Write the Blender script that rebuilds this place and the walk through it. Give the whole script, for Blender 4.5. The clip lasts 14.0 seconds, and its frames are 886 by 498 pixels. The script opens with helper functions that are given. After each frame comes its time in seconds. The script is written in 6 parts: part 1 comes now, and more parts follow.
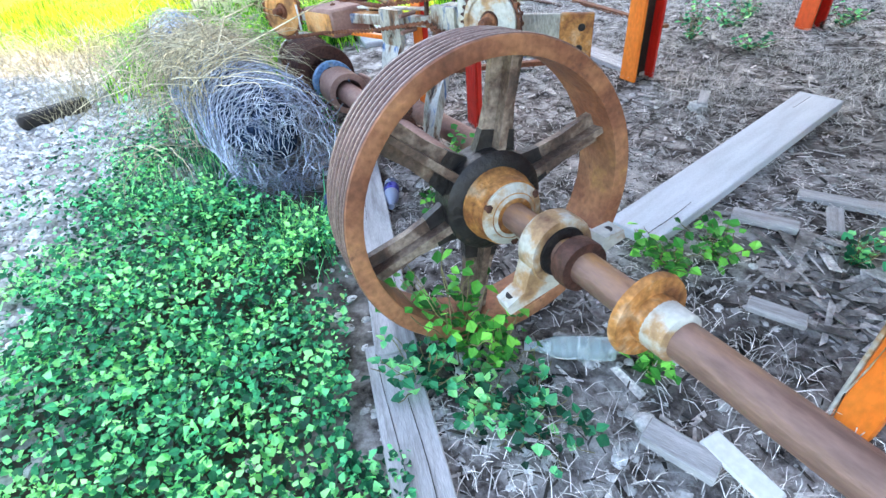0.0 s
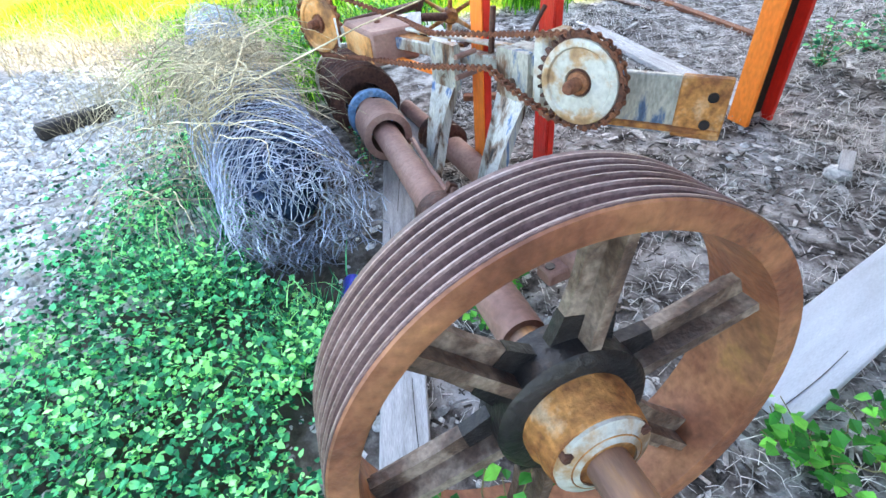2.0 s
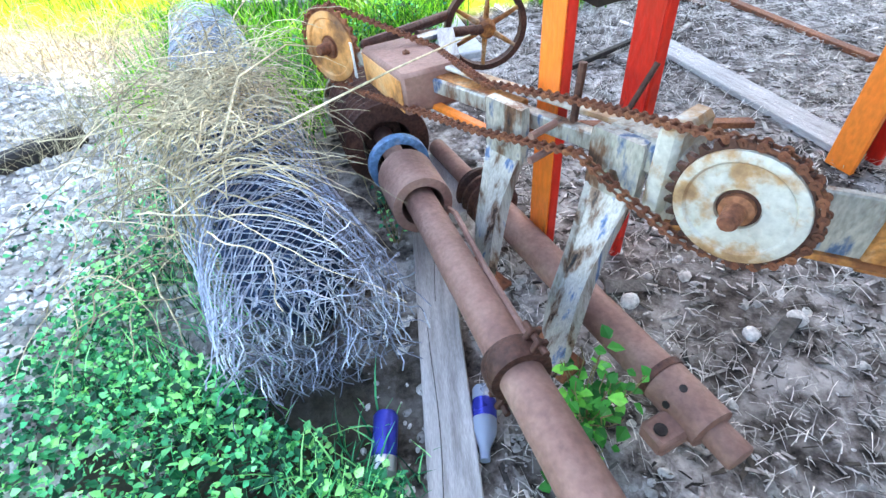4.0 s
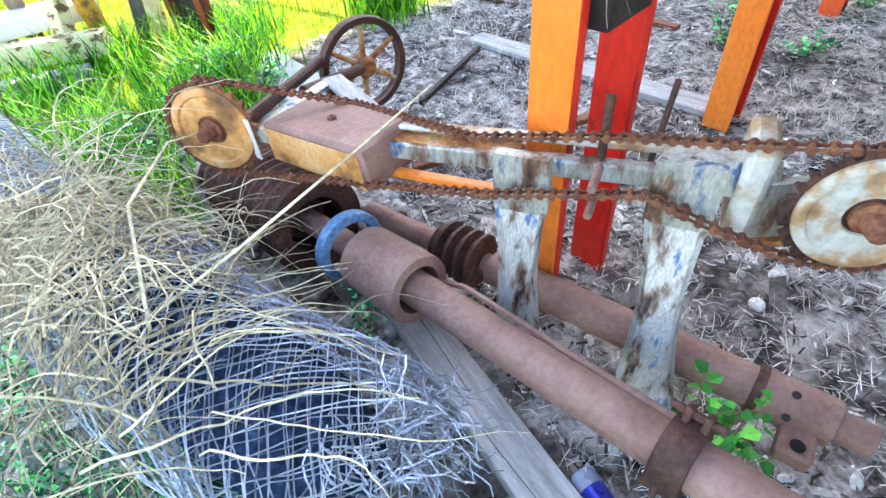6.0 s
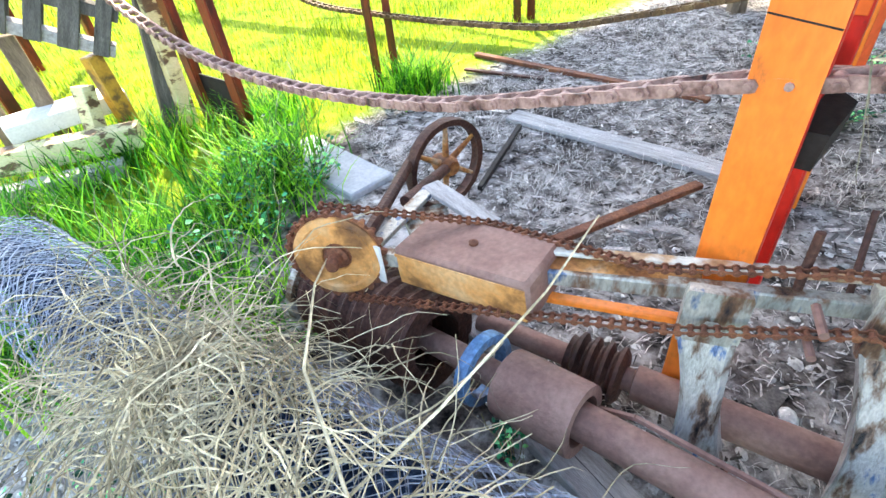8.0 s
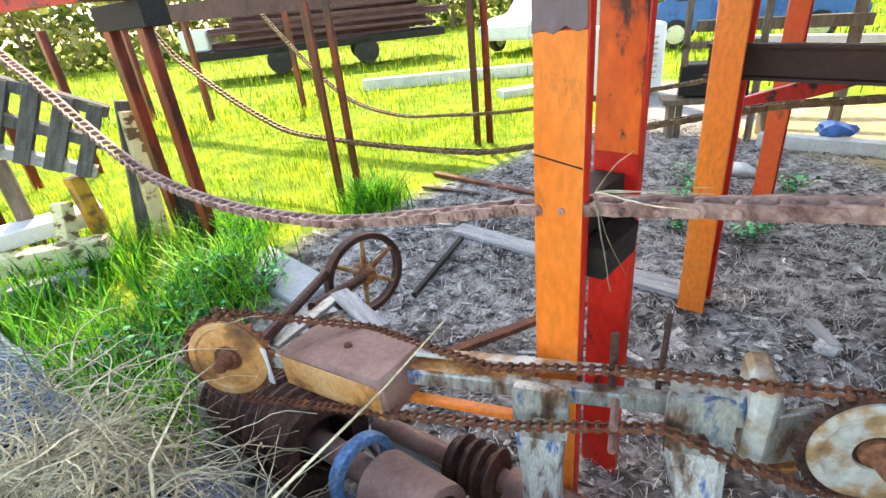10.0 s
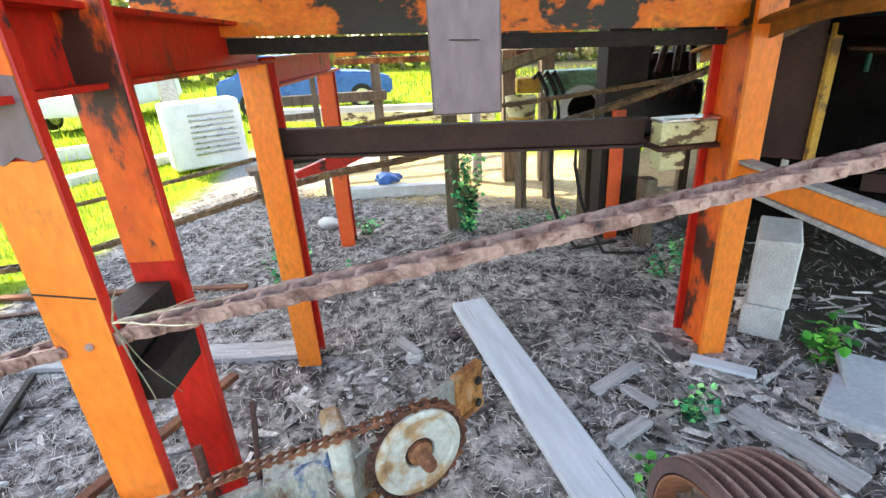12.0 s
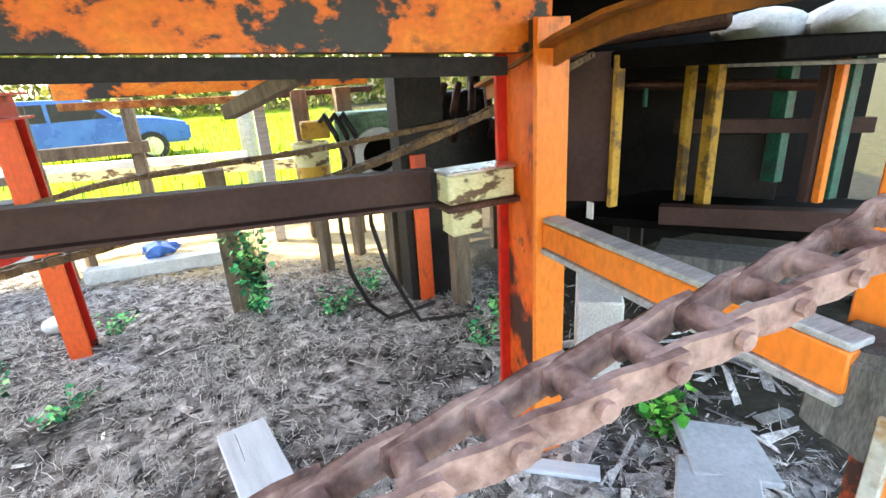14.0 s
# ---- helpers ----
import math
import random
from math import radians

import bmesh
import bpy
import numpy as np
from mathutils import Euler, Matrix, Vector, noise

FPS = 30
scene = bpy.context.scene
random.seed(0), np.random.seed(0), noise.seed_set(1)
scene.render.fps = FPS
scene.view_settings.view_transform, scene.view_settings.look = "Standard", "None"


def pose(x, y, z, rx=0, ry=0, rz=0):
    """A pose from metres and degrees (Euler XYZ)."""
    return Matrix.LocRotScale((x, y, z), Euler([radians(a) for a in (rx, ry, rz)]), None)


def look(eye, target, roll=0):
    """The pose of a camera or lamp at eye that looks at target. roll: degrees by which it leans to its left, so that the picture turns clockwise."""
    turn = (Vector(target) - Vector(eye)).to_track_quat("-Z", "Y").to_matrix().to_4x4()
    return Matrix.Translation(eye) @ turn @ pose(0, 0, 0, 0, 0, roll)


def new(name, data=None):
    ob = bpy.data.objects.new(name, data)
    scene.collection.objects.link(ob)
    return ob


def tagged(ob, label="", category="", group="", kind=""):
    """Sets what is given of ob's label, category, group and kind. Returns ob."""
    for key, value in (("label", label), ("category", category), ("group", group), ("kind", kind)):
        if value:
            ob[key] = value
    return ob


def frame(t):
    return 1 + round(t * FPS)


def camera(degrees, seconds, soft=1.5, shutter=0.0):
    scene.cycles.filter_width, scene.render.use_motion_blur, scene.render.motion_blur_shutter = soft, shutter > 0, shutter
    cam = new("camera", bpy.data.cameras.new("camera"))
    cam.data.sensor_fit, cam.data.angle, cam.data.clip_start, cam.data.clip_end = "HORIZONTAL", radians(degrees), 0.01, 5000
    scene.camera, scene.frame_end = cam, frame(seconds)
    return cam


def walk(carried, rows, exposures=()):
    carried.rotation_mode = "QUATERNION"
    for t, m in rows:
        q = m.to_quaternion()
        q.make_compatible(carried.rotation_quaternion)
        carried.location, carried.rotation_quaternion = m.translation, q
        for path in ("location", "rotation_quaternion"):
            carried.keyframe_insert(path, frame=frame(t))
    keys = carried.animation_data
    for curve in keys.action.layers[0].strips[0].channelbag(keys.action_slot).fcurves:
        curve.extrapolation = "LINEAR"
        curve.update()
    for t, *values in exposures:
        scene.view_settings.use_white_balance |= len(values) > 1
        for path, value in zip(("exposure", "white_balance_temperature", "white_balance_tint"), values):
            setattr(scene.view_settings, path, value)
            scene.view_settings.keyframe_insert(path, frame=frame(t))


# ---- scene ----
cam = camera(83.5, 14.0)
EXPOSURES = [(0, 2.9, 7250, 9), (3.7, 3.02, 7250, 9), (7.2, 2.95, 7250, 9), (9.5, 2.38, 7900, 9), (11, 2.4, 7900, 9), (12.0, 2.62, 7900, 9), (12.5, 2.9, 7900, 9), (14, 3.14, 8000, 9)]
PATH = [
    (0, (-0.049, 0.05, 1.147), (-0.038, 1.631, -0.078), -5.4),
    (0.5, (-0.067, 0.202, 1.174), (-0.09, 1.77, -0.068), -5.7),
    (1, (-0.082, 0.334, 1.184), (-0.13, 1.882, -0.081), -5.5),
    (1.5, (-0.045, 0.543, 1.195), (-0.146, 2.081, -0.08), -5.4),
    (2, (-0.031, 0.689, 1.193), (-0.212, 2.219, -0.083), -5.5),
    (2.5, (-0.072, 0.806, 1.194), (-0.324, 2.324, -0.083), -5.5),
    (3, (-0.13, 1.019, 1.193), (-0.408, 2.502, -0.12), -5.6),
    (3.5, (-0.169, 1.155, 1.22), (-0.431, 2.609, -0.128), -5.8),
    (3.7, (-0.183, 1.198, 1.232), (-0.426, 2.651, -0.121), -5.7),
    (5.8, (-0.611, 1.581, 1.273), (-0.159, 2.962, -0.101), -6.1),
    (6, (-0.64, 1.634, 1.26), (-0.17, 3.009, -0.115), -6.3),
    (6.5, (-0.735, 1.826, 1.307), (-0.204, 3.146, -0.099), -5.9),
    (7, (-0.909, 1.967, 1.38), (-0.366, 3.283, -0.025), -6.1),
    (7.2, (-0.981, 1.998, 1.386), (-0.423, 3.342, 0.014), -6.5),
    (9.3, (-0.78, 1.885, 1.483), (-0.085, 3.463, 0.469), -7.4),
    (9.5, (-0.733, 1.824, 1.464), (-0.022, 3.437, 0.519), -7.9),
    (10, (-0.699, 1.714, 1.466), (0.049, 3.344, 0.58), -6.0),
    (10.5, (-0.701, 1.715, 1.469), (0.121, 3.321, 0.606), -5.8),
    (11, (-0.696, 1.713, 1.481), (0.494, 3.083, 0.64), -5.2),
    (11.5, (-0.675, 1.661, 1.519), (0.842, 2.683, 0.709), -4.5),
    (12, (-0.563, 1.559, 1.543), (1.151, 2.233, 0.764), -3.7),
    (12.5, (-0.292, 1.41, 1.586), (1.527, 1.759, 0.831), -3.7),
    (13, (-0.158, 1.353, 1.577), (1.699, 1.554, 0.86), -3.5),
    (13.5, (0.052, 1.362, 1.54), (1.922, 1.513, 0.849), -3.6),
    (14, (0.199, 1.397, 1.476), (2.081, 1.477, 0.804), -3.6),
]
walk(cam, [(t, look(e, a, r)) for t, e, a, r in PATH], EXPOSURES)

# ---- light ----
SUN_EL, SUN_AZ = 48.0, 14.0          # degrees; azimuth from +y towards +x
sky = bpy.data.worlds.new("sky")
scene.world = sky
sky.use_nodes = True
wn = sky.node_tree.nodes
wl = sky.node_tree.links
tex = wn.new("ShaderNodeTexSky")
tex.sky_type, tex.sun_disc = "NISHITA", False
tex.sun_elevation, tex.sun_rotation = radians(SUN_EL), radians(SUN_AZ)
wl.new(tex.outputs[0], wn["Background"].inputs[0])
wn["Background"].inputs[1].default_value = 0.15
sun = new("sun", bpy.data.lights.new("sun", "SUN"))
sun.data.energy, sun.data.angle, sun.data.color = 2.0, radians(0.53), (1.0, 0.93, 0.80)
SUN_DIR = Vector((math.sin(radians(SUN_AZ)) * math.cos(radians(SUN_EL)), math.cos(radians(SUN_AZ)) * math.cos(radians(SUN_EL)), math.sin(radians(SUN_EL))))
sun.matrix_world = look(SUN_DIR * 30, (0, 0, 0))


# ---- materials ----
def mat(name, cols, scale=6.0, rough=0.7, metal=0.0, bump=0.3, fine=60.0, stretch=(1, 1, 1), detail=8.0, grain=0.35, rnd=0.0, spec=0.4, see=0.0, spot=None):
    """Noise-driven colour from a ramp of (position, rgb), a finer grain on top, bump from both."""
    m = bpy.data.materials.new(name)
    m.use_nodes = True
    n, l = m.node_tree.nodes, m.node_tree.links
    b = n["Principled BSDF"]
    tc = n.new("ShaderNodeTexCoord")
    mp = n.new("ShaderNodeMapping")
    mp.inputs["Scale"].default_value = stretch
    l.new(tc.outputs["Object"], mp.inputs[0])
    oi = n.new("ShaderNodeObjectInfo")
    off = n.new("ShaderNodeVectorMath")
    off.operation = "MULTIPLY_ADD"
    l.new(oi.outputs["Random"], off.inputs[0])
    off.inputs[1].default_value = (7, 5, 3)
    l.new(mp.outputs[0], off.inputs[2])
    n1 = n.new("ShaderNodeTexNoise")
    n1.inputs["Scale"].default_value, n1.inputs["Detail"].default_value, n1.inputs["Roughness"].default_value = scale, detail, 0.62
    l.new(off.outputs[0], n1.inputs["Vector"])
    n2 = n.new("ShaderNodeTexNoise")
    n2.inputs["Scale"].default_value, n2.inputs["Detail"].default_value = fine, 4.0
    l.new(off.outputs[0], n2.inputs["Vector"])
    r = n.new("ShaderNodeValToRGB")
    while len(r.color_ramp.elements) < len(cols):
        r.color_ramp.elements.new(0.5)
    for e, (p, c) in zip(r.color_ramp.elements, cols):
        e.position, e.color = p, (*c, 1)
    l.new(n1.outputs["Fac"], r.inputs[0])
    g = n.new("ShaderNodeMapRange")
    g.inputs["From Min"].default_value, g.inputs["From Max"].default_value = 0.3, 0.7
    g.inputs["To Min"].default_value, g.inputs["To Max"].default_value = 1 - grain, 1 + grain
    l.new(n2.outputs["Fac"], g.inputs[0])
    mx = n.new("ShaderNodeMix")
    mx.data_type, mx.blend_type = "RGBA", "MULTIPLY"
    mx.inputs[0].default_value = 1.0
    l.new(r.outputs[0], mx.inputs[6])
    l.new(g.outputs[0], mx.inputs[7])
    out = mx.outputs[2]
    if rnd:
        geo = n.new("ShaderNodeNewGeometry")
        v = n.new("ShaderNodeMapRange")
        v.inputs["To Min"].default_value, v.inputs["To Max"].default_value = 1 - rnd, 1 + rnd
        l.new(geo.outputs["Random Per Island"], v.inputs[0])
        m2 = n.new("ShaderNodeMix")
        m2.data_type, m2.blend_type = "RGBA", "MULTIPLY"
        m2.inputs[0].default_value = 1.0
        l.new(out, m2.inputs[6])
        l.new(v.outputs[0], m2.inputs[7])
        out = m2.outputs[2]
    if spot:
        sc, lo, hi, col = spot
        n3 = n.new("ShaderNodeTexNoise")
        n3.inputs["Scale"].default_value, n3.inputs["Detail"].default_value, n3.inputs["Roughness"].default_value = sc, 9.0, 0.7
        l.new(off.outputs[0], n3.inputs["Vector"])
        sr = n.new("ShaderNodeMapRange")
        sr.inputs["From Min"].default_value, sr.inputs["From Max"].default_value = lo, hi
        l.new(n3.outputs["Fac"], sr.inputs[0])
        m3 = n.new("ShaderNodeMix")
        m3.data_type = "RGBA"
        l.new(sr.outputs[0], m3.inputs[0])
        l.new(out, m3.inputs[6])
        m3.inputs[7].default_value = (*col, 1)
        out = m3.outputs[2]
    l.new(out, b.inputs["Base Color"])
    rr = n.new("ShaderNodeMapRange")
    rr.inputs["To Min"].default_value, rr.inputs["To Max"].default_value = max(0.05, rough - 0.2), min(1, rough + 0.2)
    l.new(n1.outputs["Fac"], rr.inputs[0])
    l.new(rr.outputs[0], b.inputs["Roughness"])
    b.inputs["Metallic"].default_value = metal
    b.inputs["Specular IOR Level"].default_value = spec
    if see:
        b.inputs["Transmission Weight"].default_value = see
    if bump:
        ad = n.new("ShaderNodeMath")
        ad.operation = "ADD"
        l.new(n1.outputs["Fac"], ad.inputs[0])
        l.new(n2.outputs["Fac"], ad.inputs[1])
        bp = n.new("ShaderNodeBump")
        bp.inputs["Strength"].default_value, bp.inputs["Distance"].default_value = bump, 0.01
        l.new(ad.outputs[0], bp.inputs["Height"])
        l.new(bp.outputs[0], b.inputs["Normal"])
    return m


def leafmat(name, cols, scale=3.0, glow=0.35, rnd=0.35):
    """Leaf: diffuse with light let through."""
    m = mat(name, cols, scale, 0.5, 0, 0.0, 30, rnd=rnd, grain=0.2)
    n, l = m.node_tree.nodes, m.node_tree.links
    b = n["Principled BSDF"]
    src = b.inputs["Base Color"].links[0].from_socket
    ramp = next(x for x in n if x.bl_idname == "ShaderNodeValToRGB")
    fac = ramp.inputs[0].links[0].from_socket
    isl = n.new("ShaderNodeNewGeometry")
    mixf = n.new("ShaderNodeMath")
    mixf.operation = "MULTIPLY_ADD"
    l.new(isl.outputs["Random Per Island"], mixf.inputs[0])
    mixf.inputs[1].default_value = 0.5
    half = n.new("ShaderNodeMath")
    half.operation = "MULTIPLY_ADD"
    l.new(fac, half.inputs[0])
    half.inputs[1].default_value, half.inputs[2].default_value = 0.9, -0.2
    l.new(half.outputs[0], mixf.inputs[2])
    l.new(mixf.outputs[0], ramp.inputs[0])
    tr = n.new("ShaderNodeBsdfTranslucent")
    l.new(src, tr.inputs[0])
    mx = n.new("ShaderNodeMixShader")
    mx.inputs[0].default_value = glow
    l.new(b.outputs[0], mx.inputs[1])
    l.new(tr.outputs[0], mx.inputs[2])
    l.new(mx.outputs[0], n["Material Output"].inputs[0])
    return m


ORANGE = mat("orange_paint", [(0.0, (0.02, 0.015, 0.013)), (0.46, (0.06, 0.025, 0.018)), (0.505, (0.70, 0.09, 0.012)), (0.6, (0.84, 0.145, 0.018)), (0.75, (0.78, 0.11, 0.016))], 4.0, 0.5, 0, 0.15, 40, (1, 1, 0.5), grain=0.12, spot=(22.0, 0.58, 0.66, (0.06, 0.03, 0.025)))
ORANGE_CLEAN = mat("orange_paint_clean", [(0.0, (0.25, 0.06, 0.02)), (0.29, (0.62, 0.12, 0.02)), (0.36, (0.88, 0.19, 0.022)), (0.8, (0.95, 0.29, 0.045))], 3.0, 0.42, 0, 0.15, 60, (1, 1, 0.5), grain=0.12, spot=(7.0, 0.60, 0.74, (0.20, 0.07, 0.03)))
PEEL = mat("peeling_orange_paint", [(0.0, (0.02, 0.018, 0.016)), (0.44, (0.035, 0.028, 0.024)), (0.47, (0.82, 0.16, 0.015)), (0.58, (0.94, 0.25, 0.025)), (0.66, (0.45, 0.10, 0.03)), (0.72, (0.2, 0.06, 0.04))], 3.2, 0.5, 0, 0.3, 40, (1, 1.0, 1.4), grain=0.12, detail=10)
RED = mat("red_paint", [(0.0, (0.05, 0.015, 0.012)), (0.34, (0.14, 0.02, 0.015)), (0.41, (0.56, 0.016, 0.010)), (0.8, (0.70, 0.034, 0.014))], 5.0, 0.42, 0, 0.3, 50, (1, 1, 0.5), grain=0.15, spot=(9.0, 0.58, 0.64, (0.03, 0.018, 0.016)))
# Red paint darkened so the far posts look backlit.
RED_BACKLIT = mat("backlit_red_paint", [(0.3, (0.02, 0.012, 0.01)), (0.45, (0.10, 0.02, 0.012)), (0.6, (0.30, 0.035, 0.015)), (0.8, (0.45, 0.09, 0.02))], 6.0, 0.4, 0, 0.2, 50, (1, 1, 0.4), grain=0.15)
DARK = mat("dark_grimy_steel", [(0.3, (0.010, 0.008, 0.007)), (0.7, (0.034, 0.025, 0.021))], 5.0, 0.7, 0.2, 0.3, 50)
BROWN = mat("brown_painted_steel", [(0.3, (0.045, 0.023, 0.019)), (0.7, (0.085, 0.045, 0.038))], 3.0, 0.6, 0, 0.1, 50, grain=0.12, spec=0.2, spot=(6.0, 0.62, 0.75, (0.05, 0.03, 0.025)))
MAUVE = mat("faded_mauve_steel", [(0.25, (0.13, 0.085, 0.09)), (0.7, (0.22, 0.155, 0.16))], 5.0, 0.5, 0.1, 0.2, 60, (1, 1, 0.4), grain=0.12, spot=(9.0, 0.62, 0.72, (0.5, 0.22, 0.06)))
RUST = mat("rust", [(0.25, (0.07, 0.028, 0.018)), (0.5, (0.19, 0.07, 0.038)), (0.7, (0.32, 0.13, 0.06))], 7.0, 0.75, 0.25, 0.5, 90)
RUST_DARK = mat("dark_rust", [(0.25, (0.035, 0.018, 0.014)), (0.5, (0.085, 0.038, 0.028)), (0.75, (0.17, 0.075, 0.05))], 8.0, 0.6, 0.4, 0.4, 90)
CHAIN_OLD = mat("mustard_brown_rust", [(0.28, (0.035, 0.022, 0.014)), (0.5, (0.15, 0.085, 0.04)), (0.7, (0.28, 0.18, 0.08))], 9.0, 0.6, 0.2, 0.3, 90)
RUST_PINK = mat("dusty_rust", [(0.25, (0.15, 0.07, 0.055)), (0.5, (0.27, 0.15, 0.12)), (0.75, (0.38, 0.24, 0.19))], 6.0, 0.65, 0.2, 0.25, 70, grain=0.15)
RUST_ORANGE = mat("bright_rust", [(0.25, (0.07, 0.03, 0.02)), (0.42, (0.25, 0.09, 0.03)), (0.55, (0.48, 0.21, 0.06)), (0.68, (0.55, 0.40, 0.26)), (0.8, (0.30, 0.12, 0.05))], 8.0, 0.7, 0.2, 0.4, 80)
RIM = mat("worn_rusty_iron", [(0.25, (0.09, 0.036, 0.026)), (0.45, (0.24, 0.092, 0.05)), (0.62, (0.40, 0.175, 0.085)), (0.78, (0.52, 0.28, 0.08))], 5.0, 0.45, 0.2, 0.25, 60, grain=0.25, spot=(9.0, 0.6, 0.72, (0.08, 0.04, 0.03)))
TREAD = mat("dusty_purple_iron", [(0.25, (0.065, 0.034, 0.032)), (0.5, (0.14, 0.078, 0.073)), (0.75, (0.26, 0.155, 0.14))], 5.0, 0.5, 0.1, 0.15, 120, grain=0.3)
CREST_SHINE = mat("polished_crest_shine", [(0.3, (0.17, 0.10, 0.088)), (0.55, (0.32, 0.21, 0.185)), (0.8, (0.50, 0.38, 0.35))], 12.0, 0.4, 0.15, 0.1, 120, grain=0.25)
# Near-black that puts deep shade into the colour.
SHADE_BLACK = mat("shade_black", [(0.3, (0.003, 0.0026, 0.0024)), (0.7, (0.010, 0.008, 0.007))], 4.0, 0.9, 0, 0.2, 40, spec=0.05)
CHAIN = mat("chain_rust", [(0.30, (0.025, 0.022, 0.024)), (0.40, (0.20, 0.10, 0.08)), (0.56, (0.44, 0.27, 0.225)), (0.68, (0.50, 0.31, 0.24)), (0.76, (0.50, 0.24, 0.07))], 16.0, 0.55, 0.15, 0.3, 110, grain=0.2)
BLACK = mat("black_grease", [(0.3, (0.012, 0.011, 0.012)), (0.62, (0.03, 0.025, 0.024)), (0.75, (0.14, 0.08, 0.05))], 6.0, 0.4, 0.3, 0.4, 60)
SPOKE = mat("scraped_cast_iron", [(0.3, (0.03, 0.024, 0.024)), (0.47, (0.12, 0.075, 0.055)), (0.6, (0.30, 0.23, 0.18)), (0.75, (0.18, 0.11, 0.08))], 9.0, 0.5, 0.2, 0.4, 80)
CHIPPED = mat("chipped_white_paint", [(0.3, (0.16, 0.075, 0.04)), (0.42, (0.40, 0.24, 0.12)), (0.5, (0.50, 0.48, 0.42)), (0.75, (0.62, 0.60, 0.54))], 7.0, 0.55, 0.1, 0.3, 70, grain=0.15)
BLUED = mat("pale_blue_worn_steel", [(0.33, (0.03, 0.026, 0.03)), (0.42, (0.20, 0.11, 0.065)), (0.48, (0.36, 0.35, 0.31)), (0.56, (0.50, 0.47, 0.40)), (0.62, (0.10, 0.16, 0.27)), (0.72, (0.03, 0.03, 0.04))], 5.0, 0.42, 0.35, 0.3, 70, (2.2, 2.2, 0.8), grain=0.2)
BLUE = mat("worn_blue_paint", [(0.3, (0.16, 0.08, 0.05)), (0.42, (0.10, 0.20, 0.36)), (0.62, (0.16, 0.33, 0.55)), (0.75, (0.5, 0.45, 0.38))], 6.0, 0.45, 0.2, 0.2, 70)
CREAM = mat("flaking_cream_paint", [(0.3, (0.10, 0.06, 0.035)), (0.43, (0.16, 0.10, 0.05)), (0.47, (0.66, 0.60, 0.32)), (0.75, (0.76, 0.71, 0.44))], 7.0, 0.6, 0, 0.3, 70, (1, 1, 2), grain=0.12)
YELLOW = mat("flaking_yellow_paint", [(0.3, (0.10, 0.06, 0.03)), (0.42, (0.20, 0.11, 0.03)), (0.49, (0.50, 0.26, 0.03)), (0.75, (0.62, 0.38, 0.05))], 8.0, 0.55, 0, 0.2, 70, grain=0.12)
GREEN = mat("green_machine_paint", [(0.3, (0.06, 0.07, 0.05)), (0.45, (0.16, 0.30, 0.20)), (0.75, (0.25, 0.42, 0.30))], 6.0, 0.5, 0, 0.2, 60)
TEAL = mat("teal_paint", [(0.35, (0.03, 0.05, 0.045)), (0.5, (0.015, 0.10, 0.07)), (0.75, (0.02, 0.16, 0.11))], 9.0, 0.5, 0, 0.2, 60)
GREYWOOD = mat("weathered_grey_wood", [(0.25, (0.22, 0.20, 0.19)), (0.5, (0.42, 0.40, 0.39)), (0.75, (0.56, 0.54, 0.53))], 5.0, 0.85, 0, 0.35, 60, (9, 0.8, 9), grain=0.2)
PLANK = mat("pale_grey_plank", [(0.2, (0.44, 0.46, 0.49)), (0.6, (0.62, 0.65, 0.69)), (0.8, (0.72, 0.74, 0.77))], 3.0, 0.7, 0, 0.2, 80, (8, 0.8, 8), grain=0.12)
OLDWOOD = mat("brown_old_wood", [(0.3, (0.10, 0.07, 0.045)), (0.7, (0.27, 0.20, 0.14))], 6.0, 0.85, 0, 0.4, 60, (5, 5, 0.6))
CONC = mat("concrete", [(0.3, (0.50, 0.50, 0.47)), (0.7, (0.74, 0.74, 0.70))], 5.0, 0.9, 0, 0.3, 120, grain=0.2)
STONE = mat("pale_stone", [(0.3, (0.36, 0.34, 0.32)), (0.7, (0.62, 0.60, 0.57))], 14.0, 0.85, 0, 0.2, 80, rnd=0.45)
SLATE = mat("grey_slab", [(0.3, (0.36, 0.37, 0.39)), (0.7, (0.52, 0.53, 0.55))], 4.0, 0.85, 0, 0.1, 50, grain=0.12)
BARK = mat("bark_chips", [(0.3, (0.10, 0.085, 0.075)), (0.52, (0.38, 0.345, 0.32)), (0.72, (0.66, 0.62, 0.58))], 9.0, 0.9, 0, 0.3, 90, rnd=0.9)
OLDBARK = mat("dark_bark_scraps", [(0.3, (0.02, 0.016, 0.013)), (0.7, (0.09, 0.075, 0.062))], 12.0, 0.9, 0, 0.3, 90, rnd=0.7)
AMBER = mat("amber_rusted_paint", [(0.28, (0.10, 0.045, 0.025)), (0.42, (0.32, 0.14, 0.045)), (0.52, (0.66, 0.30, 0.09)), (0.7, (0.70, 0.42, 0.20))], 7.0, 0.6, 0.1, 0.3, 70, grain=0.15)
ORANGE_RED = mat("red_orange_paint", [(0.0, (0.2, 0.04, 0.02)), (0.32, (0.5, 0.06, 0.02)), (0.4, (0.80, 0.095, 0.022)), (0.8, (0.86, 0.14, 0.03))], 4.0, 0.45, 0, 0.15, 60, (1, 1, 0.5), grain=0.1, spot=(8.0, 0.60, 0.72, (0.10, 0.04, 0.03)))
STRAW = mat("dry_straw", [(0.3, (0.46, 0.42, 0.38)), (0.7, (0.84, 0.79, 0.73))], 9.0, 0.8, 0, 0.0, 90, rnd=0.65)
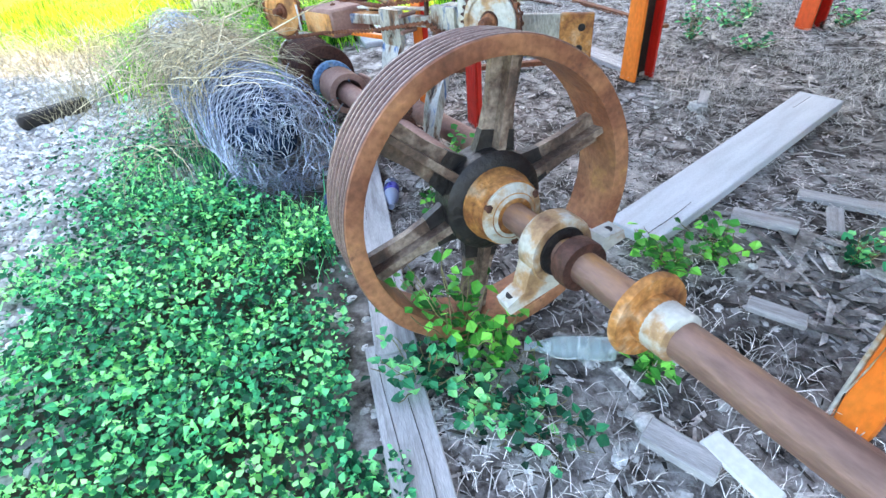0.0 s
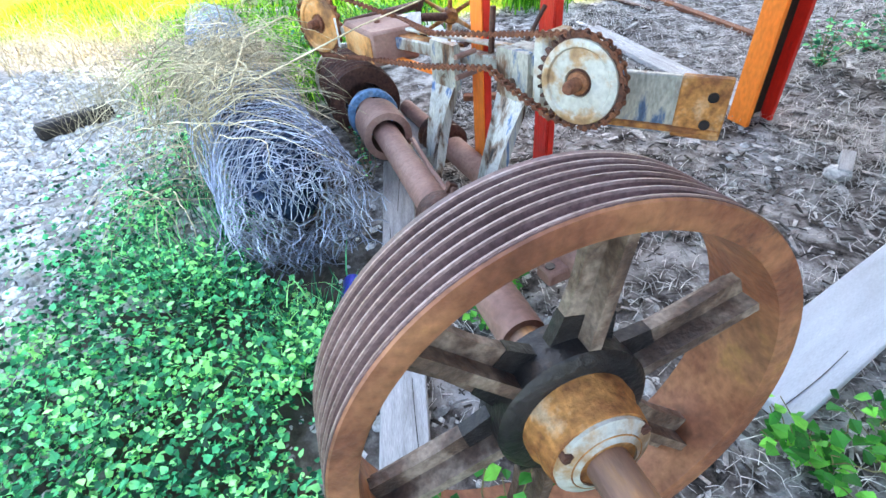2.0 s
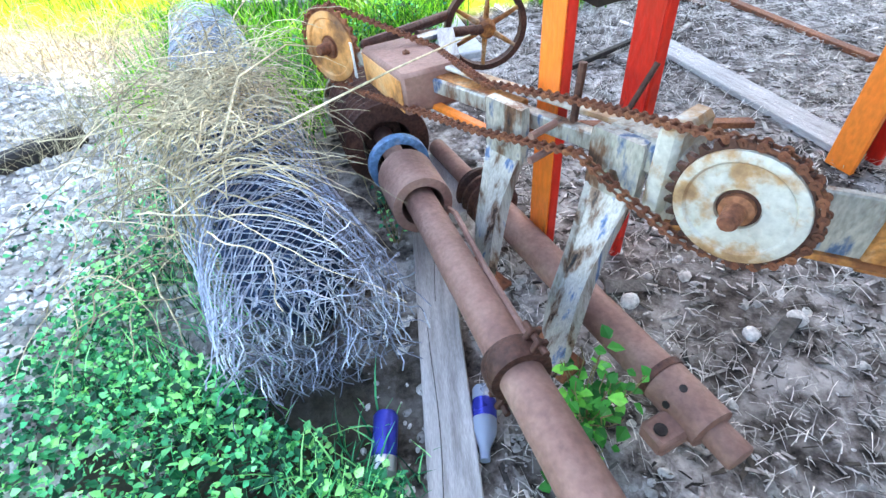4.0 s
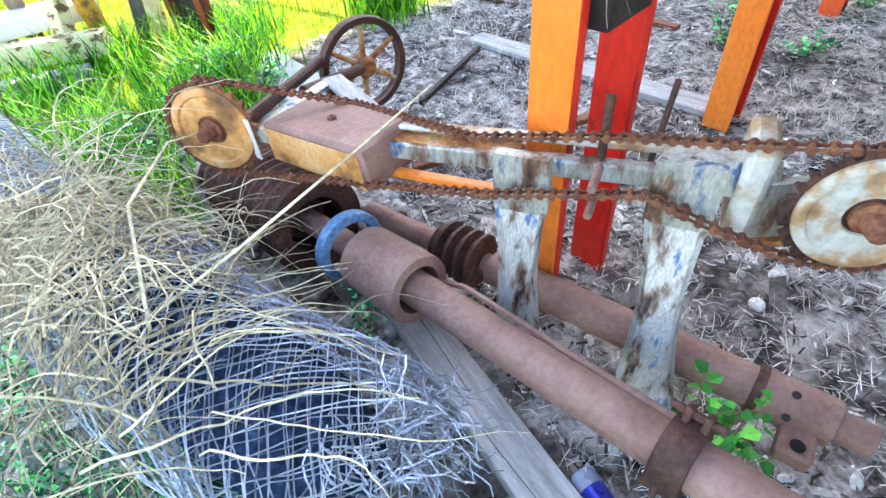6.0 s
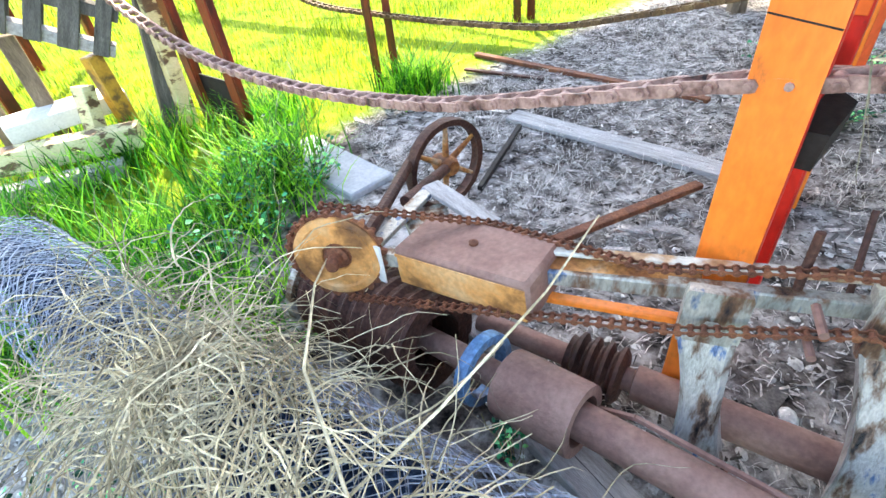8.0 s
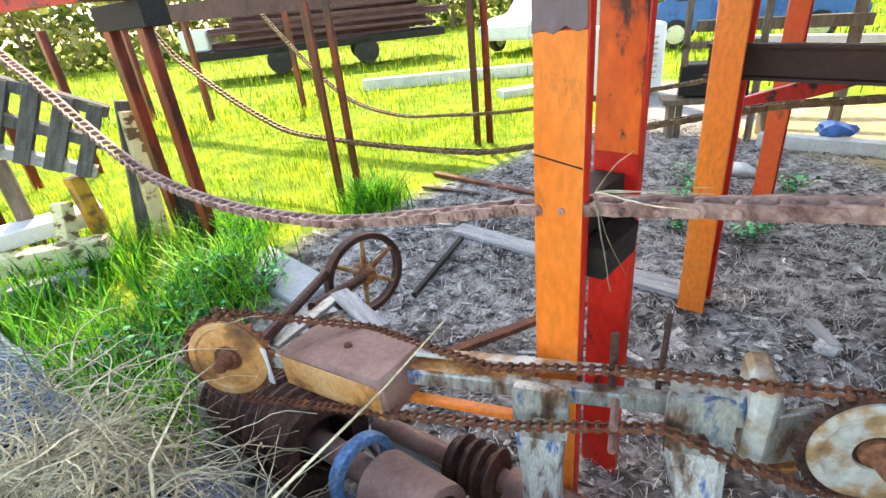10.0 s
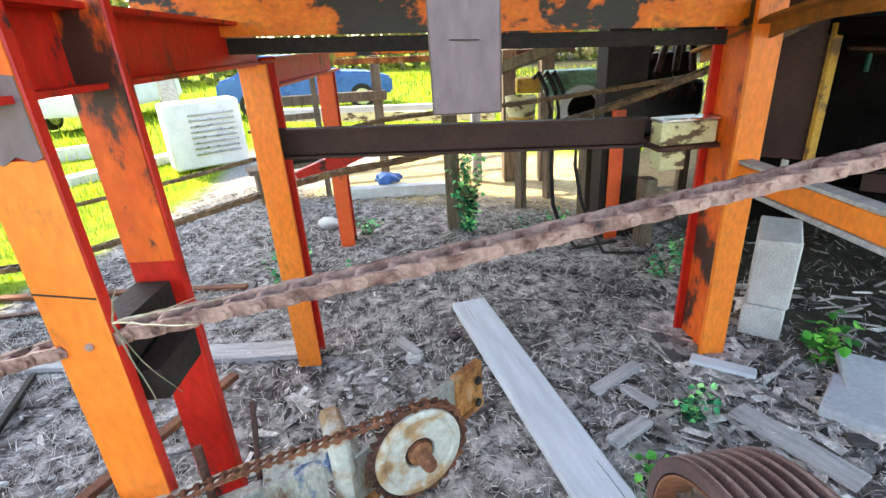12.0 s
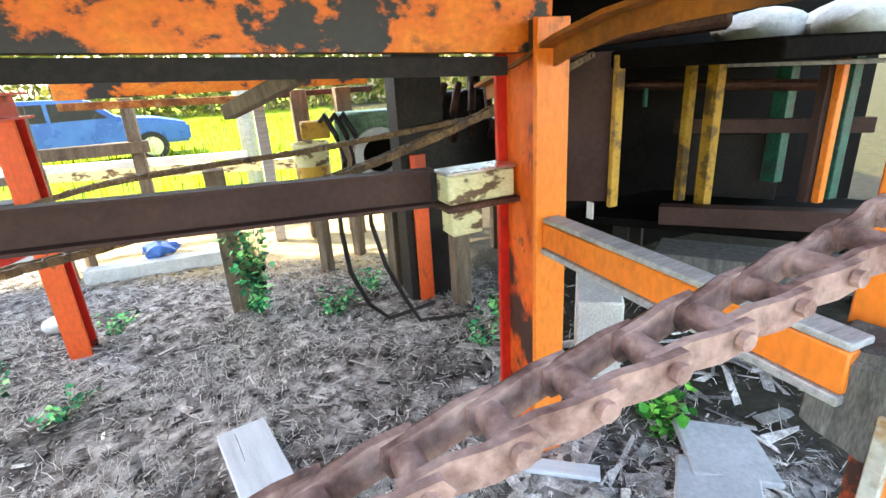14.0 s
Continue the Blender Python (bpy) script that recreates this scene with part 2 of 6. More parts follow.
HAY = mat("dry_grass", [(0.3, (0.26, 0.20, 0.11)), (0.7, (0.64, 0.56, 0.38))], 5.0, 0.75, 0, 0.0, 60, rnd=0.6)
WIRE = mat("galvanised_wire", [(0.3, (0.12, 0.145, 0.21)), (0.7, (0.50, 0.54, 0.62))], 8.0, 0.45, 0.4, 0.1, 90, rnd=0.5)
# Dark navy that paints the shade inside the wire rolls.
SHADE_CORE = mat("roll_inner_shade", [(0.3, (0.004, 0.009, 0.022)), (0.55, (0.016, 0.032, 0.07)), (0.75, (0.06, 0.10, 0.18))], 30.0, 0.9, 0, 0.4, 60, spec=0.1)
LEAF = leafmat("ivy_leaf", [(0.15, (0.004, 0.04, 0.024)), (0.38, (0.014, 0.20, 0.09)), (0.56, (0.07, 0.52, 0.21)), (0.78, (0.42, 0.88, 0.30))], 5.0, 0.3, 0.6)
VINE = leafmat("bright_vine_leaf", [(0.25, (0.02, 0.17, 0.03)), (0.5, (0.07, 0.42, 0.06)), (0.75, (0.24, 0.70, 0.10))], 3.0, 0.35)
TUFT = leafmat("lush_grass_blade", [(0.25, (0.012, 0.14, 0.008)), (0.5, (0.055, 0.36, 0.014)), (0.75, (0.32, 0.62, 0.04))], 2.5, 0.45, 0.5)
SLATWOOD = mat("dark_weathered_slats", [(0.3, (0.05, 0.045, 0.04)), (0.6, (0.14, 0.13, 0.12)), (0.8, (0.24, 0.23, 0.21))], 6.0, 0.85, 0, 0.3, 60, (5, 5, 0.8))
GRASS = leafmat("grass_blade", [(0.25, (0.06, 0.19, 0.008)), (0.5, (0.28, 0.41, 0.012)), (0.75, (0.62, 0.60, 0.035))], 0.9, 0.45)
STEM = mat("vine_stem", [(0.3, (0.16, 0.12, 0.06)), (0.7, (0.26, 0.24, 0.10))], 9.0, 0.8, 0, 0, 60)
CANBLUE = mat("blue_can_paint", [(0.3, (0.02, 0.03, 0.30)), (0.7, (0.05, 0.07, 0.50))], 9.0, 0.3, 0.5, 0, 60, grain=0.05)
ALU = mat("aluminium", [(0.3, (0.6, 0.6, 0.6)), (0.7, (0.75, 0.75, 0.75))], 9.0, 0.3, 0.9, 0.05, 60, grain=0.05)
WHITE = mat("white_paint", [(0.3, (0.62, 0.62, 0.60)), (0.7, (0.80, 0.80, 0.78))], 4.0, 0.6, 0, 0.1, 60, grain=0.08)
CLOTH = mat("white_tarpaulin", [(0.3, (0.34, 0.34, 0.31)), (0.7, (0.56, 0.56, 0.51))], 5.0, 0.6, 0, 0.4, 40, grain=0.08)
CARBLUE = mat("blue_car_paint", [(0.3, (0.03, 0.10, 0.34)), (0.7, (0.06, 0.18, 0.46))], 2.0, 0.3, 0.2, 0, 60, grain=0.05)
MAROON = mat("maroon_boards", [(0.3, (0.06, 0.022, 0.024)), (0.7, (0.15, 0.065, 0.065))], 3.0, 0.7, 0, 0.2, 40)
REDTAG = mat("red_plastic", [(0.3, (0.5, 0.02, 0.02)), (0.7, (0.6, 0.03, 0.03))], 5.0, 0.4, 0, 0, 60, grain=0.05)
SHADE_SLAB = mat("shade_slab_boards", [(0.3, (0.35, 0.31, 0.27)), (0.7, (0.50, 0.46, 0.41))], 3.0, 0.8, 0, 0.1, 40)
GLASS = mat("clear_glass", [(0.3, (0.75, 0.92, 0.94)), (0.7, (0.85, 0.97, 0.97))], 3.0, 0.22, 0, 0, 60, grain=0.02, see=0.8)
PET = mat("blue_bottle_plastic", [(0.3, (0.45, 0.55, 0.75)), (0.7, (0.65, 0.75, 0.9))], 3.0, 0.3, 0, 0, 60, grain=0.02, see=0.6)


STEMM = mat("streaked_blue_steel", [(0.33, (0.014, 0.014, 0.018)), (0.41, (0.16, 0.10, 0.07)), (0.48, (0.38, 0.36, 0.33)), (0.57, (0.48, 0.45, 0.41)), (0.63, (0.10, 0.17, 0.32)), (0.70, (0.02, 0.022, 0.032))], 7.0, 0.32, 0.3, 0.3, 70, (3.0, 3.0, 0.4), grain=0.2)
ANGLEM = mat("rust_brown_orange_paint", [(0.3, (0.08, 0.035, 0.015)), (0.45, (0.20, 0.075, 0.02)), (0.58, (0.42, 0.13, 0.02)), (0.7, (0.16, 0.12, 0.05))], 3.5, 0.55, 0.1, 0.25, 70, grain=0.15)
SHAFTM = mat("streaky_shaft_rust", [(0.3, (0.12, 0.065, 0.05)), (0.48, (0.24, 0.14, 0.11)), (0.6, (0.34, 0.19, 0.12)), (0.72, (0.50, 0.24, 0.07))], 5.0, 0.5, 0.3, 0.2, 60, (2, 2, 0.5), grain=0.12)


# ---- mesh helpers ----
def between(p, q, roll=0.0):
    """Pose at p whose z axis points to q."""
    p, q = Vector(p), Vector(q)
    return Matrix.Translation(p) @ (q - p).to_track_quat("Z", "Y").to_matrix().to_4x4() @ Matrix.Rotation(radians(roll), 4, "Z")


def box(bm, sx, sy, sz, m=None, bevel=0.0):
    """Box with its base centre at the pose's origin."""
    r = bmesh.ops.create_cube(bm, size=1.0)
    vs = r["verts"]
    bmesh.ops.scale(bm, vec=(sx, sy, sz), verts=vs)
    bmesh.ops.translate(bm, vec=(0, 0, sz / 2), verts=vs)
    if m is not None:
        bmesh.ops.transform(bm, matrix=m, verts=vs)
    if bevel:
        es = list({e for v in vs for e in v.link_edges})
        bmesh.ops.bevel(bm, geom=es, offset=bevel, segments=1, affect="EDGES")
    return vs


def spin(bm, prof, m=None, seg=32, closed=False):
    """Turn a profile of (radius, height) round z."""
    rings = []
    for r, z in prof:
        rings.append([bm.verts.new((r * math.cos(2 * math.pi * i / seg), r * math.sin(2 * math.pi * i / seg), z)) for i in range(seg)])
    pairs = list(zip(rings, rings[1:])) + ([(rings[-1], rings[0])] if closed else [])
    for a, b in pairs:
        for i in range(seg):
            j = (i + 1) % seg
            bm.faces.new((a[i], a[j], b[j], b[i]))
    if not closed:
        if prof[0][0] > 1e-6:
            bm.faces.new(rings[0][::-1])
        if prof[-1][0] > 1e-6:
            bm.faces.new(rings[-1])
    vs = [v for r in rings for v in r]
    if m is not None:
        bmesh.ops.transform(bm, matrix=m, verts=vs)
    return vs


def rod(bm, p, q, r, seg=12, r2=None):
    L = (Vector(q) - Vector(p)).length
    return spin(bm, [(r, 0), (r if r2 is None else r2, L)], between(p, q), seg)


def prism(bm, pts, h, m=None):
    """Extrude a flat outline (x, y) by h along z."""
    a = [bm.verts.new((x, y, 0)) for x, y in pts]
    b = [bm.verts.new((x, y, h)) for x, y in pts]
    bm.faces.new(a[::-1])
    bm.faces.new(b)
    for i in range(len(pts)):
        j = (i + 1) % len(pts)
        bm.faces.new((a[i], a[j], b[j], b[i]))
    if m is not None:
        bmesh.ops.transform(bm, matrix=m, verts=a + b)
    return a + b


def sweep(bm, pts, r, seg=8, taper=None):
    """A round tube along a list of points."""
    pts = [Vector(p) for p in pts]
    rings = []
    for i, p in enumerate(pts):
        d = (pts[min(i + 1, len(pts) - 1)] - pts[max(i - 1, 0)]).normalized()
        q = d.to_track_quat("Z", "Y")
        rr = r * (1 if taper is None else 1 + (taper - 1) * i / (len(pts) - 1))
        rings.append([bm.verts.new(p + q @ Vector((rr * math.cos(2 * math.pi * k / seg), rr * math.sin(2 * math.pi * k / seg), 0))) for k in range(seg)])
    for a, b in zip(rings, rings[1:]):
        for k in range(seg):
            j = (k + 1) % seg
            bm.faces.new((a[k], a[j], b[j], b[k]))
    bm.faces.new(rings[0][::-1])
    bm.faces.new(rings[-1])


def thing(name, m, label, category, group="", kind=""):
    ob = new(name)
    ob.empty_display_size = 0.1
    ob.matrix_world = m
    return tagged(ob, label, category, group, kind)


def finish(bm, name, smooth):
    bmesh.ops.recalc_face_normals(bm, faces=bm.faces[:])
    me = bpy.data.meshes.new(name)
    bm.to_mesh(me)
    bm.free()
    if smooth:
        me.polygons.foreach_set("use_smooth", [True] * len(me.polygons))
        me.set_sharp_from_angle(angle=radians(smooth))
    return me


def part(name, bm, material, parent, label="", smooth=40):
    ob = new(name, finish(bm, name, smooth))
    ob.data.materials.append(material)
    ob.parent = parent
    if label:
        ob["label"] = label
    return ob


def solid(name, bm, material, label, category, m=None, group="", kind="", smooth=40):
    """A thing that is one mesh."""
    ob = new(name, finish(bm, name, smooth))
    ob.data.materials.append(material)
    if m is not None:
        ob.matrix_world = m
    return tagged(ob, label, category, group, kind)


def raw(name, verts, faces, material, label, category, kind="stuff", smooth=False):
    me = bpy.data.meshes.new(name)
    me.from_pydata(verts, [], faces)
    me.materials.append(material)
    if smooth:
        me.polygons.foreach_set("use_smooth", [True] * len(me.polygons))
    return tagged(new(name, me), label, category, "", kind)


B = bmesh.new
rng = random.Random(4)

# the deck's own frame: x across the chains, y along them
YAW = 24.3
DECK = pose(0, 2.5, 0, 0, 0, YAW)


def D(v, u, z=0.0):
    return DECK @ Vector((v, u, z))


def curve_at(rows, s):
    """Smooth height at s from rows of (s, height) in falling order of s."""
    rows = sorted(rows)
    if s <= rows[0][0]:
        return rows[0][1]
    for i in range(len(rows) - 1):
        (a, za), (b, zb) = rows[i], rows[i + 1]
        if a <= s <= b:
            z0 = rows[i - 1] if i else (2 * a - b, 2 * za - zb)
            z3 = rows[i + 2] if i + 2 < len(rows) else (2 * b - a, 2 * zb - za)
            ma, mb = (zb - z0[1]) / (b - z0[0]), (z3[1] - za) / (z3[0] - a)
            t, h = (s - a) / (b - a), b - a
            return (2 * t**3 - 3 * t**2 + 1) * za + (t**3 - 2 * t**2 + t) * h * ma + (-2 * t**3 + 3 * t**2) * zb + (t**3 - t**2) * h * mb
    return rows[-1][1]


# ---- ground ----
EDGE = ((-9.0, 5.4), (-4.0, 5.2), (-2.6, 5.0), (-1.9, 4.7), (-1.35, 4.5), (-0.2, 5.2), (0.6, 5.45), (2.3, 5.9), (4.4, 6.6), (9.0, 9.0))


def edge_y(x):
    for (a, ya), (b, yb) in zip(EDGE, EDGE[1:]):
        if x <= b:
            return ya + (yb - ya) * max(0.0, (x - a)) / (b - a)
    return EDGE[-1][1]


def in_grass(x, y):
    if x > 5.5:
        return max(x - 6.2, y - edge_y(x)) + 0.3 * noise.noise((x, y, 5))
    return y - edge_y(x) + 0.25 * noise.noise((x * 1.3, y * 1.3, 5))


def in_gravel(x, y):
    """Positive on the pale gravel beside the ivy."""
    if x > 3.9:
        return (x - 4.1) + 0.3 * noise.noise((x, y, 9))
    return (-1.25 - 0.15 * (y - 1) - x) + 0.35 * noise.noise((x * 1.2, y * 1.2, 9))


def height(x, y):
    h = 0.025 * noise.noise((x * 0.9, y * 0.9, 1)) + 0.008 * noise.noise((x * 6, y * 6, 2)) + 0.005 * noise.noise((x * 17, y * 17, 7))
    far = max(0.0, math.hypot(x, y - 2) - 14)
    return h + min(far * 0.01, 0.4)


def axis(lo, hi, step, far):
    a = [lo + step * i for i in range(int((hi - lo) / step) + 1)]
    g, d = [], step
    while (g[-1] if g else hi) < far:
        d *= 1.35
        g.append((g[-1] if g else a[-1]) + d)
    return [2 * lo - (x - a[-1] + lo) for x in reversed(g)] + a + g


xs, ys = axis(-5.0, 7.0, 0.05, 400), axis(-2.0, 8.5, 0.05, 400)
gv = [(x, y, height(x, y)) for y in ys for x in xs]
nx = len(xs)
gf = [(j * nx + i, j * nx + i + 1, (j + 1) * nx + i + 1, (j + 1) * nx + i) for j in range(len(ys) - 1) for i in range(nx - 1)]
GROUND = bpy.data.materials.new("yard_ground")
GROUND.use_nodes = True
gn, gl = GROUND.node_tree.nodes, GROUND.node_tree.links


def ramp_noise(scale, cols, detail=10.0):
    tcn = gn.new("ShaderNodeTexCoord")
    nz = gn.new("ShaderNodeTexNoise")
    nz.inputs["Scale"].default_value, nz.inputs["Detail"].default_value, nz.inputs["Roughness"].default_value = scale, detail, 0.7
    gl.new(tcn.outputs["Object"], nz.inputs["Vector"])
    rp = gn.new("ShaderNodeValToRGB")
    while len(rp.color_ramp.elements) < len(cols):
        rp.color_ramp.elements.new(0.5)
    for e, (p, c) in zip(rp.color_ramp.elements, cols):
        e.position, e.color = p, (*c, 1)
    gl.new(nz.outputs["Fac"], rp.inputs[0])
    return nz, rp


n_dirt, r_dirt = ramp_noise(9.0, [(0.37, (0.028, 0.023, 0.02)), (0.47, (0.25, 0.22, 0.205)), (0.60, (0.64, 0.60, 0.57))])
n_grav, r_grav = ramp_noise(26.0, [(0.3, (0.10, 0.09, 0.08)), (0.5, (0.32, 0.30, 0.28)), (0.7, (0.50, 0.48, 0.45))])
n_turf, r_turf = ramp_noise(2.5, [(0.3, (0.07, 0.14, 0.008)), (0.55, (0.22, 0.31, 0.015)), (0.75, (0.44, 0.43, 0.05))])
n_damp, r_damp = ramp_noise(1.6, [(0.40, (0.30, 0.28, 0.27)), (0.50, (0.75, 0.74, 0.73)), (0.58, (1.0, 1.0, 1.0))])
damp = gn.new("ShaderNodeMix")
damp.data_type, damp.blend_type = "RGBA", "MULTIPLY"
damp.inputs[0].default_value = 1.0
gl.new(r_dirt.outputs[0], damp.inputs[6])
gl.new(r_damp.outputs[0], damp.inputs[7])
last = damp.outputs[2]
# Dark earth, also used to paint the shade between ivy leaves.
n_soil_shade, r_soil_shade = ramp_noise(12.0, [(0.3, (0.02, 0.018, 0.012)), (0.7, (0.07, 0.06, 0.04))])
# Warm sunlight painted into the colour of the open ground past the deck.
n_sun_tint, r_sun_tint = ramp_noise(7.0, [(0.3, (0.34, 0.23, 0.10)), (0.55, (0.56, 0.42, 0.22)), (0.75, (0.66, 0.54, 0.34))])
for key, src in (("gravel", r_grav), ("sun_tint", r_sun_tint), ("turf", r_turf), ("soil_shade", r_soil_shade)):
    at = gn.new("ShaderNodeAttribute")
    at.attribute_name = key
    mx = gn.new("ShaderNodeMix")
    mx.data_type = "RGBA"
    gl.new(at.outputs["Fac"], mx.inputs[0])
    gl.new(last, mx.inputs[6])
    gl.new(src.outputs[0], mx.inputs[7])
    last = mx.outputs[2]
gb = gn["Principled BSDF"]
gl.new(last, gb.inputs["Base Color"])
gb.inputs["Roughness"].default_value = 0.95
gb.inputs["Specular IOR Level"].default_value = 0.15
bpn = gn.new("ShaderNodeBump")
bpn.inputs["Strength"].default_value, bpn.inputs["Distance"].default_value = 0.6, 0.02
gl.new(n_grav.outputs["Fac"], bpn.inputs["Height"])
gl.new(bpn.outputs[0], gb.inputs["Normal"])
ground = raw("ground", gv, gf, GROUND, "dry yard ground of bark, gravel and grass", "ground", "structure", True)
for key, fn in (("gravel", in_gravel), ("sun_tint", lambda x, y: min(x - 3.9, 6.5 - x) if y < 5 else -1.0), ("turf", in_grass)):
    at = ground.data.attributes.new(key, "FLOAT", "POINT")
    at.data.foreach_set("value", [min(1.0, max(0.0, 0.5 + fn(x, y) * (1.6 if key == "gravel" else 3.0))) for x, y, z in gv])

def in_soil_shade(x, y):
    """Share of dark ground: shade painted below the ivy, dark earth in the bay beside the legs."""
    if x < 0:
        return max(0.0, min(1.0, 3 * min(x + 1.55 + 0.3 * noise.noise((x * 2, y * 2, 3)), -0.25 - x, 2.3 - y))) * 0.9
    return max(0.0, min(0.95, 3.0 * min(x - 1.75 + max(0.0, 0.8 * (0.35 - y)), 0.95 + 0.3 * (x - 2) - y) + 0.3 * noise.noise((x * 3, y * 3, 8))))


at = ground.data.attributes.new("soil_shade", "FLOAT", "POINT")
at.data.foreach_set("value", [in_soil_shade(x, y) for x, y, z in gv])


# slab added high above, out of view, to shade the yard
SHADE_Z = 13.0
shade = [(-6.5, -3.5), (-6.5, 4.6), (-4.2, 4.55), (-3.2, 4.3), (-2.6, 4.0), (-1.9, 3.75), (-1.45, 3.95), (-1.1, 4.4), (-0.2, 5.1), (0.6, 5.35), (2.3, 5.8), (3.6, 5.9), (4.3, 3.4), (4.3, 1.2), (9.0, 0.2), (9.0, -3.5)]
sh = SUN_DIR * (SHADE_Z / SUN_DIR.z)
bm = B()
prism(bm, [(x + sh.x, y + sh.y) for x, y in shade], 0.08, pose(0, 0, SHADE_Z))
roof = solid("ceiling", bm, SHADE_SLAB, "unseen slab added to shade the yard", "roof", kind="structure", smooth=0)


# ---- deck on legs ----
def leg(v, u, z1, label, wide=0.115, deep=0.17, gap=None, z0=0.0, dark_side=True, lean=(0, 0), face=None):
    """Steel leg: two flanges facing across the chains, joined by a web."""
    p = D(v, u)
    m = pose(p.x, p.y, z0, 0, 0, YAW)
    if lean != (0, 0):
        m = m @ pose(0, 0, 0, lean[0], lean[1], 0)
    t = thing("deck_leg", m, label, "steel leg", "legs of the deck")
    h = z1 - z0
    bm = B()
    box(bm, 0.022, wide, h, pose(-deep / 2 + 0.011, 0, 0), 0.003)
    part("front_flange", bm, face or ORANGE_CLEAN, t, "orange painted face")
    bm = B()
    box(bm, 0.022, wide, h, pose(deep / 2 - 0.011, 0, 0), 0.003)
    part("back_flange", bm, RED, t, "red painted flange")
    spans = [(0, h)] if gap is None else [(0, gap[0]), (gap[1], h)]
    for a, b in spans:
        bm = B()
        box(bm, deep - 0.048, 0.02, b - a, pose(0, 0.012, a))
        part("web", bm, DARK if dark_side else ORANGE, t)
    return t


tall = thing("deck_leg", pose(-0.055, 2.505, 0, 0, 0, 20.0), "tall leg of two orange and red steel plates", "steel leg", "legs of the deck")
bm = B()
box(bm, 0.028, 0.118, 2.4, pose(0.017, 0, 0), 0.004)
part("front_flange", bm, RED, tall, "thick red flange")
bm = B()
box(bm, 0.004, 0.116, 1.40, pose(0, 0, 0), 0.001)
part("front_face", bm, ORANGE_CLEAN, tall, "bright orange painted face")
bm = B()
prism(bm, [(-0.058, 1.404), (-0.04, 1.397), (-0.015, 1.408), (0.01, 1.394), (0.035, 1.402), (0.058, 1.396), (0.058, 1.53), (0.01, 1.522), (-0.03, 1.534), (-0.058, 1.53)], 0.0025, Matrix(((0, 0, -1, -0.002), (1, 0, 0, 0), (0, 1, 0, 0), (0, 0, 0, 1))))
part("scuffed_band", bm, MAUVE, tall, "scuffed bare band")
bm = B()
box(bm, 0.004, 0.116, 0.99, pose(0, 0, 1.404), 0.001)
part("front_face", bm, ORANGE, tall, "scorched upper face")
bm = B()
box(bm, 0.002, 0.115, 0.003, pose(-0.003, 0, 1.15, 8, 0, 0))
part("crack", bm, DARK, tall, "thin dark crack line")
bm = B()
box(bm, 0.03, 0.12, 2.4, pose(0.284, 0, 0), 0.004)
part("back_flange", bm, RED, tall, "red painted flange")
bm = B()
box(bm, 0.004, 0.112, 0.9, pose(0.266, 0, 0), 0.001)
part("back_face", bm, RED, tall, "glossy red inner face")
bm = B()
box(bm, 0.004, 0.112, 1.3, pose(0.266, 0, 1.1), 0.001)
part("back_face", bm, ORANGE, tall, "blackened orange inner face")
bm = B()
prism(bm, [(0.05, -0.03), (0.262, -0.03), (0.262, 0.05), (0.05, 0.05)], 0.13, pose(0, 0, 0.92))
prism(bm, [(0.06, -0.085), (0.2, -0.095), (0.24, -0.04), (0.05, -0.03)], 0.085, pose(0, 0, 0.865, 6, -8, 0))
part("black_pad", bm, DARK, tall, "black tar-stained pad between the plates")
leg(1.40, 0.0, 1.49, "orange steel leg with a dark side")
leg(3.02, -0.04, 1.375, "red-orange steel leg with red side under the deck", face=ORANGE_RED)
leg(1.20, -2.02, 1.61, "orange steel leg beside a concrete block", 0.12, 0.27, dark_side=False)
leg(2.70, -2.13, 1.0, "thin red-orange leg at the back of the deck", 0.1, 0.1, face=ORANGE_RED)


def pair(spots, z1, label, w=0.085):
    """Two slim posts that carry one end of a beam."""
    p = D(*spots[0])
    t = thing("deck_leg", pose(p.x, p.y, 0, 0, 0, YAW), label, "steel leg", "legs of the deck")
    for v, u in spots:
        bm = B()
        x, y = v - spots[0][0], u - spots[0][1]
        box(bm, 0.012, w, z1, pose(x - w / 2, y, 0), 0.002)
        box(bm, w, 0.012, z1, pose(x, y + w / 2, 0), 0.002)
        part("post", bm, RED_BACKLIT, t)
    return t


far = "pair of slim red posts, darkened as if backlit, in bright grass"
lp = pair([(0.495, 3.504), (0.51, 3.026)], 1.55, "pair of red posts, darkened as if backlit, plate near the foot", 0.1)
bm = B()
box(bm, 0.014, 0.44, 0.3, pose(0.0, -0.24, 0.08), 0.002)
part("foot_plate", bm, DARK, lp, "dark plate between the posts")
bm = B()
box(bm, 0.16, 0.75, 0.15, pose(0.02, -0.25, 1.5), 0.004)
part("cap_block", bm, DARK, lp, "black cap block")
pair([(1.57, 2.82), (1.76, 2.81)], 1.56, far, 0.075)
pair([(3.56, 2.79), (3.66, 2.69)], 1.5, far)
pair([(2.967, 9.735), (3.33, 8.256)], 1.6, far, 0.12)
pair([(4.7, 7.45), (5.2, 7.6)], 1.58, far, 0.12)
pair([(-0.4, 4.6), (-0.5, 5.2)], 1.6, far, 0.09)
pair([(0.3, 6.6), (0.9, 6.5)], 1.6, far, 0.1)


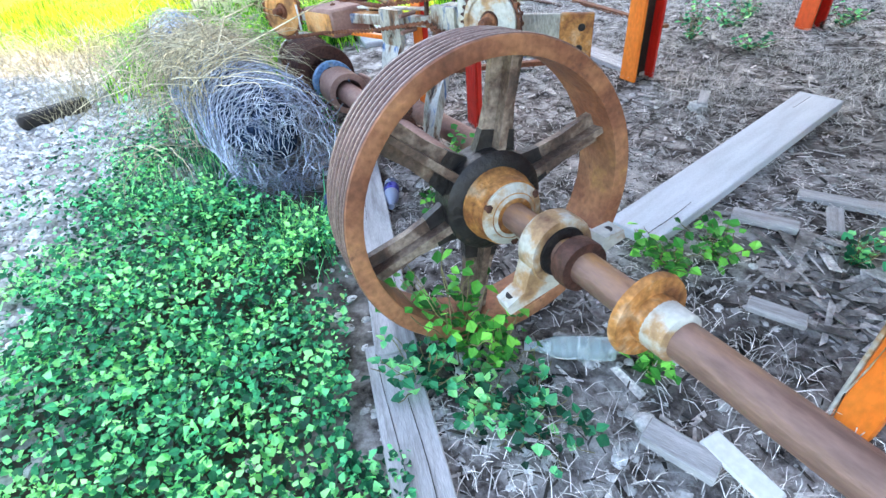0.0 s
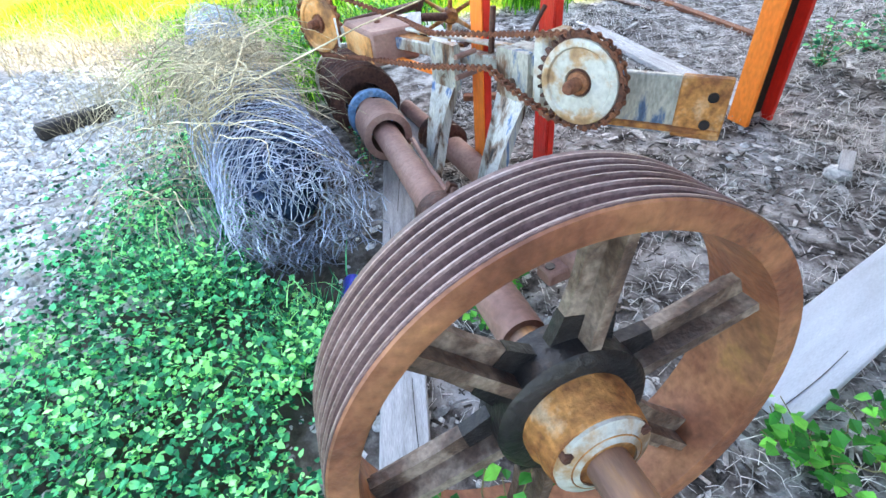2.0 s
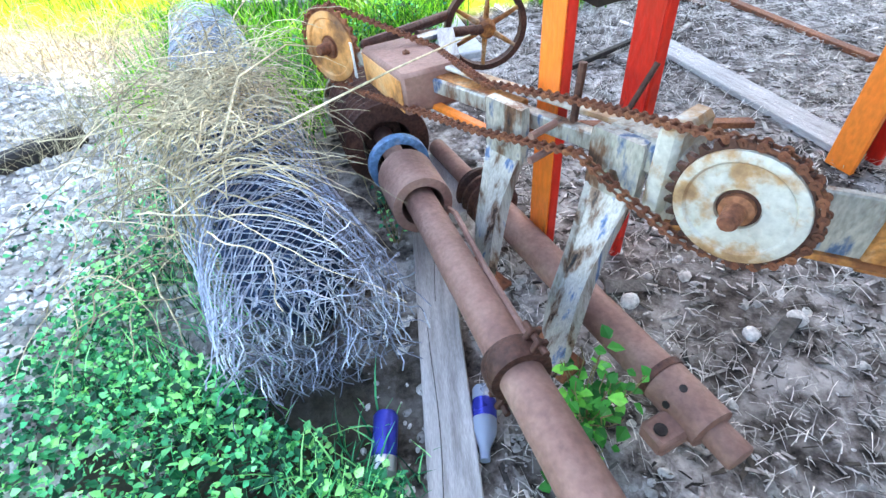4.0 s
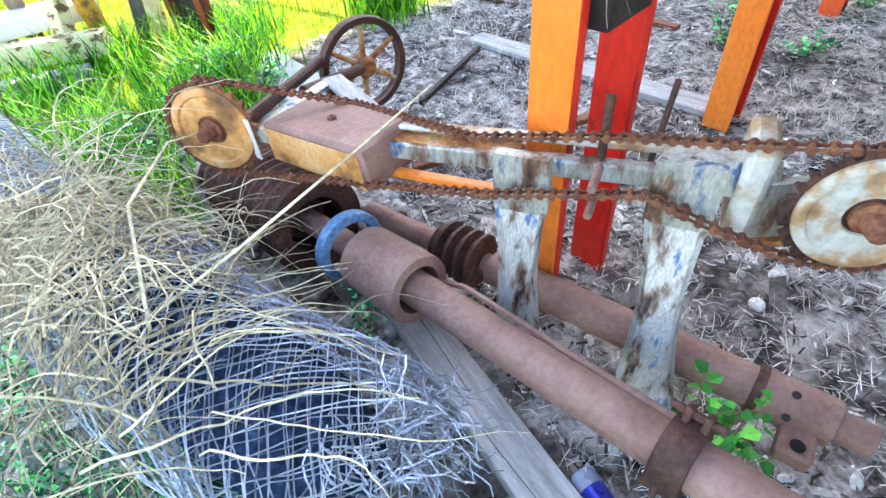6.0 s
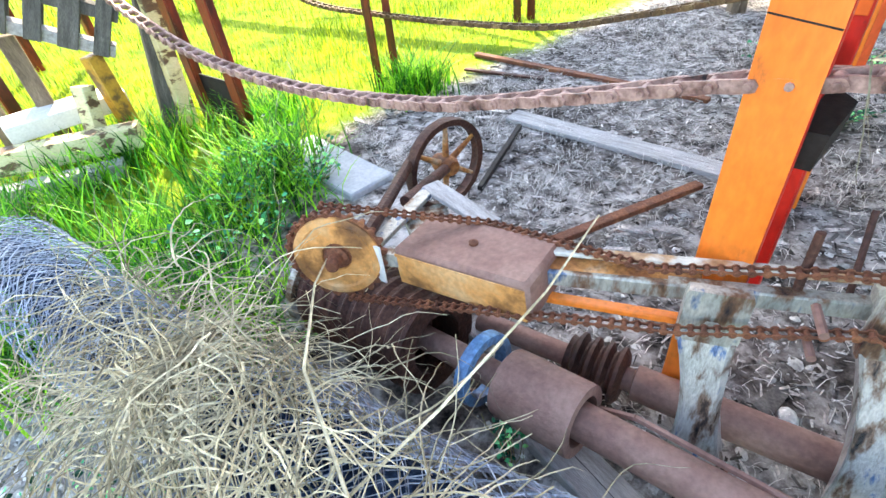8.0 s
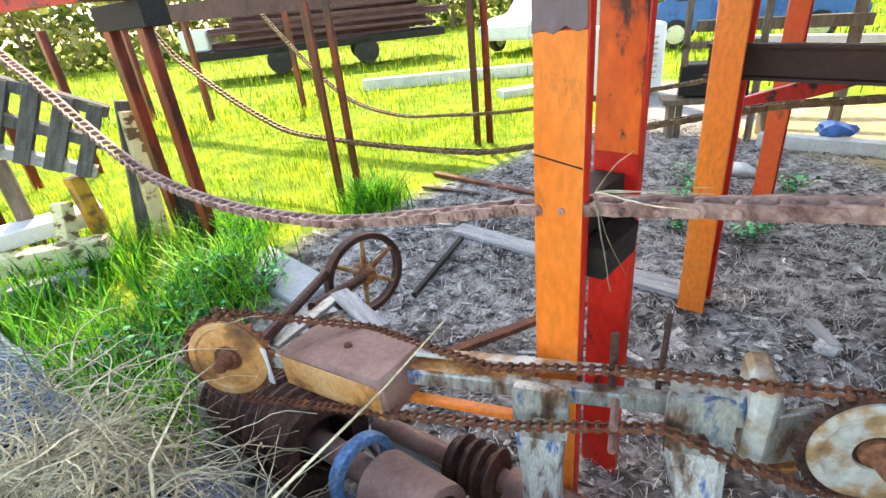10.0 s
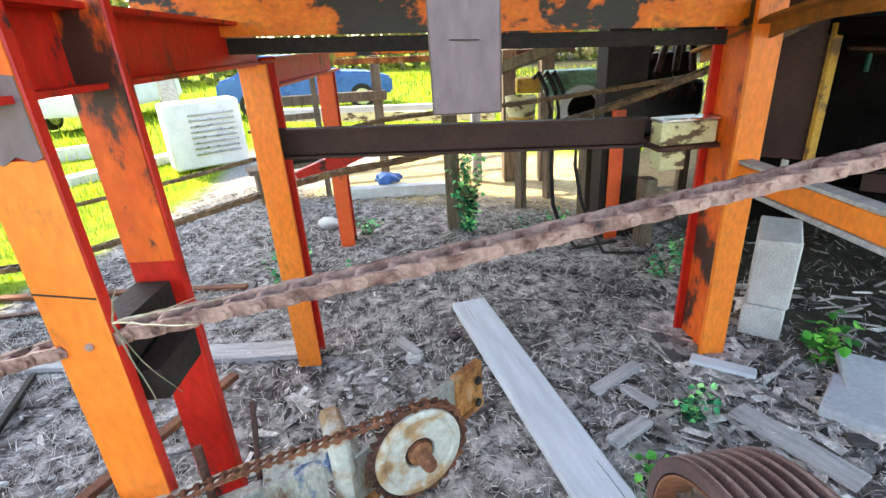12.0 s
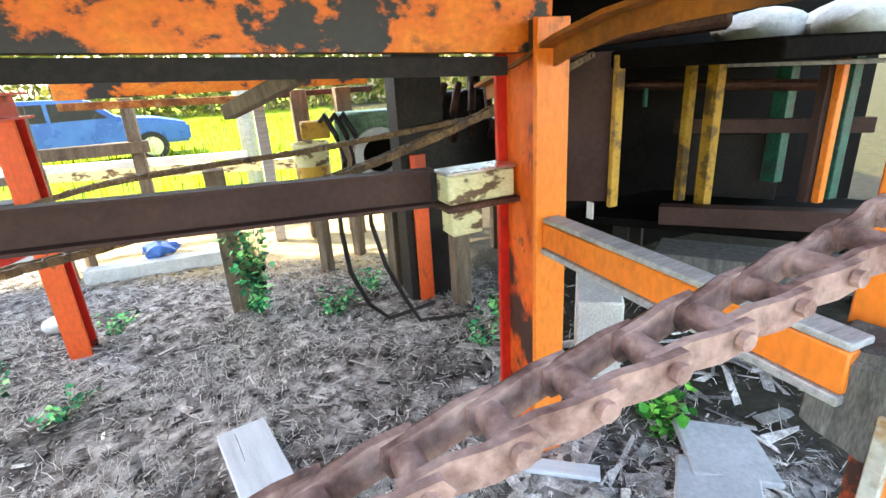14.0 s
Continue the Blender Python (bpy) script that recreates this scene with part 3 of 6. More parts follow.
def channel(name, a, b, h, depth, material, label, flange=0.012, side=1):
    """Steel channel from a to b (top-left ends), web upright, flanges to one side."""
    a, b = Vector(a), Vector(b)
    L = (b - a).length
    ang = math.degrees(math.atan2(b.y - a.y, b.x - a.x))
    tilt = -math.degrees(math.asin((b.z - a.z) / L))
    m = pose(a.x, a.y, a.z, 0, tilt, ang)
    k, f = side * depth, flange
    bm = B()
    prism(bm, [(0, 0), (k, 0), (k, f), (side * f, f), (side * f, h - f), (k, h - f), (k, h), (0, h)], L, Matrix(((0, 0, 1, 0), (1, 0, 0, 0), (0, 1, 0, 0), (0, 0, 0, 1))))
    return solid(name, bm, material, label, "steel beam", m, "beams of the deck")


channel("deck_beam", D(1.17, -2.08, 1.515), D(1.17, 0.35, 1.61), 0.29, 0.1, PEEL, "orange steel beam with peeling black-stained paint", 0.014, -1)
channel("lower_beam", D(1.22, -1.95, 1.452), D(1.22, 0.3, 1.545), 0.058, 0.08, DARK, "dark grimy beam under the deck", side=-1)
channel("cross_beam", D(-0.1, 0.06, 1.49), D(1.6, 0.06, 1.485), 0.16, 0.08, RED, "dark red cross beam between two legs", side=-1)
channel("cross_beam", D(1.5, 0.02, 1.385), D(3.12, -0.06, 1.375), 0.13, 0.08, RED, "red cross beam under the deck", side=-1)
channel("edge_beam", D(3.75, 2.62, 1.50), D(0.2, 3.1, 1.66), 0.3, 0.1, MAROON, "dark maroon edge beam of the long deck", side=1)
channel("edge_beam", D(0.3, 3.0, 1.66), D(-0.6, 5.6, 1.66), 0.12, 0.08, RED, "red beam of the long deck", side=1)
channel("edge_beam", D(3.6, 2.7, 1.52), D(3.0, 9.8, 1.6), 0.25, 0.1, MAROON, "dark edge beam of the long deck", side=-1)
channel("brown_channel", D(1.40, -1.72, 1.02), D(1.47, 0.1, 1.08), 0.135, 0.06, BROWN, "plain brown steel channel between the legs", side=1)
bm = B()
box(bm, 3.6, 4.4, 0.06)
p = D(1.75, -1.85)
solid("deck_floor", bm, OLDWOOD, "dark boards of the long deck seen from below", "deck", pose(p.x, p.y, 1.9, 0, 0, YAW))


# welded mill chain, built link by link
def mill_link():
    bm = B()
    P = 0.066
    for s in (-1, 1):
        y0, y1 = s * 0.018, s * 0.027
        pts = [(-0.014, -0.012), (0.02, -0.014), (P - 0.02, -0.014), (P + 0.012, -0.012), (P + 0.018, 0), (P + 0.012, 0.012), (P - 0.02, 0.014), (0.02, 0.014), (-0.014, 0.012), (-0.018, 0)]
        lo, hi = [], []
        for x, z in pts:
            f = min(1, max(0, (x - 0.014) / (P - 0.03)))
            y = y0 + (y1 - y0) * f
            lo.append(bm.verts.new((x, y - 0.004, z)))
            hi.append(bm.verts.new((x, y + 0.004, z)))
        bm.faces.new(lo)
        bm.faces.new(hi[::-1])
        for i in range(len(pts)):
            j = (i + 1) % len(pts)
            bm.faces.new((lo[i], lo[j], hi[j], hi[i]))
        rod(bm, (P, s * 0.03, 0), (P, s * 0.037, 0), 0.008, 8)
    rod(bm, (0, -0.016, 0), (0, 0.016, 0), 0.012, 10)
    rod(bm, (P, -0.027, 0), (P, 0.027, 0), 0.007, 8)
    return finish(bm, "link", 40)


LINK_PINK, LINK_DARK = mill_link(), mill_link()
LINK_PINK.materials.append(CHAIN)
LINK_DARK.materials.append(CHAIN_OLD)


def mill_chain(v, rows, mesh, label, v_end=None, roll=0.0):
    hi, lo = max(r[0] for r in rows), min(r[0] for r in rows)
    t = thing("mill_chain", pose(*D(v, lo, 0), 0, 0, YAW), label, "chain", "slack chains under the deck")
    s, z = hi, curve_at(rows, hi)
    while s > lo:
        z0 = curve_at(rows, s)
        k = (curve_at(rows, s - 0.03) - z0) / 0.03
        ang = math.atan(k)
        o = new("link", mesh)
        o.parent = t
        vv = 0 if v_end is None else (v_end - v) * (hi - s) / (hi - lo)
        o.matrix_local = Matrix.Translation((vv, s - lo, z0)) @ pose(0, 0, 0, 0, 0, -90) @ pose(0, 0, 0, roll + rng.uniform(-3, 3), -math.degrees(ang), 0)
        s -= 0.066 * math.cos(ang)
    return t


mill_chain(-0.02, [(4.9, 1.75), (4.08, 1.41), (3.64, 1.27), (3.06, 1.04), (2.41, 0.834), (1.71, 0.775), (0.96, 0.827), (0.46, 0.935), (0.09, 1.03), (-0.3, 1.095), (-0.76, 1.165), (-1.25, 1.245), (-1.64, 1.31), (-1.85, 1.37), (-2.4, 1.56)], LINK_PINK, "slack rusty mill chain hanging beside the orange legs")
mill_chain(1.656, [(5.9, 1.66), (5.77, 1.56), (5.18, 1.15), (3.74, 0.594), (2.9, 0.528), (1.51, 0.558), (1.0, 0.65), (-0.1, 0.915), (-0.55, 0.975), (-1.21, 1.075), (-1.6, 1.156), (-2.15, 1.32), (-2.6, 1.5)], LINK_DARK, "slack dark rusty mill chain under the deck")
mill_chain(3.6, [(6.7, 1.7), (6.64, 1.66), (5.6, 0.955), (4.7, 0.48), (3.75, 0.337), (2.89, 0.4), (2.05, 0.5), (0.5, 0.8), (-0.3, 1.0), (-0.87, 1.056), (-1.48, 1.09), (-2.6, 1.2)], LINK_DARK, "slack dark mill chain sagging far under the deck", 2.6)

# hanging plate, brace, right-hand leg
bm = B()
box(bm, 0.016, 0.122, 0.75, None, 0.003)
plate_ = solid("hanging_plate", bm, MAUVE, "faded mauve steel plate hanging from the deck", "steel plate", pose(0.30, 1.835, 1.418, 0, 0, YAW - 10))
bm = B()
box(bm, 0.003, 0.05, 0.002, pose(-0.0088, 0.0, 0.12, 3, 0, 0))
part("gouge", bm, DARK, plate_, "dark gouge line")
channel("front_beam", D(-0.02, -2.2, 2.1), D(-0.02, 0.2, 2.1), 0.15, 0.08, DARK, "dark front beam above the chain", side=-1)
p = D(0.17, -2.19)
near = thing("deck_leg", pose(p.x, p.y, 0.9, 0, 0, YAW), "orange leg with a grey clamp lump and pink worn side", "steel leg", "legs of the deck")
bm = B()
box(bm, 0.12, 0.12, 1.4, None, 0.006)
part("tube", bm, ORANGE_CLEAN, near)
bm = B()
box(bm, 0.006, 0.10, 0.62, pose(-0.063, -0.005, 0), 0.002)
part("worn_face", bm, RUST_PINK, near, "pinkish worn face")
p = D(0.068, -2.02)
low = thing("deck_leg", pose(p.x, p.y, 0, 0, 0, YAW), "lower orange leg section beneath a black clamp", "steel leg", "legs of the deck")
bm = B()
box(bm, 0.036, 0.085, 0.9, pose(0, -0.015, 0), 0.004)
part("front_flange", bm, ORANGE_CLEAN, low, "bright orange painted face")
bm = B()
box(bm, 0.03, 0.012, 0.9, pose(0, 0.034, 0), 0.003)
part("worn_edge", bm, CHIPPED, low, "bare grey edge")
bm = B()
box(bm, 0.04, 0.02, 0.9, pose(0.04, -0.02, 0), 0.003)
part("web", bm, ORANGE, low)
bm = B()
sweep(bm, [(-0.022, 0.02 + 0.008 * math.sin(z * 17), z) for z in [0.1 * k for k in range(9)]], 0.0022, 5)
part("scratch", bm, CHIPPED, low, "pale thin drip line")
bm = B()
box(bm, 0.92, 0.035, 0.085, None, 0.004)
p = D(0.6, -2.0)
rail = solid("brace_rail", bm, ORANGE_CLEAN, "orange brace rail with a bare timber top", "steel rail", pose(p.x, p.y, 0.9, 0, 0, YAW))
bm = B()
box(bm, 0.92, 0.065, 0.016, pose(0, -0.015, 0.087), 0.003)
part("timber_top", bm, GREYWOOD, rail, "bare grey timber top")
bm = B()
box(bm, 0.92, 0.05, 0.02, pose(0, 0.0, -0.022), 0.003)
part("timber_sole", bm, GREYWOOD, rail, "bare timber under the rail")


# ---- line shaft with the big pulley ----
SH = Vector((0.241, 0.837, 0.460))
SD = Vector((-0.368, 0.924, -0.102)).normalized()
SHAFT = between(SH, SH + SD)          # z runs along the shaft, away from the start
shaft = thing("line_shaft", SHAFT, "rusty line shaft with grooved pulleys lying on the ground", "line shaft")


def along(a, prof, seg=40):
    bm = B()
    spin(bm, [(r, z) for r, z in prof], pose(0, 0, a), seg)
    return bm


part("near_shaft", along(0, [(0.036, -1.0), (0.036, 0.6)]), SHAFTM, shaft, "rusty bare shaft")
part("far_shaft", along(0, [(0.05, 0.55), (0.05, 1.9), (0.04, 1.9), (0.04, 3.0)]), RUST_PINK, shaft, "dusty brown pipe")
# big grooved rim: front face at 0.32
R, F, Wd = 0.42, 0.32, 0.17
ng = 6
prof = [(R - 0.006, F + 0.004), (R, F + 0.006)]
for i in range(ng):
    st = (Wd - 0.024) / ng
    a = F + 0.012 + st * i
    prof += [(R, a), (R - 0.022, a + st * 0.30), (R - 0.022, a + st * 0.56), (R, a + st * 0.88)]
prof += [(R, F + Wd), (R - 0.03, F + Wd), (R - 0.03, F + 0.02), (R - 0.03, F + 0.006)]
bm = B()
spin(bm, prof, None, 112, True)
pulley = part("pulley_rim", bm, TREAD, shaft, "dusty purple-brown grooved tread", 30)
bm = B()
spin(bm, [(R - 0.047, F + 0.003), (R - 0.04, F), (R - 0.004, F), (R - 0.001, F + 0.004), (R - 0.032, F + 0.007), (R - 0.034, F + Wd), (R - 0.04, F + Wd), (R - 0.052, F + Wd * 0.5), (R - 0.05, F + 0.03)], None, 112, True)
part("front_ring", bm, RIM, pulley, "rusty orange flat front ring")
# Thin pale rings paint the highlight along the worn, polished crests.
for i in range(ng + 1):
    a = F + 0.0105 + (Wd - 0.024) / ng * i
    bm = B()
    spin(bm, [(R - 0.003, a - 0.0026), (R + 0.0012, a - 0.0018), (R + 0.0012, a + 0.0018), (R - 0.003, a + 0.0026)], None, 112, True)
    part("groove_crest", bm, CREST_SHINE, pulley, "worn groove crest with its shine in the colour")
bm = B()
spin(bm, [(0.036, F + 0.03), (0.128, F + 0.03), (0.14, F + 0.04), (0.14, F + 0.12), (0.128, F + 0.13), (0.036, F + 0.13)], None, 40, True)
part("pulley_hub", bm, BLACK, pulley, "greasy black hub")
for i in range(6):
    bm = B()
    m = Matrix.Rotation(radians(i * 60 - 17), 4, "Z")
    prism(bm, [(0.105, -0.055), (0.25, -0.04), (0.38, -0.045), (0.38, 0.045), (0.25, 0.04), (0.105, 0.055)], 0.022, m @ pose(0, 0, F + 0.075))
    prism(bm, [(0.105, -0.012), (0.38, -0.009), (0.38, 0.009), (0.105, 0.012)], 0.085, m @ pose(0, 0, F + 0.04))
    part("spoke", bm, SPOKE, pulley)
    bm = B()
    prism(bm, [(0.125, -0.060), (0.15, -0.0545), (0.185, -0.048), (0.185, 0.048), (0.15, 0.0545), (0.125, 0.060)], 0.026, m @ pose(0, 0, F + 0.073))
    part("spoke_root", bm, BLACK, pulley, "greasy black spoke root")
bm = B()
spin(bm, [(0.036, F - 0.06), (0.062, F - 0.06), (0.066, F - 0.045), (0.088, F - 0.043), (0.092, F - 0.02), (0.092, F + 0.0), (0.1, F + 0.01), (0.1, F + 0.035), (0.036, F + 0.035)], None, 40, True)
bush = part("taper_bush", bm, RUST_ORANGE, shaft, "flaking rusty bush")
for i in range(3):
    bm = B()
    a = radians(i * 120 + 30)
    spin(bm, [(0.0, 0), (0.011, 0), (0.011, 0.012), (0.0, 0.012)], pose(0.076 * math.cos(a), 0.076 * math.sin(a), F - 0.056), 6)
    part("bolt", bm, RUST_DARK, bush)
bm = B()
spin(bm, [(0.05, F - 0.064), (0.084, F - 0.05), (0.084, F - 0.038), (0.05, F - 0.04)], None, 36, True)
part("bush_ring", bm, CHIPPED, bush, "pale flaking bush ring")
# pillow block
bm = B()
spin(bm, [(0.06, 0.06), (0.078, 0.06), (0.082, 0.068), (0.082, 0.112), (0.078, 0.12), (0.06, 0.12)], None, 36, True)
block = part("pillow_block", bm, CHIPPED, shaft, "pale painted pillow block bearing")
tilt = Matrix.Rotation(radians(-16), 4, "Z")
for sgn in (-1, 1):
    bm = B()
    prism(bm, [(sgn * 0.03, -0.075), (sgn * 0.078, 0.01), (sgn * 0.115, -0.045), (sgn * 0.165, -0.055), (sgn * 0.165, -0.08), (sgn * 0.03, -0.085)], 0.05, tilt @ pose(0, 0, 0.065))
    foot_ = part("block_foot", bm, CHIPPED, block)
    bm = B()
    spin(bm, [(0.0, 0), (0.013, 0), (0.013, 0.004), (0, 0.004)], tilt @ pose(sgn * 0.138, -0.054, 0.09) @ pose(0, 0, 0, -90, 0, 0), 14)
    part("bolt_hole", bm, BLACK, block)
part("seal", along(0, [(0.036, 0.055), (0.058, 0.055), (0.06, 0.12), (0.036, 0.12)], 32), BLACK, block, "black rubber seal")
part("clamp_collar", along(0, [(0.036, -0.015), (0.056, -0.015), (0.058, -0.008), (0.058, 0.02), (0.055, 0.028), (0.036, 0.028)], 28), RUST_DARK, shaft, "dark rusty clamp collar")
bm = B()
spin(bm, [(0.036, -0.2), (0.082, -0.2), (0.086, -0.19), (0.084, -0.182), (0.05, -0.18), (0.05, -0.215), (0.036, -0.26)], None, 36)
fl = part("flange", bm, RUST_ORANGE, shaft, "rust-eaten flange collar")
part("sleeve", along(0, [(0.036, -0.27), (0.047, -0.265), (0.049, -0.2), (0.036, -0.2)], 28), CHIPPED, fl, "white painted sleeve")
clamp_ = part("clamp_ring", along(0, [(0.05, 1.07), (0.068, 1.07), (0.072, 1.08), (0.072, 1.12), (0.068, 1.13), (0.05, 1.13)], 28), RUST_DARK, shaft, "dark clamp ring with bolts")
for a in (-60, 120):
    bm = B()
    m = Matrix.Rotation(radians(a), 4, "Z")
    for z in (1.078, 1.112):
        box(bm, 0.035, 0.03, 0.014, m @ pose(0.082, 0, z - 0.007), 0.003)
    rod(bm, m @ Vector((0.086, 0, 1.05)), m @ Vector((0.086, 0, 1.145)), 0.008, 8)
    part("clamp_bolt", bm, RUST_DARK, clamp_)
bm = B()
spin(bm, [(0.07, 1.80), (0.098, 1.80), (0.1, 1.81), (0.1, 2.02), (0.097, 2.03), (0.07, 2.03), (0.07, 1.9), (0.07, 1.82)], None, 36, True)
cov = part("sleeve_drum", bm, RUST_PINK, shaft, "dusty hollow drum")
bm = B()
spin(bm, [(0.085, 2.10), (0.112, 2.10), (0.114, 2.108), (0.114, 2.135), (0.085, 2.14)], None, 36, True)
part("blue_ring", bm, BLUE, shaft, "worn blue ring")
prof = [(0.1, 2.30), (0.168, 2.30)]
for i in range(9):
    a = 2.31 + i * 0.055
    prof += [(0.172, a), (0.158, a + 0.016), (0.158, a + 0.034), (0.172, a + 0.05)]
prof += [(0.168, 2.83), (0.04, 2.83), (0.04, 2.6), (0.1, 2.6)]
bm = B()
spin(bm, prof, None, 56, True)
drum = part("grooved_drum", bm, RUST_DARK, shaft, "dark grooved drum pulley")
bm = B()
spin(bm, [(0.04, 2.4), (0.08, 2.4), (0.085, 2.45), (0.085, 2.6), (0.04, 2.6)], None, 24, True)
part("drum_hub", bm, RUST_DARK, drum)
bm = B()
spin(bm, [(0.12, 2.84), (0.185, 2.84), (0.185, 2.875), (0.12, 2.875)], None, 40, True)
part("end_ring", bm, BLUED, shaft, "pale worn end ring")
# rusty strap bent over the shaft
bm = B()
sp = [(-0.02, -0.20, 2.25), (-0.03, -0.135, 2.02), (-0.085, -0.06, 1.86), (-0.075, 0.01, 1.7), (-0.055, 0.02, 1.4), (-0.05, 0.02, 1.1)]
for a, b in zip(sp, sp[1:]):
    rod(bm, a, b, 0.009, 6)
part("strap", bm, RUST_PINK, shaft, "bent rusty strap")

# second, shorter pipe
A2, B2 = Vector((0.30, 1.745, 0.18)), Vector((-0.42, 3.02, 0.175))
m2 = between(A2, B2)
L2 = (B2 - A2).length
pipe = thing("roller_pipe", m2, "dusty brown pipe roller with a ridged pulley", "pipe roller")
bm = B()
spin(bm, [(0.033, 0.0), (0.036, 0.004), (0.036, 0.07), (0.056, 0.075), (0.058, 0.22), (0.052, 0.225), (0.052, 0.95), (0.035, 0.955), (0.035, L2)], None, 28)
part("tube", bm, RUST_PINK, pipe)
bm = B()
spin(bm, [(0.052, 0.215), (0.061, 0.217), (0.061, 0.235), (0.052, 0.237)], None, 28, True)
part("weld_ring", bm, RUST_DARK, pipe)
prof = [(0.035, 0.98), (0.07, 0.98)]
for i in range(4):
    a = 0.985 + i * 0.04
    prof += [(0.088, a + 0.008), (0.088, a + 0.018), (0.066, a + 0.03), (0.066, a + 0.036)]
prof += [(0.07, 1.15), (0.035, 1.15)]
bm = B()
spin(bm, prof, None, 32, True)
part("ridged_pulley", bm, RUST_DARK, pipe, "dark ridged pulley")
bm = B()
box(bm, 0.09, 0.05, 0.07, pose(0.08, -0.02, 0.09), 0.008)
lug_ = part("lug", bm, RUST_PINK, pipe, "square welded lug")
bm = B()
spin(bm, [(0.0, 0), (0.015, 0), (0.015, 0.004), (0, 0.004)], pose(0.1, 0.006, 0.125) @ pose(0, 0, 0, -90, 0, 0), 14)
part("lug_hole", bm, BLACK, lug_)
for a in (20, 75, 200):
    bm = B()
    spin(bm, [(0.0, 0.0), (0.009, 0.0), (0.009, 0.003), (0.0, 0.003)], Matrix.Rotation(radians(a), 4, "Z") @ pose(0.057, 0, 0.16) @ pose(0, 0, 0, 0, 90, 0), 12)
    part("pin_hole", bm, BLACK, pipe)


# ---- chain drive frame ----
frame_m = pose(-0.05, 2.3, 0, 0, 0, 0)
drive = thing("chain_drive", frame_m, "worn chain drive frame with sprockets and a gearbox", "chain drive")
off = Vector((-0.05, 2.3, 0))


def W(x, y, z):
    return Vector((x, y, z)) - off


def slab(name, p, q, w, h, material, label="", bevel=0.004, parent=None, roll=0.0):
    """Bar from p to q; w across, h upright."""
    p, q = W(*p), W(*q)
    L = (q - p).length
    d = q - p
    m = Matrix.Translation(p) @ pose(0, 0, 0, roll, -math.degrees(math.asin(d.z / L)), math.degrees(math.atan2(d.y, d.x)))
    bm = B()
    box(bm, L, w, h, m @ pose(L / 2, 0, -h / 2), bevel)
    return part(name, bm, material, parent or drive, label)


bar = slab("main_bar", (-0.72, 3.12, 0.53), (0.17, 2.15, 0.635), 0.035, 0.045, BLUED, "pale worn main bar")
slab("top_flat", (-0.40, 2.84, 0.605), (0.12, 2.27, 0.665), 0.035, 0.012, CHIPPED, "pale flat strip")
slab("red_strip", (-0.40, 2.80, 0.585), (-0.12, 2.50, 0.61), 0.05, 0.02, RUST_ORANGE, "rusty red strip")
slab("orange_strip", (-0.42, 2.78, 0.50), (-0.17, 2.48, 0.525), 0.03, 0.02, ORANGE_CLEAN, "orange edge strip")
for bx, by, bz, fx, fy, fz in ((-0.165, 2.425, 0.66, -0.235, 2.30, 0.16), (0.06, 2.185, 0.70, -0.06, 2.03, 0.15)):
    bm = B()
    top, foot = W(bx, by, bz), W(fx, fy, fz)
    ax = Vector((0.68, -0.73, 0)).normalized()
    nrm = Vector((-0.73, -0.68, 0)).normalized()
    z = Vector((0, 0, 1))
    rows_ = [(0.0, 0.060), (0.01, 0.064), (0.13, 0.064), (0.155, 0.061)]
    vs = []
    for drop, hw in rows_:
        c = top - z * drop
        vs.append([bm.verts.new(c + ax * sx * hw + nrm * sy * 0.014) for sx, sy in ((-1, 1), (-0.45, 1), (0.45, 1), (1, 1), (1, -1), (-1, -1))])

    def hull(rings):
        for a, b in zip(rings, rings[1:]):
            for i in range(6):
                j = (i + 1) % 6
                bm.faces.new((a[i], a[j], b[j], b[i]))
        bm.faces.new(rings[0])
        bm.faces.new(rings[-1][::-1])

    hull(vs)
    br = part("bracket", bm, BLUED, drive, "pale worn cast bracket head", 30)
    bm = B()
    vs = []
    for k in range(9):
        f = k / 8
        c = (top - z * 0.14).lerp(foot, f)
        turn = Matrix.Rotation(radians(-38 * f * f), 3, "Z")
        a_, n_ = turn @ ax, turn @ nrm
        hw = 0.060 - 0.018 * math.sin(math.pi * min(1, f * 1.15)) + 0.012 * f ** 3
        lip = 0.022 * math.sin(math.pi * min(1, f + 0.1))
        vs.append([bm.verts.new(c + a_ * sx * hw + n_ * (sy * 0.010 + (lip if abs(sx) > 0.9 and sy > 0 else 0))) for sx, sy in ((-1, 1), (-0.8, 1), (0.8, 1), (1, 1), (1, -1), (-1, -1))])
    hull(vs)
    part("stem", bm, STEMM, br, "blackened twisted stem with pale edges", 30)
    bm = B()
    c = W(bx, by, bz - 0.1) + nrm * 0.012
    spin(bm, [(0.022, 0), (0.022, 0.006), (0.013, 0.006), (0.013, 0.018), (0.0, 0.018)], between(c, c + nrm), 6)
    part("bracket_bolt", bm, BLUED, br)
    bm = B()
    box(bm, 0.16, 0.09, 0.014, Matrix.Translation(foot) @ pose(0, 0, -0.01, 0, 0, -47), 0.003)
    part("foot_plate", bm, RUST, br)
slab("cast_tube", (0.06, 2.26, 0.655), (0.19, 2.10, 0.67), 0.09, 0.085, BLUED, "pale cast housing", 0.02)
bm = B()
cb = W(0.165, 2.14, 0.56)
box(bm, 0.05, 0.13, 0.2, Matrix.Translation(cb) @ pose(0, 0, 0, 0, 0, -47), 0.012)
part("disc_mount", bm, CHIPPED, drive, "chipped pale mount block")
for z in (0.60, 0.665):
    c = W(-0.06, 2.30, z)
    bm = B()
    rod(bm, c, c + Vector((-0.06, -0.055, 0)), 0.009, 8)
    part("bolt_stud", bm, RUST_PINK, drive)
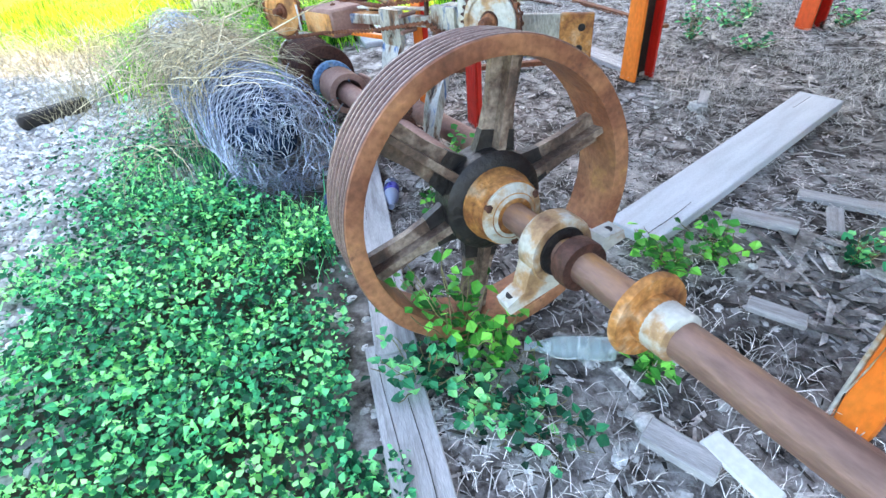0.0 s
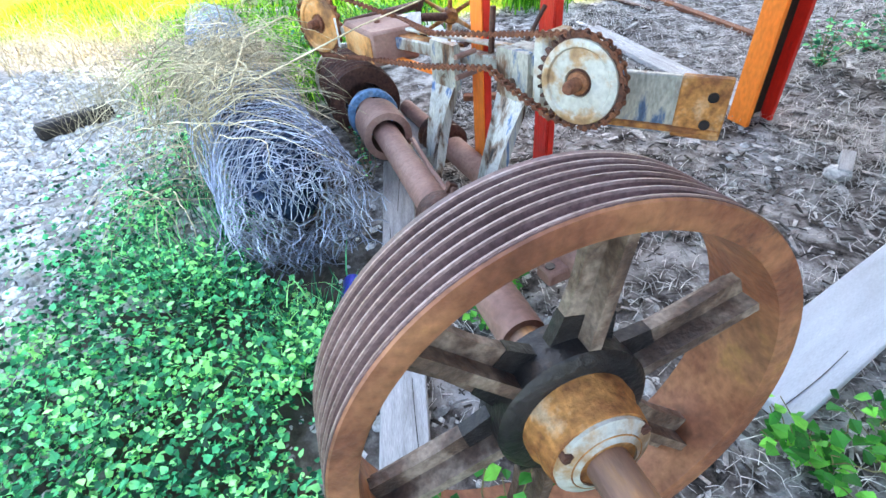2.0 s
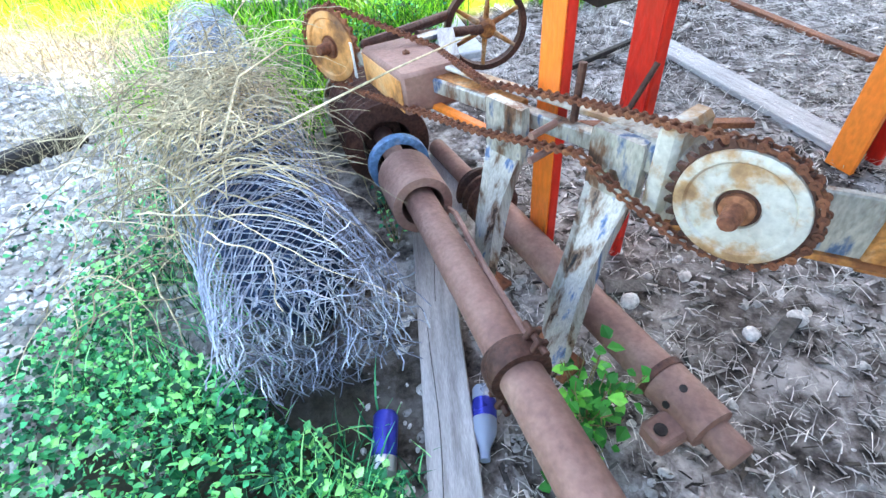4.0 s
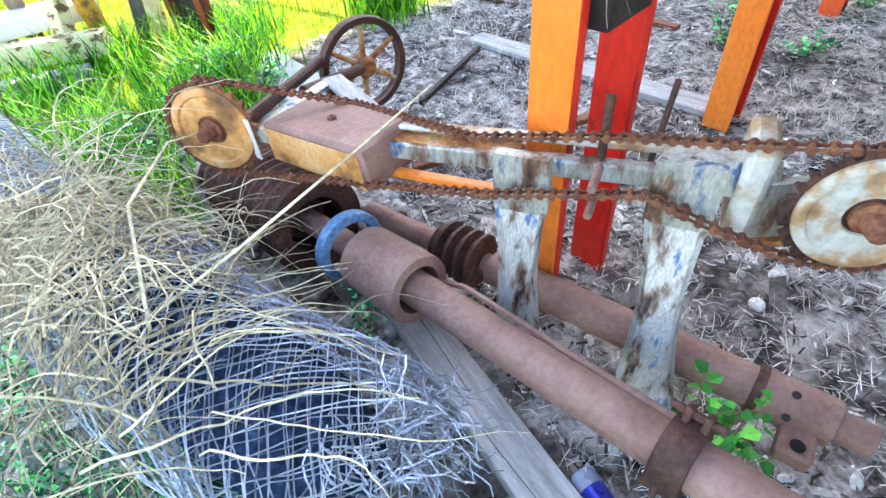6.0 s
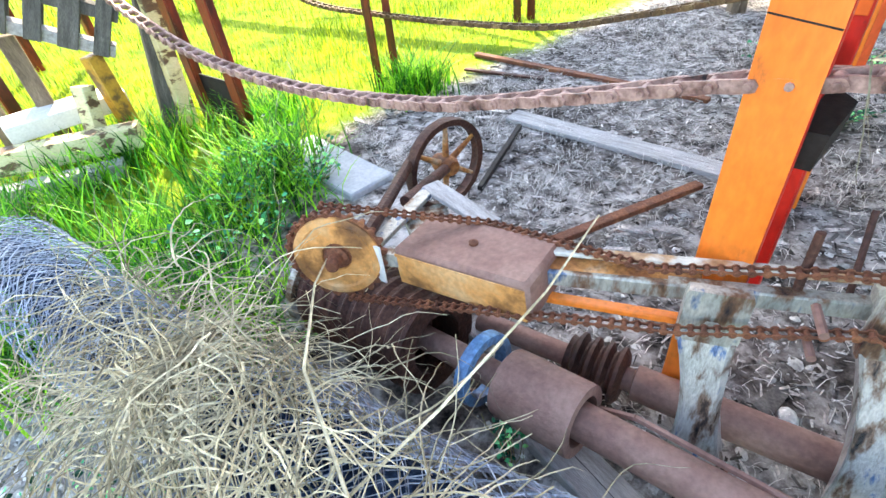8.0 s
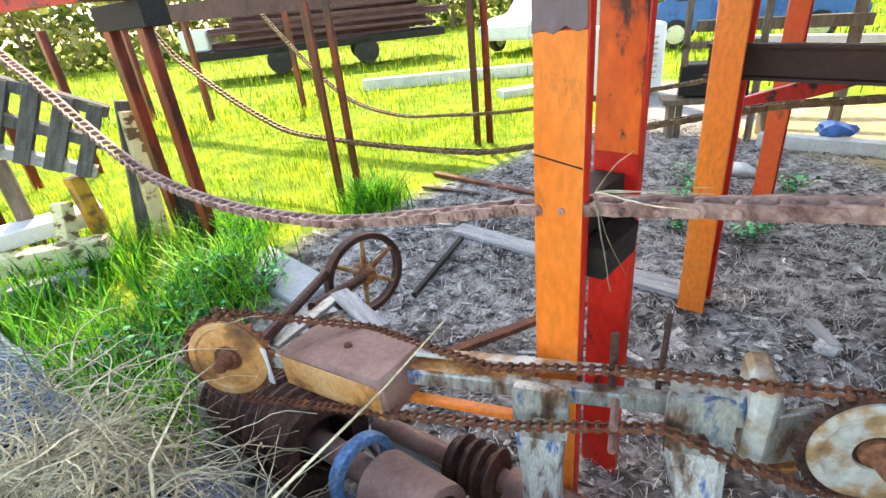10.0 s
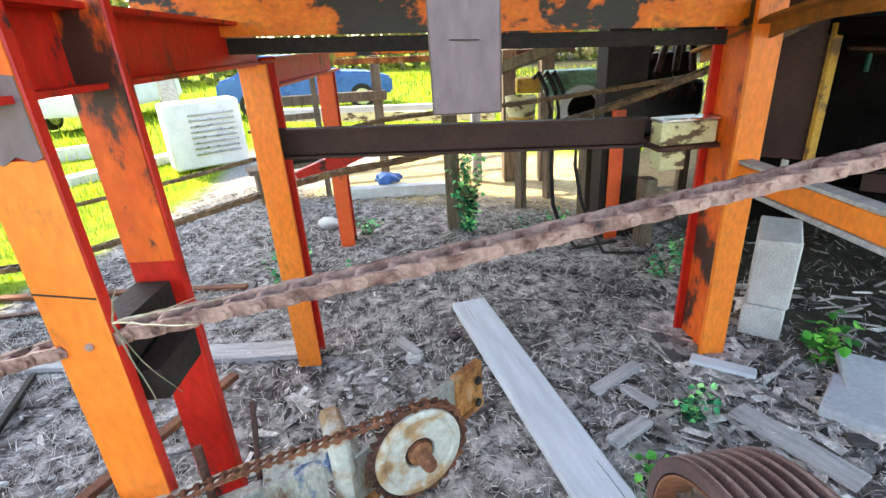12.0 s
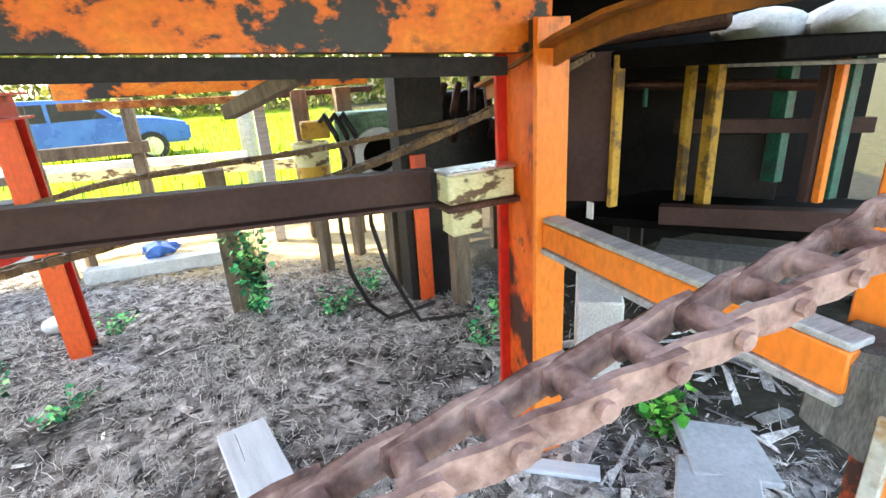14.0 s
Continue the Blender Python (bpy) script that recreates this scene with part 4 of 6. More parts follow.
slab("end_beam", (0.14, 2.10, 0.605), (0.575, 1.925, 0.605), 0.02, 0.16, BLUED, "blue worn end beam with rusty holed end", 0.004)
slab("end_plate", (0.47, 1.965, 0.605), (0.58, 1.92, 0.605), 0.026, 0.165, RUST_ORANGE, "rusty orange end of the beam", 0.004)
slab("end_shelf", (0.16, 2.11, 0.545), (0.585, 1.945, 0.545), 0.09, 0.015, RUST_ORANGE, "rusty flange", 0.003)
for x, y, z in ((0.535, 1.912, 0.645), (0.53, 1.912, 0.572)):
    bm = B()
    c = W(x, y, z)
    nn = Vector((-0.36, -0.93, 0)).normalized()
    spin(bm, [(0.0, 0), (0.013, 0), (0.013, 0.006), (0, 0.006)], between(c, c + nn), 14)
    part("bolt_hole", bm, BLACK, drive)


def sprocket(center, facing, r, teeth, face, body, label, hub_mat):
    c = W(*center)
    m = between(c, c + Vector(facing))
    bm = B()
    pts = []
    for i in range(teeth):
        for f, rr in ((0.0, r), (0.22, r + 0.014), (0.42, r + 0.014), (0.64, r)):
            a = 2 * math.pi * (i + f) / teeth
            pts.append((rr * math.cos(a), rr * math.sin(a)))
    prism(bm, pts, 0.014, m @ pose(0, 0, -0.007))
    s = part("sprocket", bm, body, drive, label)
    bm = B()
    spin(bm, [(0.0, 0.003), (r * 0.3, 0.003), (r * 0.34, 0.012), (r * 0.76, 0.010), (r * 0.8, 0.016), (r * 0.9, 0.016), (r * 0.96, 0.013), (r * 0.97, 0.006)], m, 40)
    part("disc", bm, face, s)
    bm = B()
    spin(bm, [(r * 0.26, 0.0), (r * 0.26, 0.018), (r * 0.17, 0.022), (r * 0.15, 0.06), (r * 0.12, 0.066), (0, 0.066)], m, 20)
    part("hub", bm, hub_mat, s)
    return m


NF = (-0.73, -0.68, 0.02)
sprocket((-0.80, 3.14, 0.555), (-0.55, -0.83, 0.10), 0.132, 24, AMBER, RUST, "yellow rusty sprocket", RUST)
sprocket((0.213, 1.958, 0.683), (-0.62, -0.78, 0.05), 0.112, 30, CHIPPED, RUST_DARK, "chipped white sprocket disc", RUST)
# loose upright rods on the bar
for a, b, r_ in (((-0.01, 2.36, 0.60), (0.0, 2.37, 0.775), 0.010), ((0.07, 2.30, 0.62), (0.16, 2.36, 0.77), 0.007)):
    bm = B()
    rod(bm, W(*a), W(*b), r_, 8)
    part("upright_rod", bm, RUST_DARK, drive, "dark rusty upright rod")
# gearbox
bm = B()
GB = Matrix.Translation(W(-0.476, 2.90, 0.475)) @ pose(0, 0, 0, 0, -6, -62)
box(bm, 0.42, 0.2, 0.13, GB, 0.012)
gear = part("gearbox", bm, RUST_PINK, drive, "box gearbox with orange side and dusty top")
bm = B()
box(bm, 0.405, 0.004, 0.10, GB @ pose(0, -0.101, 0.012), 0.001)
part("side_panel", bm, AMBER, gear, "orange rusted side panel")
bm = B()
c = GB @ Vector((0.0, 0.0, 0.129))
spin(bm, [(0.013, 0), (0.013, 0.008), (0.006, 0.01), (0.0, 0.016)], Matrix.Translation(c), 10)
part("filler_plug", bm, RUST, gear)
slab("white_sheet", (-0.78, 3.2, 0.53), (-0.70, 3.05, 0.53), 0.006, 0.13, WHITE, "white torn sheet", 0.001)
slab("far_plate", (-0.67, 3.20, 0.50), (-0.39, 3.38, 0.505), 0.05, 0.018, BLUED, "pale bluish strip", 0.003)
slab("far_plate", (-0.385, 3.40, 0.505), (-0.345, 3.04, 0.53), 0.07, 0.018, GREYWOOD, "weathered tan strip", 0.003)
slab("far_plate", (-0.55, 3.23, 0.47), (-0.40, 3.20, 0.475), 0.22, 0.016, BLUED, "dull blue-grey sheet", 0.003)
slab("far_shaft_stub", (-0.70, 3.2, 0.53), (-0.36, 3.62, 0.50), 0.04, 0.04, RUST_DARK, "dark shaft stub", 0.012)


# light roller chain round the two sprockets
def small_link():
    bm = B()
    for s in (-1, 1):
        box(bm, 0.02, 0.003, 0.006, pose(0.0127, s * 0.009, -0.003))
        rod(bm, (0, s * 0.0075, 0), (0, s * 0.0115, 0), 0.0088, 10)
        rod(bm, (0, s * 0.0115, 0), (0, s * 0.015, 0), 0.0035, 6)
    rod(bm, (0, -0.008, 0), (0, 0.008, 0), 0.0055, 8)
    return finish(bm, "roller_link", 40)


SLINK = small_link()
SLINK.materials.append(RUST)
top_run = [(-0.80, 3.2, 0.69), (-0.40, 2.98, 0.60), (-0.22, 2.56, 0.65), (0.0, 2.32, 0.705), (0.12, 2.10, 0.765), (0.213, 1.958, 0.804)]
low_run = [(-0.80, 3.10, 0.42), (-0.5, 2.72, 0.52), (-0.25, 2.44, 0.575), (-0.02, 2.21, 0.64), (0.06, 2.10, 0.605), (0.15, 2.01, 0.567), (0.213, 1.958, 0.562)]


def wrap(center, side, r, tilt=0.0):
    """Points of a chain bent half round a sprocket, on the given side, from top to bottom."""
    c, s = Vector(center), Vector(side).normalized()
    return [tuple(c + s * r * math.cos(a) + Vector((0, 0, r * math.sin(a)))) for a in [radians(90 - 15 * i) for i in range(13)]]
run = thing("roller_chain", pose(0, 0, 0), "rusty roller chain slung between two sprockets", "chain")
for pts in (top_run, low_run, wrap((0.213, 1.958, 0.683), (0.78, -0.62, 0), 0.121), wrap((-0.80, 3.14, 0.555), (-0.83, 0.55, 0), 0.143)):
    for a, b in zip(pts, pts[1:]):
        a, b = Vector(a), Vector(b)
        n_ = max(1, int((b - a).length / 0.0254))
        for i in range(n_):
            c = a.lerp(b, i / n_)
            d = b - a
            o = new("roller_link", SLINK)
            o.parent = run
            o.matrix_local = Matrix.Translation(c) @ pose(0, 0, 0, 0, -math.degrees(math.asin(max(-1, min(1, d.z / d.length)))), math.degrees(math.atan2(d.y, d.x)))


# ---- loose boards ----
def board(name, a, b, w, h, material, label, z=0.0, bevel=0.004, roll=0.0, zb=None):
    a, b = Vector((*a, z)), Vector((*b, z if zb is None else zb))
    L = (b - a).length
    d = b - a
    bm = B()
    box(bm, w, L, h, pose(0, L / 2, 0), bevel)
    for v in bm.verts:
        v.co.x += 0.006 * noise.noise((v.co.y * 3, v.co.x * 9, L))
    return solid(name, bm, material, label, "plank", Matrix.Translation(a) @ pose(0, 0, 0, math.degrees(math.asin(d.z / L)), roll, math.degrees(math.atan2(d.y, d.x)) - 90), "loose boards")


def splits(ob, rows):
    """Dark drying cracks along a board's top: (x, from, to, height)."""
    for x, a, b, h in rows:
        bm = B()
        n_ = 6
        for k in range(n_):
            y0, y1 = a + (b - a) * k / n_, a + (b - a) * (k + 1) / n_
            x0, x1 = x + 0.006 * math.sin(9 * y0), x + 0.006 * math.sin(9 * y1)
            prism(bm, [(x0 - 0.0009, y0), (x0 + 0.0009, y0), (x1 + 0.0009, y1), (x1 - 0.0009, y1)], 0.001, pose(0, 0, h))
        part("split", bm, DARK, ob, "dark drying crack", 0)


splits(board("plank", (0.64, 1.45), (1.97, 2.41), 0.20, 0.045, PLANK, "pale grey plank lying on bark chips", 0.02), ((0.05, 0.02, 0.3, 0.046), (-0.04, 1.4, 1.6, 0.046)))
splits(board("timber", (-0.11, 0.45), (-0.23, 1.05), 0.135, 0.05, GREYWOOD, "split weathered grey timber among ivy", 0.0), ((0.02, 0.0, 0.4, 0.051), (-0.035, 0.2, 0.6, 0.051)))
splits(board("timber", (-0.20, 1.0), (-0.44, 2.7), 0.13, 0.05, GREYWOOD, "long weathered grey timber beside the shaft", 0.01), ((0.03, 0.1, 0.5, 0.051), (-0.03, 0.7, 1.2, 0.051), (0.0, 1.3, 1.6, 0.051)))
board("timber", (-0.35, 2.62), (-0.42, 3.05), 0.12, 0.05, GREYWOOD, "grey timber under the drive frame", 0.1)


# ---- wire mesh rolls ----
def mesh_roll(c1, c2, radii, cell, label, fray=0):
    c1, c2 = Vector(c1), Vector(c2)
    L = (c2 - c1).length
    t = thing("wire_mesh_roll", between(c1, c2), label, "wire mesh roll", "rolls of wire mesh")
    rn = random.Random(8)
    for k, R_ in enumerate(radii):
        bm = B()
        n_ = max(8, round(2 * math.pi * R_ / cell))
        steps = int(L / (cell / 2))
        ph = rn.random() * 6
        for sgn in (-1, 1):
            for i in range(n_):
                prev = None
                for j in range(steps + 1):
                    z = j * cell / 2
                    a = 2 * math.pi * i / n_ + sgn * (j * 0.5) * 2 * math.pi / n_ + ph
                    q = Vector((math.cos(a), math.sin(a), 0))
                    dent = 0.035 * noise.noise((q.x * 1.3 + k, q.y * 1.3, z * 2.5)) + 0.014 * noise.noise((q.x * 5, q.y * 5, z * 9 + k)) + (0.004 if sgn > 0 else -0.002)
                    flat = 0.93 if q.y < -0.6 else 1.0
                    p = q * (R_ * flat + dent) + Vector((0, 0, z + 0.012 * noise.noise((q.x * 4, q.y * 4, z * 3 + 5))))
                    ring = [bm.verts.new(p + q * 0.002 * c + Vector((0, 0, 0.002 * s))) for c, s in ((1, 0), (-0.5, 0.87), (-0.5, -0.87))]
                    if prev:
                        for a_ in range(3):
                            b_ = (a_ + 1) % 3
                            bm.faces.new((prev[a_], prev[b_], ring[b_], ring[a_]))
                    prev = ring
        part("mesh_layer", bm, WIRE, t)
    # Solid dark body added in place of the shade between the windings.
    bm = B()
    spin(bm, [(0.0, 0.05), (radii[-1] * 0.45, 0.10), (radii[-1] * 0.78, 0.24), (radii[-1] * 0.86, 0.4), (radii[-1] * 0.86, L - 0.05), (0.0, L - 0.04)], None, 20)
    part("packed_core", bm, SHADE_CORE, t, "dark body standing in for the shade between windings")
    if fray:
        bm = B()
        for i in range(fray):
            a, r = rn.uniform(0, 6.3), rn.uniform(0.35, 1.0) * radii[0]
            p = Vector((r * math.cos(a), r * math.sin(a), rn.uniform(-0.02, 0.12)))
            pts = [p]
            d = Vector((rn.uniform(-1, 1), rn.uniform(-1, 0.6), rn.uniform(-0.8, 0.2))).normalized()
            for s in range(6):
                d = (d + Vector((rn.uniform(-0.7, 0.7), rn.uniform(-0.8, 0.4), rn.uniform(-0.6, 0.5)))).normalized()
                pts.append(pts[-1] + d * 0.024)
            sweep(bm, pts, 0.0019, 3)
        tagged(part("frayed_end", bm, WIRE, t, "loose curled wire ends"), kind="stuff")
    return t


mesh_roll((-0.66, 2.02, 0.24), (-1.24, 2.98, 0.25), (0.25, 0.224, 0.195), 0.062, "loose roll of grey galvanised wire mesh under dry grass", 300)
mesh_roll((-1.36, 3.2, 0.20), (-1.98, 4.4, 0.22), (0.2, 0.17, 0.13), 0.05, "second roll of wire mesh overgrown by dry grass")


# ---- plants and litter, as uncountable stuff ----
def leaf_at(V_, F_, p, size, head, tilt, roll, long=1.25):
    m = Matrix.Translation(p) @ Euler((tilt, roll, head)).to_matrix().to_4x4()
    w, l, h = size * 0.5, size * long, size * 0.13
    n_ = len(V_)
    for x, y, z in ((0, 0, 0), (-w, l * 0.35, h), (-w * 0.55, l * 0.75, h * 0.6), (0, l, -h * 0.4), (w * 0.55, l * 0.75, h * 0.6), (w, l * 0.35, h), (0, l * 0.45, -h * 0.2)):
        V_.append(tuple(m @ Vector((x, y, z))))
    for f in ((0, 1, 6), (1, 2, 6), (2, 3, 6), (3, 4, 6), (4, 5, 6), (5, 0, 6)):
        F_.append(tuple(n_ + i for i in f))


def near_roll(x, y):
    """Distance from the first roll's line on the ground."""
    a, b = Vector((-0.66, 2.02)), Vector((-1.24, 2.98))
    d = b - a
    s = max(0, min(1, (Vector((x, y)) - a).dot(d) / d.length_squared))
    return (Vector((x, y)) - a - d * s).length


rl = random.Random(21)
V_, F_ = [], []
while len(V_) < 7 * 38000:
    x, y = rl.uniform(-2.1, -0.08), rl.uniform(-0.6, 3.3)
    right = -0.16 - 0.11 * (y - 0.6) if y < 0.7 else -0.30 - 0.10 * (y - 0.6)
    left = -1.5 - 0.12 * (y - 1.0) + 0.4 * noise.noise((x * 2, y * 2, 3))
    if y > 2.0:
        left, right = -1.62, -1.22 - 0.35 * (y - 2.0)
    if x > right or (x < left and rl.random() > 0.12):
        continue
    if math.hypot(x + 0.42, y - 1.36) < 0.14 and rl.random() > 0.1:
        continue
    if near_roll(x, y) < 0.2 or (y > 1.75 and x > -0.62):
        continue
    dens = 0.55 + 0.7 * noise.noise((x * 3.2, y * 3.2, 12)) + (0.35 if y < 1.4 or x > -1.3 else 0)
    if rl.random() > dens:
        continue
    top = 0.05 + 0.085 * max(0, 0.5 + noise.noise((x * 2.4, y * 2.4, 30))) + 0.02
    z = height(x, y) + rl.uniform(0.15, 1.0) ** 0.7 * top
    leaf_at(V_, F_, (x, y, z), 0.008 + 0.018 * rl.random() ** 1.5, rl.uniform(0, 6.3), rl.uniform(-0.8, 1.0), rl.uniform(-0.9, 0.9))
raw("ivy_ground_cover", V_, F_, LEAF, "dense green ivy leaves creeping over the gravel", "ground cover")


def clump(name, x, y, n_, spread, tall, size, material, label, rn, tilt=0.7, zb=0.0):
    """A small weed: stems with leaves."""
    t = thing(name, pose(x, y, height(x, y) + zb), label, "weed")
    V1, F1 = [], []
    bm = B()
    for i in range(max(5, n_ // 3)):
        a, r = rn.uniform(0, 6.3), spread * rn.uniform(0.2, 1)
        tip = Vector((r * math.cos(a), r * math.sin(a), tall * rn.uniform(0.5, 1)))
        pts = [Vector((0, 0, -0.01)).lerp(tip, s / 5) + Vector((rn.uniform(-1, 1), rn.uniform(-1, 1), 0)) * 0.01 for s in range(6)]
        sweep(bm, pts, 0.0016, 4)
        for s in range(6):
            p = pts[rn.randint(1, 5)] + Vector((rn.uniform(-1, 1), rn.uniform(-1, 1), rn.uniform(-0.3, 0.6))) * size * 0.8
            leaf_at(V1, F1, p, size * rn.uniform(0.6, 1.15), rn.uniform(0, 6.3), rn.uniform(-tilt, tilt), rn.uniform(-0.5, 0.5), 1.15)
    tagged(part("stem", bm, STEM, t), kind="stuff")
    me = bpy.data.meshes.new("leaves")
    me.from_pydata(V1, [], F1)
    me.materials.append(material)
    o = new("foliage", me)
    o.parent = t
    return t


rw = random.Random(5)
clump("vine", -0.02, 1.03, 60, 0.20, 0.30, 0.036, VINE, "bright green vine climbing the pulley rim", rw)
clump("vine", -0.13, 0.92, 60, 0.14, 0.16, 0.034, LEAF, "pale green ivy over the timber end", rw)
clump("vine", 0.10, 0.98, 40, 0.16, 0.16, 0.034, VINE, "bright green vine under the pulley", rw)
clump("vine", 0.14, 0.78, 70, 0.20, 0.06, 0.032, LEAF, "low creeping ivy on pale gravel", rw)
clump("vine", 0.02, 0.84, 50, 0.17, 0.06, 0.032, LEAF, "low creeping ivy beside the timber", rw)
clump("vine", 0.50, 0.90, 30, 0.10, 0.10, 0.034, VINE, "green vine beneath the shaft flange", rw)
clump("vine", 0.72, 1.30, 50, 0.17, 0.13, 0.036, VINE, "bright vine beside the grey plank", rw)
clump("vine", 0.90, 1.32, 36, 0.14, 0.10, 0.038, VINE, "bright vine on the bark chips", rw)
clump("vine", 0.03, 1.90, 70, 0.12, 0.30, 0.034, VINE, "bright leafy vine between the pipes", rw)
clump("vine", -0.02, 1.74, 30, 0.09, 0.16, 0.032, VINE, "leafy sprigs beside the pipe", rw)
clump("weed", 1.95, 0.60, 40, 0.12, 0.22, 0.055, VINE, "bright five-leaf creeper on dark chips", rw)
for x, y, n_, s, h in ((3.15, 2.25, 60, 0.2, 0.2), (3.5, 2.05, 40, 0.15, 0.2), (2.55, 4.15, 50, 0.2, 0.18), (2.15, 3.37, 40, 0.18, 0.1), (1.30, 1.23, 36, 0.08, 0.14), (2.66, 1.32, 40, 0.12, 0.2), (2.97, 3.64, 40, 0.14, 0.15), (2.3, 3.9, 40, 0.2, 0.14), (1.9, 3.7, 60, 0.2, 0.3), (2.93, 1.2, 40, 0.1, 0.28)):
    clump("weed", x, y, n_, s, h, 0.034, LEAF, "small green weed on the bark chips", rw)
clump("vine", 3.22, 2.79, 200, 0.12, 0.66, 0.05, LEAF, "ivy climbing beside the old wooden post", rw, 1.0)
for x, y in ((-0.85, 4.75), (-0.62, 4.55), (-1.0, 4.45), (-0.75, 4.95), (-1.25, 4.1), (-0.95, 4.2)):
    clump("weed", x, y, 70, 0.22, 0.24, 0.03, LEAF, "lush dark green weed beside the grass", rw)
clump("weed", -0.56, 2.62, 24, 0.08, 0.3, 0.02, LEAF, "small weed beside the blue ring", rw)


def blades(count, pick, hmin, hmax, width, rn, bend=0.5):
    V1, F1 = [], []
    n_ = 0
    while n_ < count:
        r = pick(rn)
        if r is None:
            continue
        x, y, hs = r
        h = rn.uniform(hmin, hmax) * hs
        a = rn.uniform(0, 6.3)
        dx, dy = math.cos(a), math.sin(a)
        b = rn.uniform(0.1, bend) * h
        w = width * rn.uniform(0.6, 1.3)
        z = height(x, y) - 0.01
        k = len(V1)
        for f, ww in ((0, 1), (0.4, 0.85), (0.75, 0.55), (1.0, 0.0)):
            px_, py_ = x + dx * b * f * f, y + dy * b * f * f
            pz = z + h * (f - 0.18 * f * f)
            if ww:
                V1 += [(px_ - dy * w * ww, py_ + dx * w * ww, pz), (px_ + dy * w * ww, py_ - dx * w * ww, pz)]
            else:
                V1.append((px_, py_, pz))
        F1 += [(k, k + 1, k + 3, k + 2), (k + 2, k + 3, k + 5, k + 4), (k + 4, k + 5, k + 6)]
        n_ += 1
    return V1, F1


def pick_lawn(rn):
    x, y = rn.uniform(-5.5, 6.5), rn.uniform(3.2, 12.5)
    g = in_grass(x, y)
    if g < 0.02 or rn.random() > (1.0 if y < 8 else 0.6):
        return None
    return x, y, min(1.0, 0.25 + g * 0.9) * (0.7 + 0.6 * noise.noise((x * 1.1, y * 1.1, 40)))


def pick_far(rn):
    if rn.random() < 0.3:
        x, y = rn.uniform(6.5, 22), rn.uniform(-3, 12)
        return (x, y, 1.0) if in_grass(x, y) > 0 else None
    y = rn.uniform(10, 34)
    x = rn.uniform(-0.75 * y, 1.4 * y)
    return x, y, 1.0


def pick_tuft(rn):
    cx, cy, s = rn.choice(((-0.95, 4.55, 0.35), (-0.8, 4.9, 0.35), (-1.5, 4.3, 0.4), (-1.9, 3.9, 0.4), (-1.3, 3.7, 0.35), (0.45, 5.5, 0.25), (-0.7, 5.6, 0.3), (-2.2, 5.0, 0.5), (-1.6, 5.6, 0.5)))
    return rn.gauss(cx, s * 0.5), rn.gauss(cy, s * 0.5), 1.0


rg = random.Random(31)
v1, f1 = blades(42000, pick_lawn, 0.06, 0.2, 0.0035, rg)
raw("grass", v1, f1, GRASS, "bright sunlit meadow grass at the edge of the shade", "grass")
v1, f1 = blades(26000, pick_far, 0.12, 0.3, 0.012, rg)
raw("far_grass", v1, f1, GRASS, "long bright grass across the field", "grass")
v1, f1 = blades(5600, pick_tuft, 0.1, 0.40, 0.0058, rg, 1.2)
raw("tall_grass", v1, f1, TUFT, "tall lush grass tufts beside the machine", "grass")


def pick_edge(rn):
    x, y = rn.choice(((-1.0, 1.9), (-1.05, 2.3), (-1.2, 2.0), (-1.3, 2.5), (-1.35, 2.9), (-0.6, 1.72), (-0.55, 1.6)))
    return rn.gauss(x, 0.09), rn.gauss(y, 0.1), 1.0


v1, f1 = blades(1500, pick_edge, 0.05, 0.2, 0.003, rg, 0.9)
raw("edge_grass", v1, f1, LEAF, "green grass shoots beside the wire mesh", "grass")


# dry grass: long curling strands
def strand(V1, F1, p, d, n_, step, w, rn, sag, curl=0.45):
    p, d = Vector(p), Vector(d).normalized()
    k0 = len(V1)
    side = d.cross(Vector((0, 0, 1))).normalized()
    for i in range(n_ + 1):
        ww = w * (1 - 0.6 * i / n_)
        V1 += [tuple(p - side * ww), tuple(p + side * ww), tuple(p + Vector((0, 0, ww * 1.2)))]
        if i:
            k = k0 + 3 * i
            F1 += [(k - 3, k - 2, k + 1, k), (k - 2, k - 1, k + 2, k + 1), (k - 1, k - 3, k, k + 2)]
        d = (d + Vector((rn.uniform(-curl, curl), rn.uniform(-curl, curl), rn.uniform(-curl, curl) - sag))).normalized()
        p = p + d * step
        p.z = max(p.z, 0.03)
        if near_roll(p.x, p.y) < 0.24:
            p.z = max(p.z, 0.25 + math.sqrt(max(0, 0.28**2 - near_roll(p.x, p.y) ** 2)))


V1, F1 = [], []
rh = random.Random(77)
for i in range(660):
    s = rh.betavariate(1.5, 1.5)
    c = Vector((-1.10, 2.52, 0.50)).lerp(Vector((-1.5, 3.7, 0.3)), s)
    p = (c.x - 0.07 + rh.gauss(0, 0.14), c.y + rh.gauss(0, 0.16), max(0.1, c.z + rh.gauss(0.0, 0.09)))
    a = rh.uniform(0, 6.3)
    strand(V1, F1, p, (math.cos(a), math.sin(a), rh.uniform(-0.1, 0.6)), rh.randint(9, 16), rh.uniform(0.025, 0.045), rh.uniform(0.0014, 0.0036), rh, 0.13, 0.38)
for i in range(260):
    p = (rh.uniform(-1.45, -1.0), rh.uniform(2.2, 3.2), rh.uniform(0.05, 0.35))
    a = rh.uniform(0, 6.3)
    strand(V1, F1, p, (math.cos(a), math.sin(a), rh.uniform(0, 1.2)), rh.randint(8, 14), 0.04, rh.uniform(0.0015, 0.0035), rh, 0.16, 0.3)
